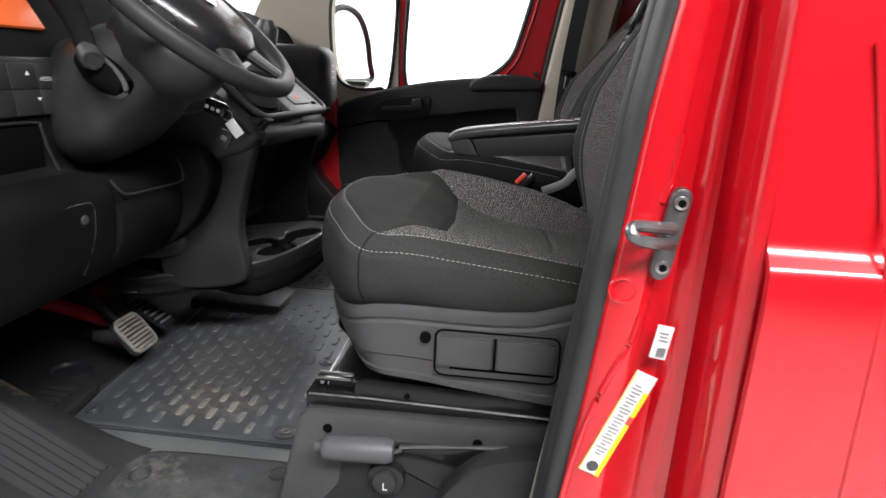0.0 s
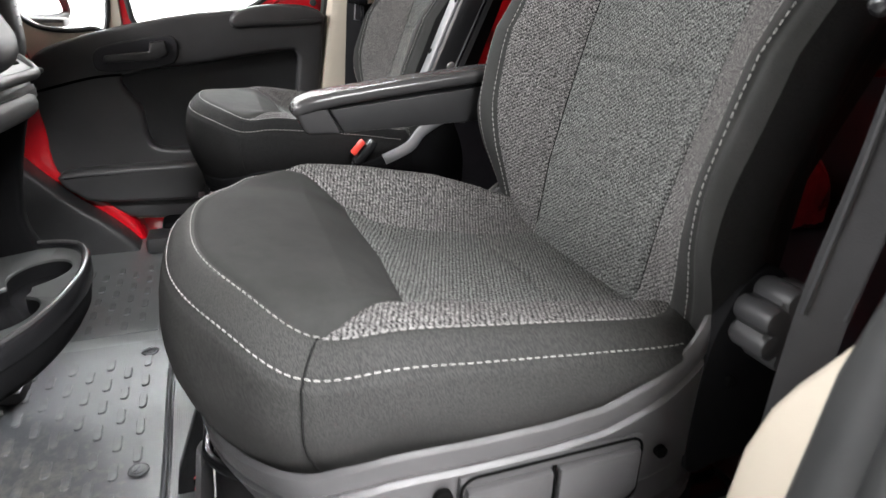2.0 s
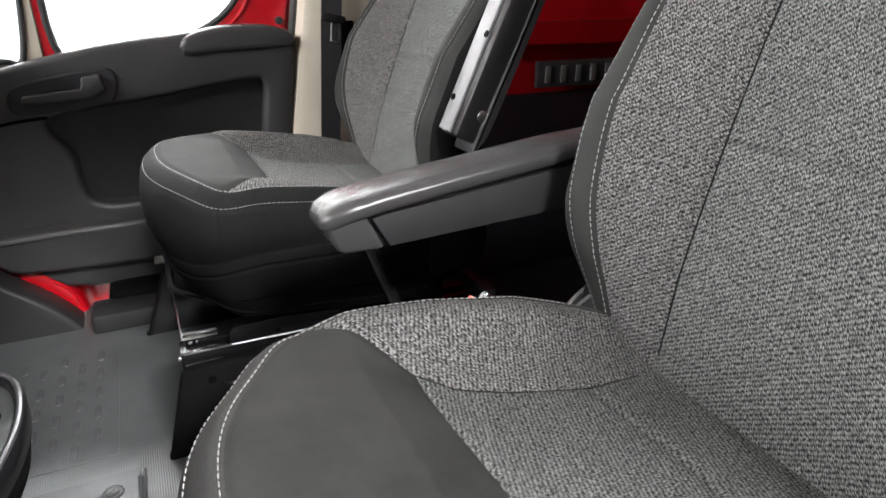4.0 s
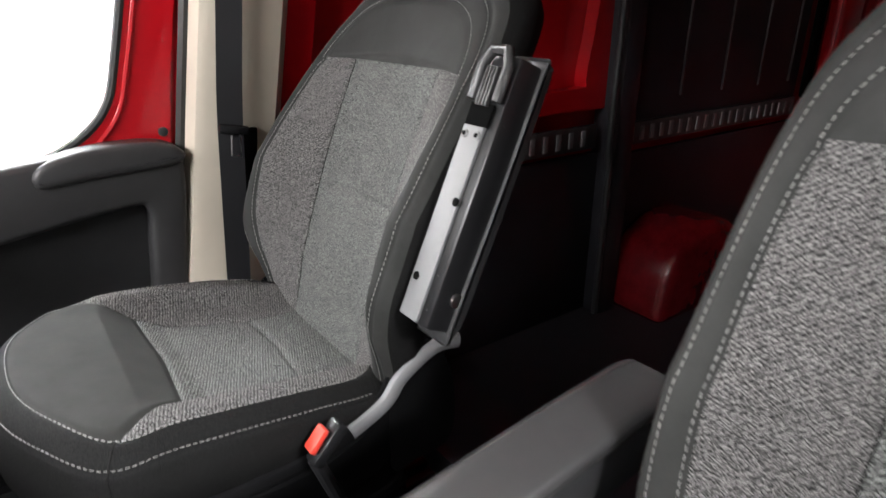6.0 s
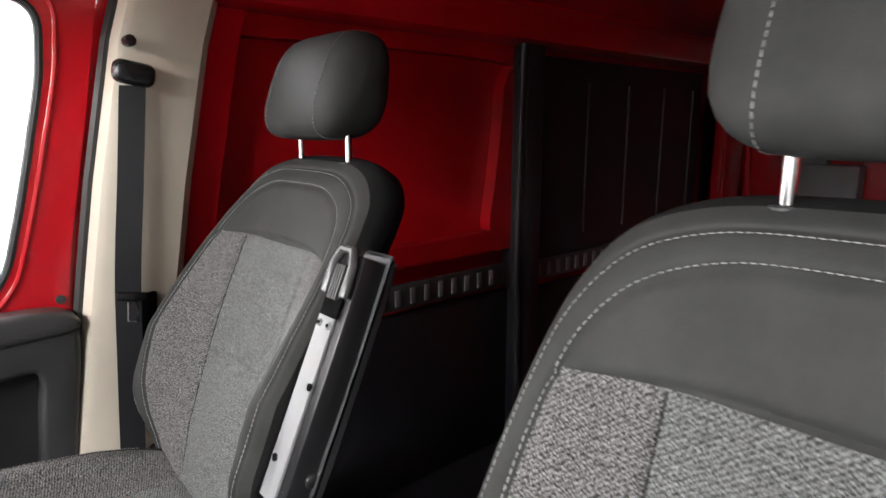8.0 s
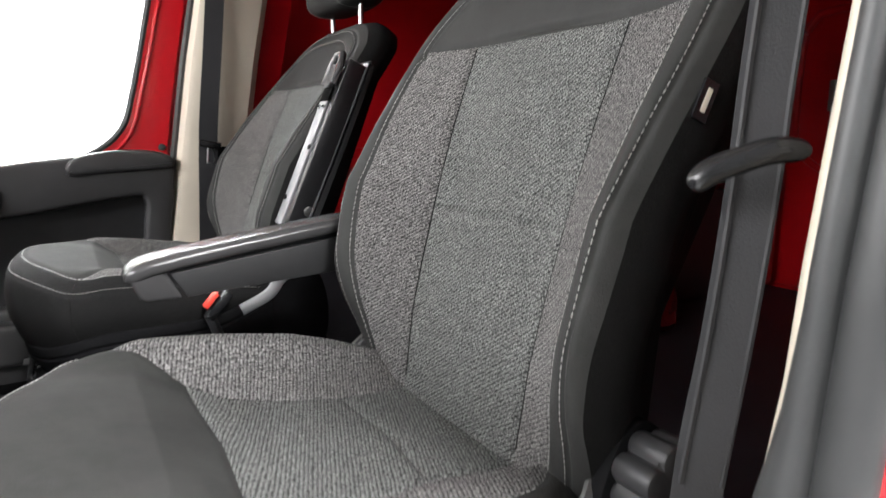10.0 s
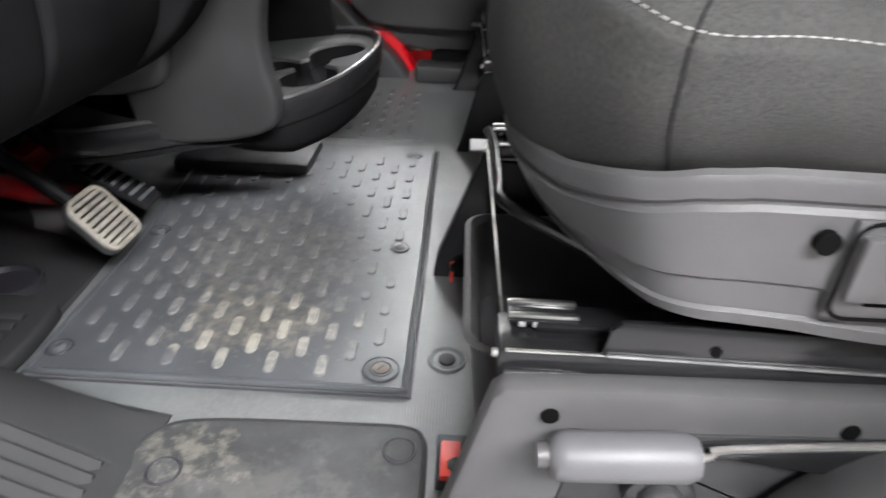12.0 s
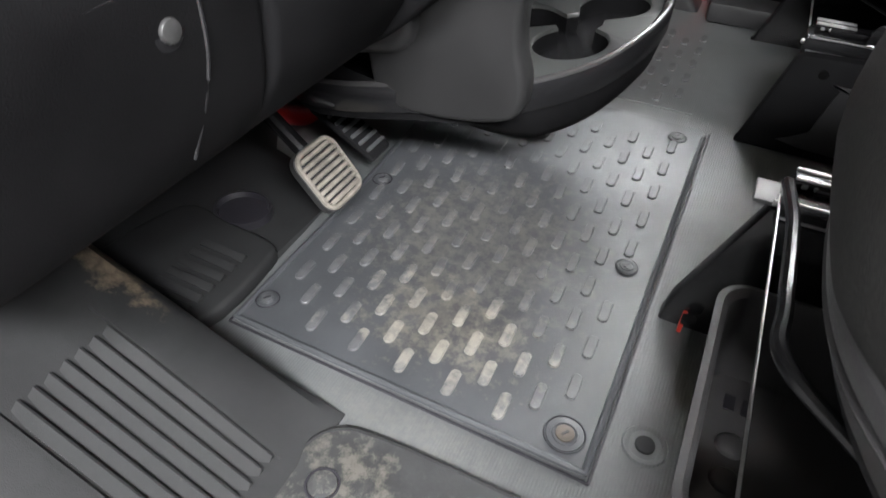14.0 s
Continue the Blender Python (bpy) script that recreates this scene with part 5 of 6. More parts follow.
part("door_pocket", prism([(p.x, p.y) for p in smooth_line([(-0.45, 0.185, 0), (-0.55, 0.215, 0), (-0.588, 0.262, 0), (-0.55, 0.285, 0), (-0.3, 0.292, 0), (0.05, 0.295, 0), (0.09, 0.27, 0), (0.08, 0.18, 0)], 4, closed=True)], "y", 2.555, 2.66, 0.015, 3), M_DOORP, door, "black door pocket")
bm = bmesh.new()
cylinder(bm, (0.169, 2.657, 0.744), 0.010, 0.008, "y", bevel=0.002)
part("stop_plug", bm, M_SEAL, door)
solid("sill_far", boxes(((0.14, 2.60, 0.06), (0.96, 0.14, 0.12), 0.02)), M_KNEE, "black plastic door sill", kind="structure")
solid("sill_trim_far", boxes(((0.04, 2.50, 0.075), (0.84, 0.10, 0.05), 0.012)), M_PLASTIC, "black plastic sill trim", kind="structure")

solid("body_side_far", boxes(((-0.45, 2.745, 0.22), (1.6, 0.02, 0.72))), M_RED, "red outer skin below the passenger window", kind="structure", smooth=0)
hp = [(p.x, p.y) for p in smooth_line([(-1.05, 0.0, 0), (-1.05, 0.70, 0), (-0.66, 0.66, 0), (-0.60, 0.447, 0), (-0.595, 0.31, 0), (-0.575, 0.262, 0), (-0.527, 0.218, 0), (-0.431, 0.128, 0), (-0.393, 0.040, 0), (-0.39, 0.0, 0)], 4)]
solid("hinge_pillar_far", prism(hp, "y", 2.598, 2.72, 0.012, 3), M_RED, "red painted front door pillar", kind="structure")
ft = [(p.x, p.y) for p in smooth_line([(-1.25, 0.02, 0), (-1.25, 0.66, 0), (-0.72, 0.60, 0), (-0.70, 0.45, 0), (-0.672, 0.352, 0), (-0.652, 0.314, 0), (-0.609, 0.264, 0), (-0.552, 0.202, 0), (-0.465, 0.125, 0), (-0.409, 0.057, 0), (-0.39, 0.02, 0)], 4)]
solid("footwell_trim_far", prism(ft, "y", 2.50, 2.596, 0.012, 3), M_PLASTIC, "black footwell side trim", kind="structure")

# door mirror outside the far window
mir = thing("door_mirror", (-0.62, 2.85, 0.62), "black door mirror outside the passenger window", "mirror")
shell = smooth_line([(-0.72, 0.69, 0), (-0.725, 0.85, 0), (-0.715, 0.95, 0), (-0.66, 0.985, 0), (-0.60, 0.955, 0), (-0.565, 0.87, 0), (-0.55, 0.76, 0), (-0.545, 0.69, 0), (-0.63, 0.68, 0)], 5, closed=True)
shell = [Vector((-0.63 + 0.61 * (p.x + 0.63), 2.92 + 1.58 * (p.x + 0.63), p.y)) for p in shell]
part("housing", tube(shell, 0.014, 10, closed=True, up=(0.93, -0.36, 0)), M_PLASTIC, mir, "rounded black mirror housing edge", 60)
part("mirror_glass", loft([[p + d * Vector((0.93, -0.36, 0)) for p in shell] for d in (-0.004, 0.001)]), M_CHROME, mir)
part("mirror_back", loft([[p.lerp(Vector((-0.63, 2.92, 0.83)), k) + d * Vector((0.93, -0.36, 0)) for p in shell] for k, d in ((0.0, -0.006), (0.06, -0.04), (0.35, -0.07))]), M_PLASTIC, mir, "black mirror housing", 60)
part("arm", boxes(((-0.63, 2.81, 0.675), (0.20, 0.10, 0.026), 0.012)), M_PLASTIC, mir)

# cargo bay, far wall
cargo = tagged(thing("cargo_wall", (1.2, 2.74, 0), "red sliding door panel and black lining of the cargo bay", "wall"), kind="structure")
o = [(0.50, 0.66), (1.66, 0.66), (1.66, 1.45), (0.50, 1.45)]
hole = [(p.x, p.y) for p in smooth_line([(0.56, 0.78, 0), (0.60, 0.735, 0), (1.45, 0.735, 0), (1.54, 0.80, 0), (1.60, 1.25, 0), (1.57, 1.34, 0), (0.60, 1.34, 0), (0.56, 1.30, 0)], 4, closed=True)]
part("slide_door_frame", wall_with_hole(matched(o, hole), hole, "y", 2.69, 2.742), M_REDIN, cargo, "red sliding door inner frame")
part("lower_lining", boxes(((1.08, 2.715, 0.18), (1.15, 0.03, 0.64), 0.004)), M_BLACK, cargo, "black lower lining")
part("door_post", boxes(((1.70, 2.68, 0.64), (0.10, 0.12, 1.62), 0.015)), M_BLACK, cargo, "black door post")
part("post_seal", tube([(1.635, 2.63, -0.13), (1.63, 2.63, 0.45), (1.615, 2.628, 0.52), (1.62, 2.63, 0.75), (1.635, 2.63, 1.5)], 0.012), M_SEAL, cargo)
part("upper_lining", boxes(((2.47, 2.715, 0.98), (1.26, 0.03, 0.80), 0.004)), M_BLACK, cargo, "black hardboard lining")
for x in (2.12, 2.42, 2.72, 3.0):
    part("lining_ridge", boxes(((x, 2.697, 0.98), (0.012, 0.012, 0.62), 0.004)), M_TRIM, cargo)
part("lower_lining", boxes(((2.5, 2.715, 0.16), (1.4, 0.03, 0.62), 0.004)), M_BLACK, cargo, "black lower lining")
part("top_rail", boxes(((2.0, 2.66, 1.46), (3.0, 0.16, 0.12), 0.03)), M_REDIN, cargo, "red roof rail")
for x0, x1, zr in ((1.0, 1.61, 0.565), (1.77, 3.08, 0.55)):
    rail = part("load_rail", boxes((((x0 + x1) / 2, 2.69, zr), (x1 - x0, 0.02, 0.085), 0.004)), M_TRIM, cargo, "slotted grey load rail")
    n = int((x1 - x0) / 0.062)
    for k in range(n):
        part("slot", boxes(((x0 + 0.04 + 0.062 * k, 2.678, zr), (0.022, 0.006, 0.055), 0.002)), M_GREY, rail)
arch = []
for k in range(17):
    a = math.pi * k / 16
    arch.append((2.03 - 0.29 * math.cos(a), max(-0.15, 0.38 * math.sin(a) ** 0.7 - 0.14)))
solid("wheel_arch", prism(arch, "y", 2.40, 2.70, 0.05, 4), M_ARCH, "dull red wheel arch in the cargo bay", kind="structure")
rear = tagged(thing("rear_door", (3.4, 1.9, 0), "red rear door seen from inside, with a latch", "door"), kind="structure")
part("rear_post", boxes(((3.30, 2.63, 0.7), (0.20, 0.09, 1.6), 0.03)), M_REDIN, rear, "red rear post")
part("post_bead", tube(smooth_line([(3.19, 2.60, -0.1), (3.19, 2.595, 0.6), (3.19, 2.60, 1.2), (3.20, 2.63, 1.40)], 5), 0.012, 10), M_REDIN, rear)
part("post_bracket", boxes(((3.18, 2.645, 1.36), (0.02, 0.035, 0.05), 0.004)), M_GREY, rear, "small grey bracket")
part("door_skin", boxes(((3.46, 1.9, 0.7), (0.03, 1.4, 1.6), 0.01)), M_REDIN, rear)
part("door_ridge", tube(smooth_line([(3.435, 2.30, 0.56), (3.435, 2.42, 0.585), (3.435, 2.55, 0.70), (3.435, 2.575, 0.9), (3.435, 2.57, 1.25), (3.435, 2.52, 1.37), (3.435, 2.42, 1.41), (3.435, 1.9, 1.42)], 5), 0.020, 10), M_REDIN, rear)
part("door_gap", boxes(((3.17, 2.685, 0.94), (0.07, 0.030, 0.72), 0.012)), M_HOLESHADE, rear, "black block painting the shade beside the rear door")
part("latch_box", boxes(((3.40, 2.19, 0.72), (0.10, 0.34, 0.42), 0.012), ((3.40, 2.37, 0.97), (0.05, 0.03, 0.16), 0.006), ((3.40, 2.25, 0.95), (0.06, 0.16, 0.06), 0.01)), M_GREY, rear, "grey metal box on the door")

# ---- near side: pillar, body panel ----
def nlean(z):
    return interp(((-0.3, -0.105), (0.30, -0.042), (0.5, -0.021), (0.72, 0.0), (0.81, 0.011), (1.2, 0.09), (1.5, 0.17)), z)


ZN = [-0.3, -0.1, 0.1, 0.3, 0.45, 0.585, 0.72, 0.85, 1.0, 1.2, 1.5]


def column(section, zs=ZN):
    """An upright section; the third number is how far a point follows the slope of the door edge."""
    return loft([[Vector((x + k * nlean(z), y, z)) for x, y, k in section] for z in zs])


pillar = tagged(thing("pillar_near", (0.3, 0.8, 0), "glossy red door pillar with striker and stickers", "pillar"), kind="structure")
part("jamb", column(((0.230, 0.782, 1), (0.232, 0.774, 1), (0.236, 0.770, 1), (0.256, 0.766, 0.8), (0.263, 0.768, 0.7), (0.268, 0.780, 0.6), (0.284, 0.783, 0.4), (0.290, 0.770, 0.3), (0.296, 0.768, 0.25), (0.300, 0.782, 0.2), (0.306, 0.779, 0.1),
                     (0.308, 0.725, 0), (0.311, 0.708, 0), (0.318, 0.701, 0), (0.335, 0.702, 0), (0.45, 0.70, 0), (0.45, 0.80, 0), (0.25, 0.80, 1))), M_RED, pillar, "glossy red door jamb", 50)
def seal_ring(z):
    d = interp(((-0.3, 0.020), (0.45, 0.020), (0.55, 0.017), (0.64, 0.003), (0.70, 0.0)), z)
    sec = ((0.229, 0.777), (0.222, 0.779), (0.216, 0.786), (0.214, 0.794), (0.215, 0.800), (0.219, 0.803), (0.214, 0.806 + 0.3 * d), (0.211, 0.809 + 0.5 * d), (0.210, 0.813 + d), (0.212, 0.817 + d), (0.221, 0.819 + d), (0.245, 0.819 + d), (0.245, 0.785))
    return [Vector((x + nlean(z), y, z)) for x, y in sec]


part("door_seal", loft([seal_ring(z) for z in [-0.3, -0.1, 0.1, 0.3, 0.45, 0.5, 0.55, 0.585, 0.62, 0.65, 0.70, 0.72, 0.85, 1.0, 1.2, 1.5]]), M_SEAL, pillar, "thick black rubber door seal", 60)
rings = []
for z in [0.15, 0.3, 0.40, 0.45, 0.49, 0.515, 0.54, 0.56, 0.58, 0.65, 0.72, 0.85, 1.0, 1.2, 1.5]:
    x = interp(((0.15, 0.213), (0.40, 0.220), (0.45, 0.221), (0.49, 0.223), (0.54, 0.232), (0.58, 0.238), (1.5, 0.238)), z) + nlean(z)
    yo = interp(((0.15, 0.890), (0.45, 0.886), (0.50, 0.876), (0.56, 0.846), (0.60, 0.837)), z)
    rings.append([Vector(p) for p in ((x + 0.004, 0.810, z), (x, 0.816, z), (x, yo - 0.007, z), (x + 0.007, yo, z), (x + 0.05, yo, z), (x + 0.12, yo, z), (x + 0.12, 0.80, z), (x + 0.006, 0.80, z))])
part("pillar_trim", loft(rings), M_BEIGE, pillar, "beige plastic pillar trim", 50)
# outer skin
ZB = [-0.3, 0.0, 0.2, 0.4, 0.48, 0.52, 0.55, 0.57, 0.585, 0.592, 0.598, 0.603, 0.609, 0.614, 0.618, 0.622, 0.63, 0.635, 0.65, 0.66, 0.76, 0.9, 1.1, 1.5, 1.62]
rings = []
for z in ZB:
    y = interp(((-0.3, 0.71), (0.2, 0.692), (0.50, 0.681), (0.57, 0.680), (0.598, 0.6825), (0.614, 0.6965), (0.622, 0.700), (0.66, 0.701), (1.5, 0.735)), z)
    rings.append([Vector((0.325, y, z)), Vector((3.5, y, z)), Vector((3.5, y + 0.01, z)), Vector((0.325, y + 0.01, z))])
part("side_panel", loft(rings), M_RED, pillar, "glossy red body side panel", 40)
# striker
def tilted(u, w):
    """A place on the jamb: u across and w up along the leaning striker plate."""
    return (0.262 + 0.99 * u + 0.14 * w, 0.606 + 0.99 * w - 0.14 * u)


oval = []
for k in range(32):
    q = 2 * math.pi * k / 32
    oval.append(tilted(0.0100 * math.cos(q), 0.0120 * math.sin(q) + (0.034 if math.sin(q) >= 0 else -0.034)))
st = part("striker_plate", prism(oval, "y", 0.7565, 0.768, 0.003), M_SATIN, pillar, "dark steel striker plate")
part("striker_loop", tube(smooth_line([(0.264, 0.758, 0.612), (0.240, 0.744, 0.616), (0.224, 0.738, 0.617), (0.220, 0.734, 0.612), (0.228, 0.732, 0.606), (0.246, 0.738, 0.602), (0.264, 0.758, 0.598)], 5), 0.0058, 10), M_SATIN, pillar, "worn steel striker loop")
for w in (0.032, -0.032):
    x, z = tilted(0.0, w)
    bm = bmesh.new()
    cylinder(bm, (x, 0.756, z), 0.0066, 0.005, "y", bevel=0.001)
    part("bolt", bm, M_STEEL, st)
    bm = bmesh.new()
    cylinder(bm, (x, 0.7532, z), 0.004, 0.002, "y", 6)
    part("bolt_socket", bm, M_HOLESHADE, st)
ring = [(0.226 + 0.0125 * math.cos(q), 0.7685, 0.544 + 0.0125 * math.sin(q)) for q in [2 * math.pi * k / 28 for k in range(28)]]
part("embossed_ring", tube(ring, 0.0022, 8, closed=True, up=(0, 1, 0)), M_RED, pillar)
part("pressed_bead", tube(smooth_line([(0.246, 0.7675, 0.52), (0.240, 0.767, 0.49), (0.226, 0.767, 0.455), (0.208, 0.768, 0.40), (0.196, 0.769, 0.34), (0.188, 0.770, 0.28)], 6), 0.0035, 10), M_RED, pillar)
part("pressed_bead", tube(smooth_line([(0.262, 0.7675, 0.70), (0.258, 0.7675, 0.66), (0.252, 0.767, 0.635)], 6), 0.0035, 10), M_RED, pillar)
part("panel_joint", tube(smooth_line([(0.375, 0.6985, 0.78), (0.405, 0.6985, 0.66), (0.414, 0.684, 0.60), (0.417, 0.681, 0.545), (0.420, 0.6825, 0.47), (0.423, 0.685, 0.39), (0.425, 0.689, 0.25)], 6), 0.0022, 8), M_RED, pillar)
LT = math.radians(21)


def on_label(u, w, depth, su, sw):
    """A flat piece on the leaning tyre label: u across, w along it."""
    return boxes(((0.2375 + u * math.cos(LT) + w * math.sin(LT), depth, 0.3945 - u * math.sin(LT) + w * math.cos(LT)), (su, 0.001, sw), 0.0, (0, 21, 0)))


lab = part("tyre_label", on_label(0, 0, 0.7655, 0.0230, 0.132), M_WHITE, pillar, "white and yellow tyre label", 0)
part("label_band", on_label(0.0092, -0.010, 0.7643, 0.0046, 0.112), M_YELLOW, lab, "", 0)
part("label_edge", on_label(-0.0110, 0, 0.7643, 0.0010, 0.132), M_YELLOW, lab, "", 0)
part("label_box", on_label(0.0088, 0.010, 0.7638, 0.005, 0.010), M_BUCKLE, lab, "", 0)
for k in range(22):
    part("print_bar", on_label(-0.0022 + 0.0008 * ((k * 5) % 3), -0.040 + 0.0043 * k, 0.7643, 0.0065 + 0.003 * ((k * 7) % 3), 0.0009), M_GREY, lab, "", 0)
bm = bmesh.new()
cylinder(bm, (0.2375 - 0.056 * math.sin(LT), 0.7640, 0.3945 - 0.056 * math.cos(LT)), 0.0062, 0.001, "y", 20)
part("round_mark", bm, M_TRIM, lab, "", 0)
sticker = part("small_label", boxes(((0.270, 0.765, 0.493), (0.016, 0.002, 0.036), 0.0, (0, 8, 0))), M_WHITE, pillar, "small white sticker", 0)
for k in range(5):
    part("code_bar", boxes(((0.2665 + 0.0018 * k, 0.7635, 0.482), (0.0008 + 0.0003 * (k % 2), 0.001, 0.010), 0.0, (0, 8, 0))), M_TRIM, sticker, "", 0)
for k in range(3):
    part("print_bar", boxes(((0.271, 0.7635, 0.495 + 0.004 * k), (0.009 - 0.002 * (k % 2), 0.001, 0.0012), 0.0, (0, 8, 0))), M_GREY, sticker, "", 0)

part("wall_lining", boxes(((1.95, 0.792, 0.40), (2.9, 0.012, 1.10), 0.003)), M_BLACK, pillar, "black hardboard lining of the near cargo wall")
# driver's seat belt
nb = thing("seat_belt", (0.29, 0.94, 0.4), "black driver seat belt along the pillar", "seat belt")
part("webbing", strip(smooth_line([(0.262, 0.905, 0.36), (0.270, 0.905, 0.54), (0.290, 0.905, 0.65), (0.303, 0.905, 0.75), (0.313, 0.905, 0.87), (0.345, 0.90, 1.2)], 6), 0.034, 0.003, (0.60, -0.8, 0)), M_BELT, nb)
for dy in (-0.014, 0.014):
    part("webbing_edge", tube(smooth_line([(0.269 + 0.7 * dy, 0.902 - 0.7 * dy, 0.54), (0.289 + 0.7 * dy, 0.902 - 0.7 * dy, 0.65), (0.302 + 0.7 * dy, 0.902 - 0.7 * dy, 0.75), (0.312 + 0.7 * dy, 0.902 - 0.7 * dy, 0.87), (0.344 + 0.7 * dy, 0.897 - 0.7 * dy, 1.2)], 6), 0.0022, 6), M_BELT, nb)
part("belt_tongue", tube(smooth_line([(0.247, 0.912, 0.752), (0.256, 0.906, 0.762), (0.268, 0.893, 0.770), (0.280, 0.880, 0.776), (0.296, 0.866, 0.776)], 5), [0.0035, 0.0062, 0.0075, 0.0082, 0.0086] + [0.0088] * 11 + [0.0086, 0.0082, 0.0075, 0.006, 0.0035], 12), M_GLOSS, nb, "black belt tongue bar")

# ---- hand brake ----
hb = thing("hand_brake", (0.1, 0.95, 0.1), "grey gripped hand brake lever beside the driver seat", "lever")
part("grip", tube([(-0.154, 0.970, 0.182), (-0.149, 0.970, 0.182), (-0.141, 0.970, 0.182), (-0.051, 0.970, 0.187), (-0.041, 0.970, 0.187)], [0.012, 0.018, 0.020, 0.020, 0.016], 14), M_GRIP, hb, "grey rubber grip")
part("button", tube([(-0.163, 0.970, 0.1815), (-0.153, 0.970, 0.182)], 0.010, 12), M_TRIM, hb)
part("lever", prism([(-0.04, 0.194), (-0.01, 0.198), (0.19, 0.213), (0.19, 0.192), (0.10, 0.166), (-0.01, 0.182), (-0.04, 0.183)], "y", 0.974, 0.982, 0.002), M_METALB, hb, "black pressed steel lever")
# Bright rod that stands for the highlight along the lever's top.
part("lever_highlight", tube(smooth_line([(-0.042, 0.970, 0.185), (-0.03, 0.970, 0.191), (-0.01, 0.971, 0.1985), (0.19, 0.977, 0.2135)], 5), 0.0035, 8), M_STEEL, hb, "steel rod added as the lever's bright highlight")
part("pivot_cover", prism([(p.x, p.y) for p in smooth_line([(0.03, 0.10, 0), (0.06, 0.17, 0), (0.12, 0.21, 0), (0.22, 0.21, 0), (0.26, 0.10, 0), (0.15, 0.06, 0)], 4, closed=True)], "y", 0.935, 0.985, 0.008), M_PLASTIC, hb)
kn = bmesh.new()
cylinder(kn, (-0.055, 0.986, 0.128), 0.030, 0.02, "y", 28, bevel=0.004)
sk = solid("seat_switch", kn, M_GLOSS, "round black rotary switch on the seat base", "switch")
kn = bmesh.new()
cylinder(kn, (-0.055, 0.974, 0.128), 0.019, 0.014, "y", 24, bevel=0.003)
part("cap", kn, M_PLASTIC, sk)
part("cap_mark", boxes(((-0.056, 0.9665, 0.124), (0.0016, 0.001, 0.012), 0.0, (0, 0, 0)), ((-0.0525, 0.9665, 0.1185), (0.006, 0.001, 0.0016), 0.0)), M_WHITE, sk, "small white mark", 0)

# storage tub under the driver seat
tub = thing("storage_tub", (-0.08, 1.28, 0), "black plastic storage tub under the driver seat", "tub")


def rrect(x0, x1, y0, y1, r, z, n=6):
    out = []
    for cx, cy, a0 in ((x1 - r, y1 - r, 0), (x0 + r, y1 - r, 90), (x0 + r, y0 + r, 180), (x1 - r, y0 + r, 270)):
        for k in range(n + 1):
            a = math.radians(a0 + 90 * k / n)
            out.append(Vector((cx + r * math.cos(a), cy + r * math.sin(a), z)))
    return out


rings = [rrect(-0.20, 0.20, 1.13, 1.41, 0.03, 0.02), rrect(-0.215, 0.20, 1.12, 1.42, 0.035, 0.145), rrect(-0.222, 0.205, 1.115, 1.425, 0.037, 0.155), rrect(-0.215, 0.20, 1.122, 1.418, 0.033, 0.158),
         rrect(-0.208, 0.195, 1.128, 1.412, 0.03, 0.15), rrect(-0.193, 0.19, 1.137, 1.403, 0.025, 0.028)]
part("tub_body", loft(rings), M_TRIM, tub)

for k in range(4):
    bm = bmesh.new()
    g = bmesh.ops.create_uvsphere(bm, u_segments=16, v_segments=8, radius=0.017)
    bmesh.ops.transform(bm, matrix=Matrix.Translation((-0.155, 1.17 + 0.045 * k, 0.026)) @ Matrix.Diagonal((1.1, 1, 0.6, 1)), verts=g["verts"])
    part("dome", bm, M_TRIM, tub)
for k in range(2):
    part("slot", boxes(((-0.165 + 0.02 * k, 1.362, 0.029), (0.012, 0.022, 0.002), 0.0)), M_BLACK, tub, "", 0)

# ---- dashboard ----
dash = thing("dashboard", (-0.9, 1.7, 0.4), "black moulded plastic dashboard", "dashboard")
prof = [(-1.35, 0.95), (-0.95, 0.93), (-0.80, 0.87), (-0.74, 0.78), (-0.70, 0.66), (-0.70, 0.55), (-0.62, 0.53), (-0.60, 0.49), (-0.66, 0.38), (-0.78, 0.32), (-1.35, 0.32)]
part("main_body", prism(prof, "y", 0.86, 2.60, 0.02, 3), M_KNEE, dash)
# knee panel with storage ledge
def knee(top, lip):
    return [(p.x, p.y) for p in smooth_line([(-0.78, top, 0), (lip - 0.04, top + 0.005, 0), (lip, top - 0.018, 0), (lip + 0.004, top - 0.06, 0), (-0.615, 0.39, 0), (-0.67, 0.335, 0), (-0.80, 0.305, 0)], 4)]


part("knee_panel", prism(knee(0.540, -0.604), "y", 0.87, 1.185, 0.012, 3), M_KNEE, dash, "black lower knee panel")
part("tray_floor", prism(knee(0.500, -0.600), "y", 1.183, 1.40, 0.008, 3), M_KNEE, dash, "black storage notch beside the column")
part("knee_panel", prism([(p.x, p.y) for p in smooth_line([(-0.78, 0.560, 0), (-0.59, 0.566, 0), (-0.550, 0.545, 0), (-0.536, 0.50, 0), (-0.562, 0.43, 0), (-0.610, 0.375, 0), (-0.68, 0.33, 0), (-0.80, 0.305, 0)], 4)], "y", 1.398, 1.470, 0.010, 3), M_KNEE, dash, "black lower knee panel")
part("notch_edge", tube(smooth_line([(-0.605, 1.180, 0.535), (-0.597, 1.195, 0.512), (-0.594, 1.22, 0.503), (-0.592, 1.30, 0.500), (-0.590, 1.375, 0.498), (-0.588, 1.392, 0.510), (-0.60, 1.398, 0.545)], 5), 0.0022, 6), M_DASH, dash, "rounded notch edge")
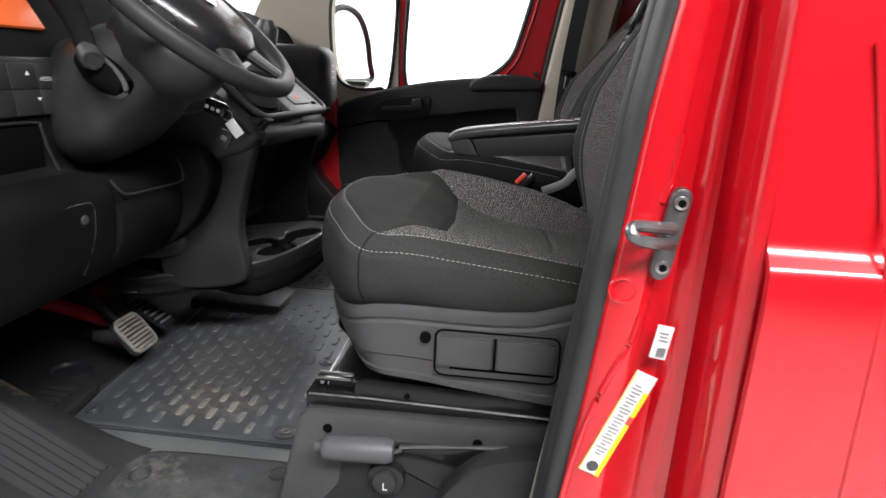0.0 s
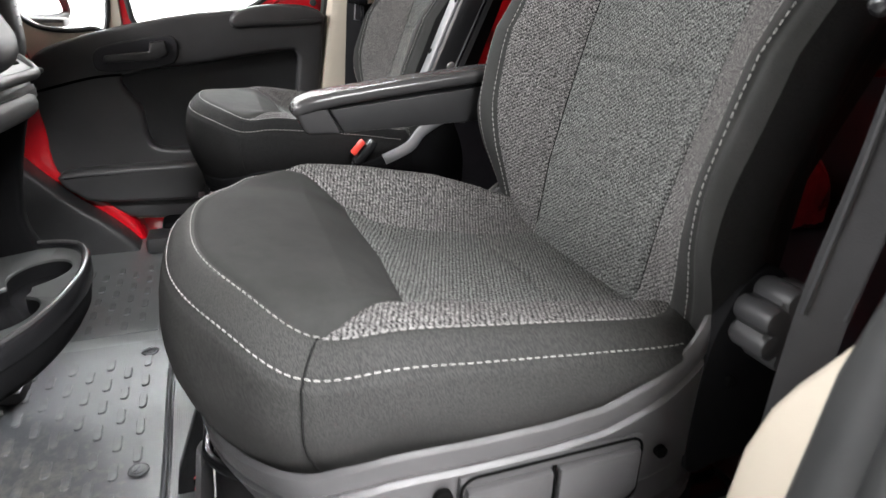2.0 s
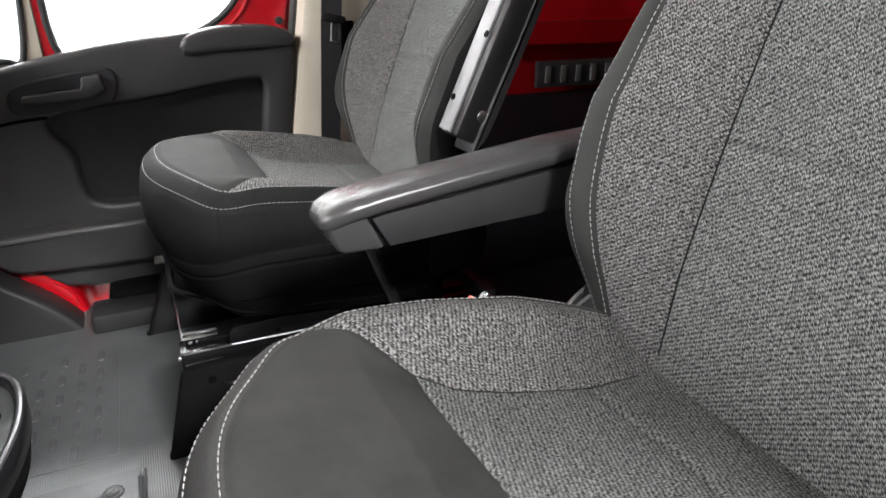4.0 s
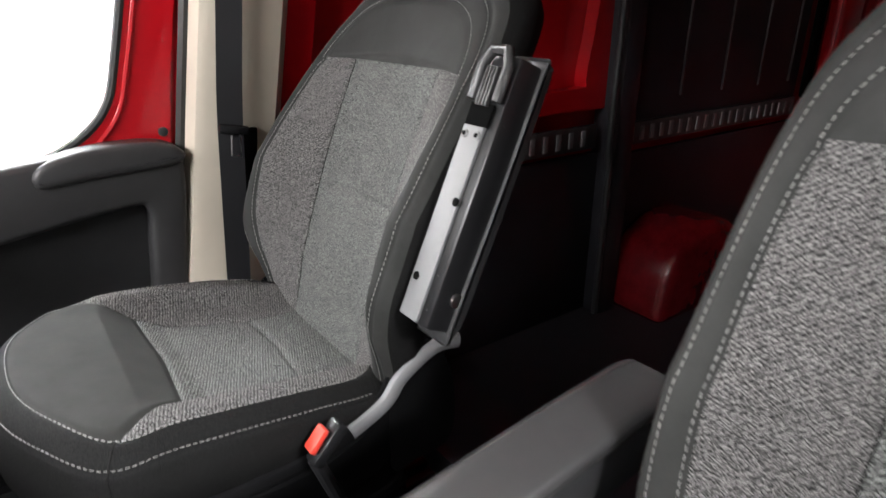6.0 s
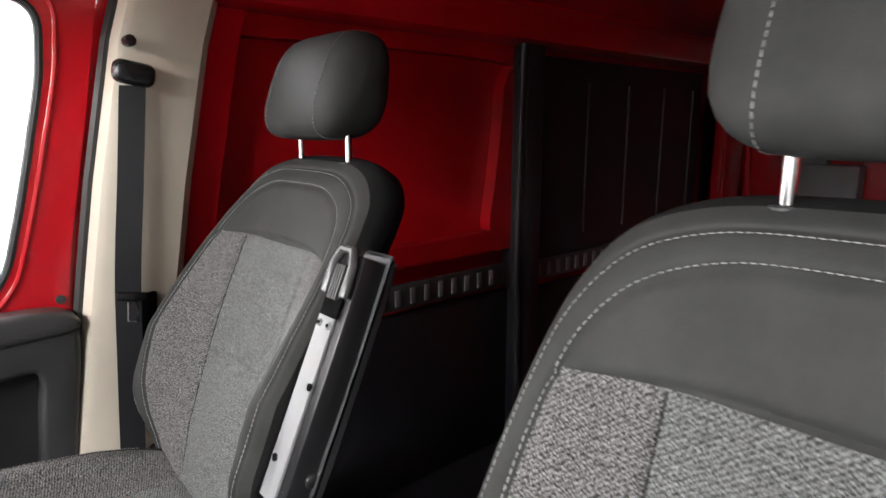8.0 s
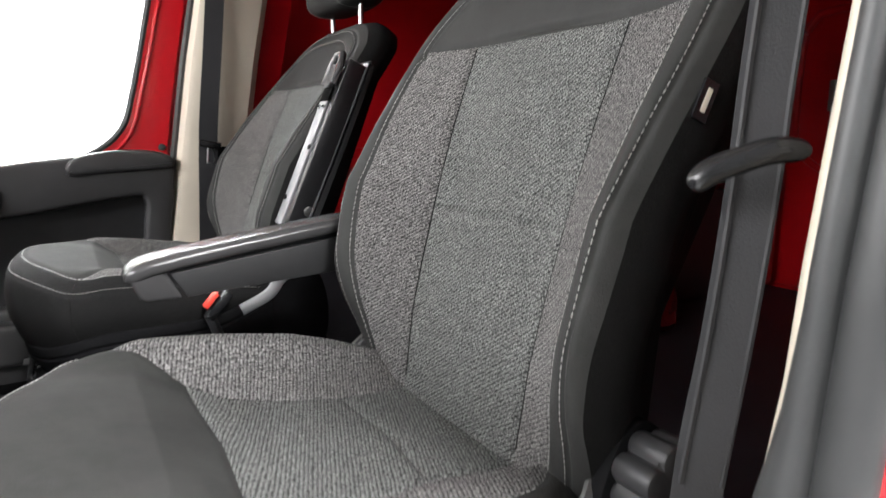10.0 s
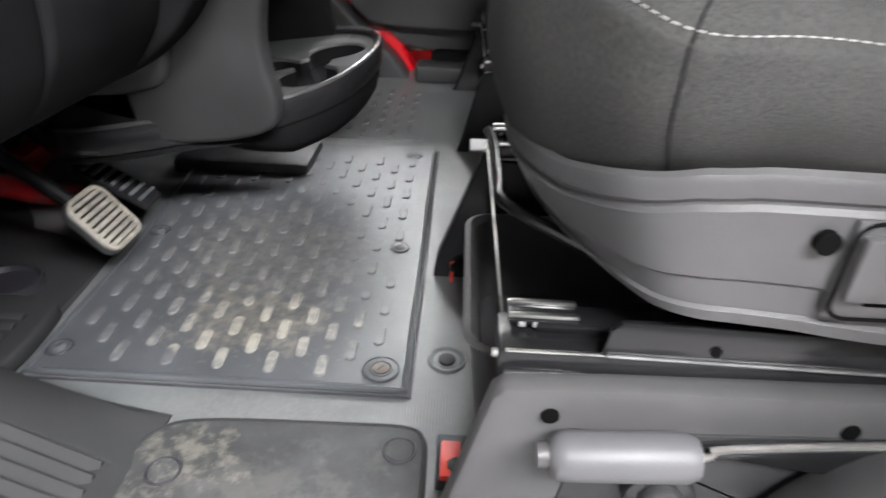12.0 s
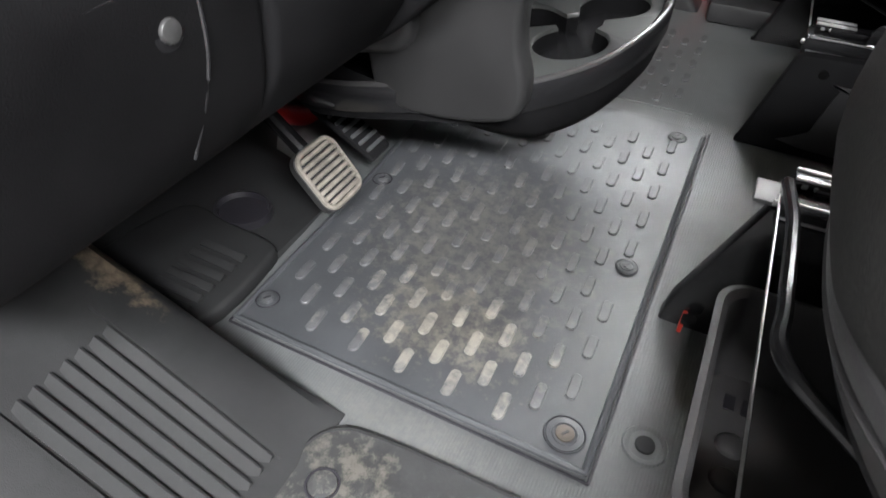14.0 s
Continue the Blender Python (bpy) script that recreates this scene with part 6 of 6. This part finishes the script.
part("cubby_edge", tube(smooth_line([(-0.697, 0.90, 0.640), (-0.697, 1.12, 0.636), (-0.697, 1.145, 0.625), (-0.697, 1.155, 0.59), (-0.690, 1.168, 0.545)], 5), 0.003, 6), M_DASH, dash, "edge of an open storage cubby")
# No hollow here: the cubby's shade is a thin black sheet.
part("cubby", boxes(((-0.6985, 1.02, 0.588), (0.003, 0.25, 0.085), 0.001)), M_HOLESHADE, dash, "flat black sheet painting the shade in a cubby")
part("panel_seam", tube(smooth_line([(-0.603, 0.88, 0.507), (-0.6015, 1.0, 0.508), (-0.600, 1.09, 0.510), (-0.599, 1.118, 0.504), (-0.599, 1.122, 0.48), (-0.603, 1.118, 0.44), (-0.618, 1.10, 0.38)], 5), 0.0016, 6), M_GLOSS, dash)
# steering column shroud
col = []
for cy, ry, rz, cx, cz in ((1.32, 0.075, 0.105, -0.78, 0.668), (1.29, 0.110, 0.118, -0.70, 0.670), (1.262, 0.135, 0.125, -0.63, 0.680), (1.25, 0.120, 0.115, -0.57, 0.697), (1.25, 0.10, 0.088, -0.51, 0.725), (1.25, 0.07, 0.055, -0.475, 0.755)):
    ring = []
    for j in range(24):
        a = 2 * math.pi * j / 24
        q = (abs(math.cos(a)) ** 3 + abs(math.sin(a)) ** 3) ** (-1 / 3)
        ring.append(Vector((cx + 0.25 * rz * q * math.sin(a), cy + ry * q * math.cos(a), cz + rz * q * math.sin(a))))
    col.append(ring)
part("column_shroud", loft(col), M_PLASTIC, dash, "black steering column shroud", 50)
# steering wheel
WC = Vector((-0.462, 1.25, 0.822))
wdn = Vector((0.155, 0, -0.125)).normalized()
wax = Vector((0, 1, 0)).cross(wdn).normalized()
wheel = thing("steering_wheel", WC, "black leather steering wheel with a plain hub", "steering wheel")
pts = [WC + 0.188 * (math.cos(a) * Vector((0, 1, 0)) + math.sin(a) * wdn) for a in [2 * math.pi * k / 64 for k in range(64)]]
part("rim", tube(pts, 0.0165, 14, closed=True, up=wax), M_CONS, wheel, "black leather rim", 60)
hub = []
for k, dz in ((0.2, -0.045), (0.8, -0.04), (1.0, -0.01), (0.97, 0.012), (0.8, 0.03), (0.3, 0.036)):
    ring = []
    for j in range(32):
        a = 2 * math.pi * j / 32
        q = (abs(math.cos(a)) ** 3 + abs(math.sin(a)) ** 3) ** (-1 / 3)
        ring.append(WC + 0.014 * wdn + (0.118 - 0.022 * math.sin(a)) * k * q * math.cos(a) * Vector((0, 1, 0)) + 0.094 * k * q * math.sin(a) * wdn + dz * (wax if wax.z > 0 else -wax))
    hub.append(ring)
part("hub", loft(hub), M_GLOSS, wheel, "black airbag hub", 50)
for a in (0.15, math.pi - 0.15, math.pi / 2 - 0.45, math.pi / 2 + 0.45):
    d = math.cos(a) * Vector((0, 1, 0)) + math.sin(a) * wdn
    part("spoke", tube([WC + 0.07 * d, WC + 0.13 * d, WC + 0.18 * d], [0.03, 0.022, 0.017], 10, flat=0.45, up=wax), M_DASH, wheel)
axis = wax if wax.z > 0 else -wax
part("column_collar", loft([[WC - d * axis + r * (math.cos(a) * Vector((0, 1, 0)) + 0.92 * math.sin(a) * wdn) for a in [2 * math.pi * j / 32 for j in range(32)]] for d, r in ((0.13, 0.085), (0.10, 0.108), (0.055, 0.112), (0.045, 0.104))]), M_DASH, wheel, "glossy black collar behind the wheel", 50)
# stalk
stalk = thing("column_stalk", (-0.55, 1.1, 0.74), "black control stalk with a round push button", "stalk")
part("arm", tube(smooth_line([(-0.640, 1.155, 0.850), (-0.600, 1.125, 0.820), (-0.570, 1.102, 0.782), (-0.552, 1.090, 0.752)], 4), [0.026, 0.026, 0.026, 0.025, 0.024, 0.022, 0.020, 0.019, 0.018, 0.018, 0.017, 0.017, 0.016], 14, flat=0.55, up=(0, 1, 0)), M_KNEE, stalk)
part("knob", tube([(-0.556, 1.094, 0.754), (-0.540, 1.080, 0.742), (-0.537, 1.0775, 0.740)], [0.0165, 0.0175, 0.0155], 20), M_PLASTIC, stalk)
part("button", tube([(-0.538, 1.0785, 0.741), (-0.533, 1.074, 0.738)], 0.0115, 20), M_GLOSS, stalk, "round push button")
# centre console
part("console_body", prism([(p.x, p.y) for p in smooth_line([(-0.95, 0.82, 0), (-0.66, 0.75, 0), (-0.54, 0.675, 0), (-0.462, 0.617, 0), (-0.445, 0.595, 0), (-0.47, 0.56, 0), (-0.56, 0.52, 0), (-0.63, 0.42, 0), (-0.66, 0.30, 0), (-0.95, 0.28, 0)], 4)], "y", 1.46, 1.95, 0.02, 3), M_DASH, dash, "black centre console")
cheek = [(p.x, p.y) for p in smooth_line([(-0.44, 0.63, 0), (-0.45, 0.60, 0), (-0.485, 0.49, 0), (-0.507, 0.39, 0), (-0.506, 0.335, 0), (-0.495, 0.29, 0), (-0.51, 0.245, 0), (-0.60, 0.222, 0), (-0.69, 0.225, 0), (-0.715, 0.29, 0), (-0.72, 0.45, 0), (-0.68, 0.60, 0)], 4, closed=True)]
part("console_cheek", prism(cheek, "y", 1.474, 1.515, 0.010, 3), M_CONS, dash, "black console side")
# Same console side as the near one, its colour darkened for shade.
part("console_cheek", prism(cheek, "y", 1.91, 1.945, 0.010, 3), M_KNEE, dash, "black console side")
# cup holder pod on the console foot
pod = thing("cup_holder", (-0.5, 1.7, 0.15), "black oval cup holder tray on the console foot", "cup holder")
plan = smooth_line([(-0.86, 1.50, 0), (-0.62, 1.485, 0), (-0.52, 1.51, 0), (-0.44, 1.585, 0), (-0.398, 1.70, 0), (-0.392, 1.80, 0), (-0.42, 1.88, 0), (-0.50, 1.925, 0), (-0.62, 1.935, 0), (-0.86, 1.93, 0)], 6, closed=True)


def pod_ring(k, z, slope=1.0):
    ring = []
    for p in plan:
        x, y = -0.60 + k * (p.x + 0.60), 1.71 + k * (p.y - 1.71)
        ring.append(Vector((x, y, z + slope * (0.14 * (x + 0.5) + 0.06 * (y - 1.7)) + (0.40 * max(0.0, -0.50 - x) if z < 0.23 else 0.0))))
    return ring


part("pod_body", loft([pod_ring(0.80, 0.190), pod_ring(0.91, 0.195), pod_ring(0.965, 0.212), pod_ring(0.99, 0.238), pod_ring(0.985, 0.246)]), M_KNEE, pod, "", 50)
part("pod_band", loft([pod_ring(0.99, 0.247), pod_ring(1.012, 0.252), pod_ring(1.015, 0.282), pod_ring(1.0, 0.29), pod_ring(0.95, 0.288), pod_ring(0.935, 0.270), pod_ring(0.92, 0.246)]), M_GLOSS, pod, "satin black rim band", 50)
# Paler tube than the band: the rim's window highlight is put into its colour.
part("pod_lip", tube(pod_ring(0.985, 0.2895), 0.0045, 8, closed=True), M_ARM, pod, "satin rim edge, lighter for its highlight")
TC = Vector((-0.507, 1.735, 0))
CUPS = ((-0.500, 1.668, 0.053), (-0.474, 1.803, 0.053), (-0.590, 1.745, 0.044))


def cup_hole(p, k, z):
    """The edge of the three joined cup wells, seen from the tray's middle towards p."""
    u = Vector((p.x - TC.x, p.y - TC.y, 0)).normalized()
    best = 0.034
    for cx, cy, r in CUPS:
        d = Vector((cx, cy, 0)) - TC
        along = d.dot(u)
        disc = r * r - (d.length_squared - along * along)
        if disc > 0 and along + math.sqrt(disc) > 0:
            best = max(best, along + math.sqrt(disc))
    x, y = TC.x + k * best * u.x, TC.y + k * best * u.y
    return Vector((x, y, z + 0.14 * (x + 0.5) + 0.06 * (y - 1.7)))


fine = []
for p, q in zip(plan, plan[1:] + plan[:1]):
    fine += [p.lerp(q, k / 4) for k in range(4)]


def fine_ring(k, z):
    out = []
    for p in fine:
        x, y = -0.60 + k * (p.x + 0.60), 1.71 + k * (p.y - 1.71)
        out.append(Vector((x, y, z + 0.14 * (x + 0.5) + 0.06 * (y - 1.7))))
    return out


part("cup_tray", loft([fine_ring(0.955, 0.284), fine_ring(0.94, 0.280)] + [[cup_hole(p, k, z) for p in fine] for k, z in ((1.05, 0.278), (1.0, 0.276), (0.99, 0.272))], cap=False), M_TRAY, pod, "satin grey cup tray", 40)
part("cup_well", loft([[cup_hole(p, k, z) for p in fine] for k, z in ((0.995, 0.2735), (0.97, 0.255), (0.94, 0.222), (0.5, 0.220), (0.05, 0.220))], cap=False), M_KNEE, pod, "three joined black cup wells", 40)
CT = Matrix(((0.079, -0.78, 0.62, -0.452), (0.997, 0.06, 0.0, 1.485), (0.0, 0.62, 0.78, 0.621), (0, 0, 0, 1)))


def console_part(name, bm, mat, label="", smooth=35.0):
    """A piece on the sloping console top: x across the van, y up the slope, z out of it."""
    bmesh.ops.transform(bm, matrix=CT, verts=bm.verts)
    return part(name, bm, mat, dash, label, smooth)


console_part("tray_frame", tube(rrect(0.012, 0.385, 0.004, 0.150, 0.03, 0.006), 0.009, 10, closed=True), M_CONS, "rounded frame round the gear lever tray", 60)
console_part("switch_panel", boxes(((0.27, 0.062, 0.004), (0.20, 0.105, 0.012), 0.005)), M_DOORP, "satin grey switch panel")
console_part("switch_plate", loft([rrect(0.215, 0.315, 0.030, 0.072, 0.008, 0.010), rrect(0.215, 0.315, 0.030, 0.072, 0.008, 0.0125), rrect(0.218, 0.312, 0.033, 0.069, 0.007, 0.014)]), M_TRIM, "grey push switch")
console_part("switch_icon", boxes(((0.262, 0.052, 0.0145), (0.016, 0.008, 0.001), 0.0, (0, 0, 30)), ((0.272, 0.052, 0.0145), (0.010, 0.004, 0.001), 0.0, (0, 0, -30))), M_BUCKLE, "red warning mark", 0)
console_part("tray_slot", boxes(((0.335, 0.030, 0.011), (0.022, 0.010, 0.004), 0.002)), M_HOLESHADE)
console_part("gear_well", loft([rrect(0.030, 0.155, 0.018, 0.13, 0.03, 0.004), rrect(0.030, 0.155, 0.018, 0.13, 0.03, 0.007), rrect(0.040, 0.145, 0.028, 0.12, 0.025, 0.0075)]), M_KNEE, "black gear lever surround")
part("shelf_lip", tube(smooth_line([(-0.455, 1.50, 0.588), (-0.445, 1.60, 0.585), (-0.44, 1.75, 0.58), (-0.452, 1.90, 0.572), (-0.47, 1.95, 0.565)], 5), 0.012, 10, flat=1.6), M_CONS, dash)
gear = thing("gear_lever", (-0.56, 1.62, 0.64), "black gear lever with a leather gaiter", "gear lever")
rings = []
for k in range(9):
    t = k / 8
    r = 0.055 * (1 - t) + 0.013 * t + 0.004 * math.sin(t * 22)
    rings.append([Vector((-0.505 + 0.03 * t + r * math.cos(a), 1.58 + r * math.sin(a), 0.66 + 0.11 * t + 0.25 * (1 - t) * -r * math.cos(a))) for a in [2 * math.pi * j / 20 for j in range(20)]])
part("gaiter", loft(rings), M_LEATHER, gear)
part("knob", tube([(-0.475, 1.58, 0.765), (-0.47, 1.58, 0.79), (-0.467, 1.58, 0.82), (-0.466, 1.58, 0.84)], [0.015, 0.024, 0.026, 0.015], 16), M_DASH, gear)
# far end of the dashboard with its air vent
part("vent_pod", boxes(((-0.68, 2.36, 0.70), (0.26, 0.30, 0.22), 0.05, (0, 0, 12), 4)), M_DASH, dash, "rounded black vent housing")
part("vent_frame", boxes(((-0.552, 2.33, 0.715), (0.012, 0.12, 0.10), 0.006, (0, 0, 12))), M_PLASTIC, dash)
for k in range(4):
    part("vent_slat", boxes(((-0.546, 2.33, 0.685 + 0.02 * k), (0.012, 0.10, 0.004), 0.001, (0, 0, 12))), M_GREY, dash)
# instrument binnacle and side switches
binn = thing("instrument_cluster", (-0.86, 1.25, 0.8), "dark instrument cluster with an orange lit display", "instruments")
part("hood", boxes(((-0.88, 1.25, 0.93), (0.26, 0.40, 0.04), 0.018, (0, -8, 0))), M_DASH, binn)
part("face", boxes(((-0.86, 1.25, 0.84), (0.02, 0.36, 0.16), 0.006, (0, -20, 0))), M_GLOSS, binn)
M_ORANGE = material("orange_display", (0.5, 0.09, 0.02), 0.4)
_o = M_ORANGE.node_tree.nodes["Principled BSDF"]
_o.inputs["Emission Color"].default_value, _o.inputs["Emission Strength"].default_value = (0.9, 0.14, 0.03, 1), 0.35
part("display", boxes(((-0.752, 1.18, 0.812), (0.008, 0.11, 0.056), 0.002, (0, -32, 0))), M_ORANGE, binn, "orange lit display")
for dy in (-0.10, 0.10):
    pts = [(-0.843 + 0.34 * 0.03 * math.sin(a), 1.25 + dy + 0.035 * math.cos(a), 0.825 + 0.033 * math.sin(a)) for a in [2 * math.pi * k / 28 for k in range(28)]]
    part("gauge_ring", tube(pts, 0.0022, 6, closed=True), M_GREY, binn)
sw = thing("switch_bank", (-0.70, 1.02, 0.7), "black switch bank beside the steering column", "switches")
part("bank", boxes(((-0.712, 1.07, 0.692), (0.03, 0.32, 0.098), 0.008, (0, -6, 0))), M_DASH, sw)
for k in range(5):
    for r in range(2):
        part("key", boxes(((-0.6955 - 0.0042 * r, 0.950 + 0.058 * k, 0.668 + 0.043 * r), (0.006, 0.056, 0.041), 0.002, (0, -6, 0))), M_DASH, sw)
part("key_mark", prism([(1.128, 0.7125), (1.138, 0.7125), (1.133, 0.7185)], "x", -0.6975, -0.6965), M_WHITE, sw, "white arrow mark", 0)
part("key_mark", prism([(1.143, 0.6765), (1.153, 0.6765), (1.148, 0.6705)], "x", -0.6935, -0.6925), M_WHITE, sw, "white arrow mark", 0)
word = bpy.data.curves.new("word", "FONT")
word.body, word.size, word.align_x, word.align_y = "MODE", 0.0095, "CENTER", "CENTER"
writing = bpy.data.objects.new("word", word)
bm = bmesh.new()
bm.from_mesh(bpy.data.meshes.new_from_object(writing))
bpy.data.objects.remove(writing)
bmesh.ops.transform(bm, matrix=Matrix(((0, 0, 1, -0.6955), (1, 0, 0, 1.172), (0, 1, 0, 0.706), (0, 0, 0, 1))), verts=bm.verts)
part("key_word", bm, M_WHITE, sw, "white lettering on a key", 0)
scr = thing("panel_screw", (-0.61, 1.06, 0.47), "recessed screw in the knee panel", "screw")
bm = bmesh.new()
cylinder(bm, (-0.604, 1.095, 0.482), 0.014, 0.008, "x", 20, bevel=0.002)
part("dish", bm, M_GLOSS, scr)
bm = bmesh.new()
cylinder(bm, (-0.599, 1.095, 0.482), 0.008, 0.006, "x", 16, bevel=0.002)
part("head", bm, M_SATIN, scr)
# hub badge, key barrel, stalk recess
bm = bmesh.new()
up = wax if wax.z > 0 else -wax
g = bmesh.ops.create_cone(bm, cap_ends=True, segments=24, radius1=0.022, radius2=0.020, depth=0.004)
bmesh.ops.transform(bm, matrix=Matrix.Translation(WC + up * 0.037) @ up.to_track_quat("Z", "Y").to_matrix().to_4x4(), verts=g["verts"])
part("hub_badge", bm, M_CHROME, wheel, "plain chrome badge")
part("ignition_lock", tube([(-0.545, 1.31, 0.668), (-0.535, 1.355, 0.668), (-0.530, 1.372, 0.667)], [0.026, 0.024, 0.019], 20), M_DASH, dash, "black ignition lock barrel")
part("stalk_slot", tube([(-0.585, 1.122, 0.745), (-0.560, 1.1165, 0.728), (-0.535, 1.113, 0.712), (-0.512, 1.113, 0.697)], [0.017, 0.026, 0.026, 0.018], 18, flat=1.0), M_HOLESHADE, dash, "black piece painting the shade of the oval stalk opening")
pts = []
for k in range(36):
    a = 2 * math.pi * k / 36
    u, v = 0.052 * math.cos(a), 0.026 * math.sin(a)
    pts.append((-0.548 + 0.82 * u + 0.35 * v, 1.108 - 0.12 * u - 0.05 * v, 0.722 - 0.56 * u + 0.80 * v))
part("stalk_rim", tube(pts, 0.0045, 8, closed=True), M_DOORP, dash)
# key and tag
key = thing("ignition_key", (-0.475, 1.39, 0.6), "car key with a white paper tag and black remote", "key")
part("fob", boxes(((-0.507, 1.378, 0.660), (0.072, 0.022, 0.030), 0.008, (0, 20, 0), 3)), M_GLOSS, key, "black key head with white marks")
for k in range(3):
    part("icon", boxes(((-0.510 + 0.0115 * k, 1.3662, 0.659 - 0.0042 * k), (0.0075, 0.001, 0.007), 0.001, (0, 20, 0))), M_WHITE, key, "", 0)
part("key_ring", tube([(-0.472 + 0.010 * math.cos(a), 1.375, 0.642 + 0.010 * math.sin(a)) for a in [2 * math.pi * k / 24 for k in range(24)]], 0.0012, 6, closed=True, up=(0, 1, 0)), M_STEEL, key, "steel key ring")
part("tag", boxes(((-0.457, 1.372, 0.617), (0.021, 0.003, 0.036), 0.003, (0, -35, 8))), M_WHITE, key, "white paper tag")
part("remote", boxes(((-0.485, 1.384, 0.594), (0.030, 0.012, 0.036), 0.005, (0, 28, 0))), M_PLASTIC, key, "black remote")
part("remote_button", boxes(((-0.484, 1.3772, 0.595), (0.012, 0.002, 0.010), 0.002, (0, 28, 0))), M_GREY, key)
# brake pedal
ped = thing("brake_pedal", (-0.79, 1.42, 0.1), "worn ribbed brake pedal", "pedal")
m = pose(-0.765, 1.425, 0.112, 0, 50, 0)
bm = loft([rrect(-0.046, 0.046, -0.042, 0.042, 0.018, -0.010), rrect(-0.049, 0.049, -0.045, 0.045, 0.021, -0.006), rrect(-0.049, 0.049, -0.045, 0.045, 0.021, 0.004), rrect(-0.046, 0.046, -0.042, 0.042, 0.018, 0.007)])
bmesh.ops.transform(bm, matrix=m, verts=bm.verts)
part("pad", bm, M_PLASTIC, ped)
bm = tube(rrect(-0.0445, 0.0445, -0.0405, 0.0405, 0.017, 0.0075), 0.0042, 8, closed=True)
bmesh.ops.transform(bm, matrix=m, verts=bm.verts)
part("pad_rim", bm, M_PADMETAL, ped, "worn bare rim")
for k in range(8):
    u = -0.0355 + 0.01015 * k
    bm = boxes(((u, 0, 0.0085), (0.0068, 0.080 - (0.012 if k in (0, 7) else 0.0), 0.006), 0.002))
    bmesh.ops.transform(bm, matrix=m, verts=bm.verts)
    part("rib", bm, M_PADMETAL, ped, "worn rubber rib")
part("arm", tube([(-0.775, 1.43, 0.11), (-0.90, 1.44, 0.20), (-1.0, 1.45, 0.35)], 0.012), M_METALB, ped)

acc = thing("accelerator_pedal", (-0.86, 1.59, 0.1), "black accelerator pedal with a ribbed rubber face", "pedal")
m = pose(-0.800, 1.542, 0.118, 0, 30, 0)
bm = boxes(((0, 0, 0), (0.13, 0.055, 0.014), 0.006))
bmesh.ops.transform(bm, matrix=m, verts=bm.verts)
part("pad", bm, M_GLOSS, acc)
for k in range(7):
    bm = boxes(((-0.048 + 0.016 * k, 0, 0.0085), (0.006, 0.048, 0.005), 0.0015))
    bmesh.ops.transform(bm, matrix=m, verts=bm.verts)
    part("rib", bm, M_STUD, acc)
part("arm", tube([(-0.845, 1.545, 0.135), (-0.95, 1.56, 0.22), (-1.1, 1.58, 0.36)], 0.014), M_METALB, acc)
pan = thing("floor_pan", (-1.05, 1.6, 0.0), "bare red painted body metal behind the pedals", "body panel")
part("pan_edge", tube(smooth_line([(-1.04, 1.40, 0.20), (-1.0, 1.53, 0.11), (-0.985, 1.61, 0.055), (-0.975, 1.70, 0.012)], 6), 0.020, 12), M_REDIN, pan, "rounded red painted edge")
part("pan_sheet", boxes(((-1.10, 1.75, 0.05), (0.04, 0.14, 0.10), 0.015, (0, 20, 8))), M_REDIN, pan)
foot = solid("console_foot", boxes(((-0.68, 1.845, 0.045), (0.28, 0.15, 0.045), 0.012)), M_DASH, "black plastic foot below the centre console", "console")

# firewall and footwell closing
solid("firewall", boxes(((-1.32, 1.69, 0.3), (0.04, 2.0, 1.3))), M_BLACK, "dark firewall behind the pedals", kind="structure", smooth=0)
solid("headliner", boxes(((-0.10, 1.69, 1.56), (1.3, 1.95, 0.05))), M_BEIGE, "pale cab roof lining", kind="structure", smooth=0)
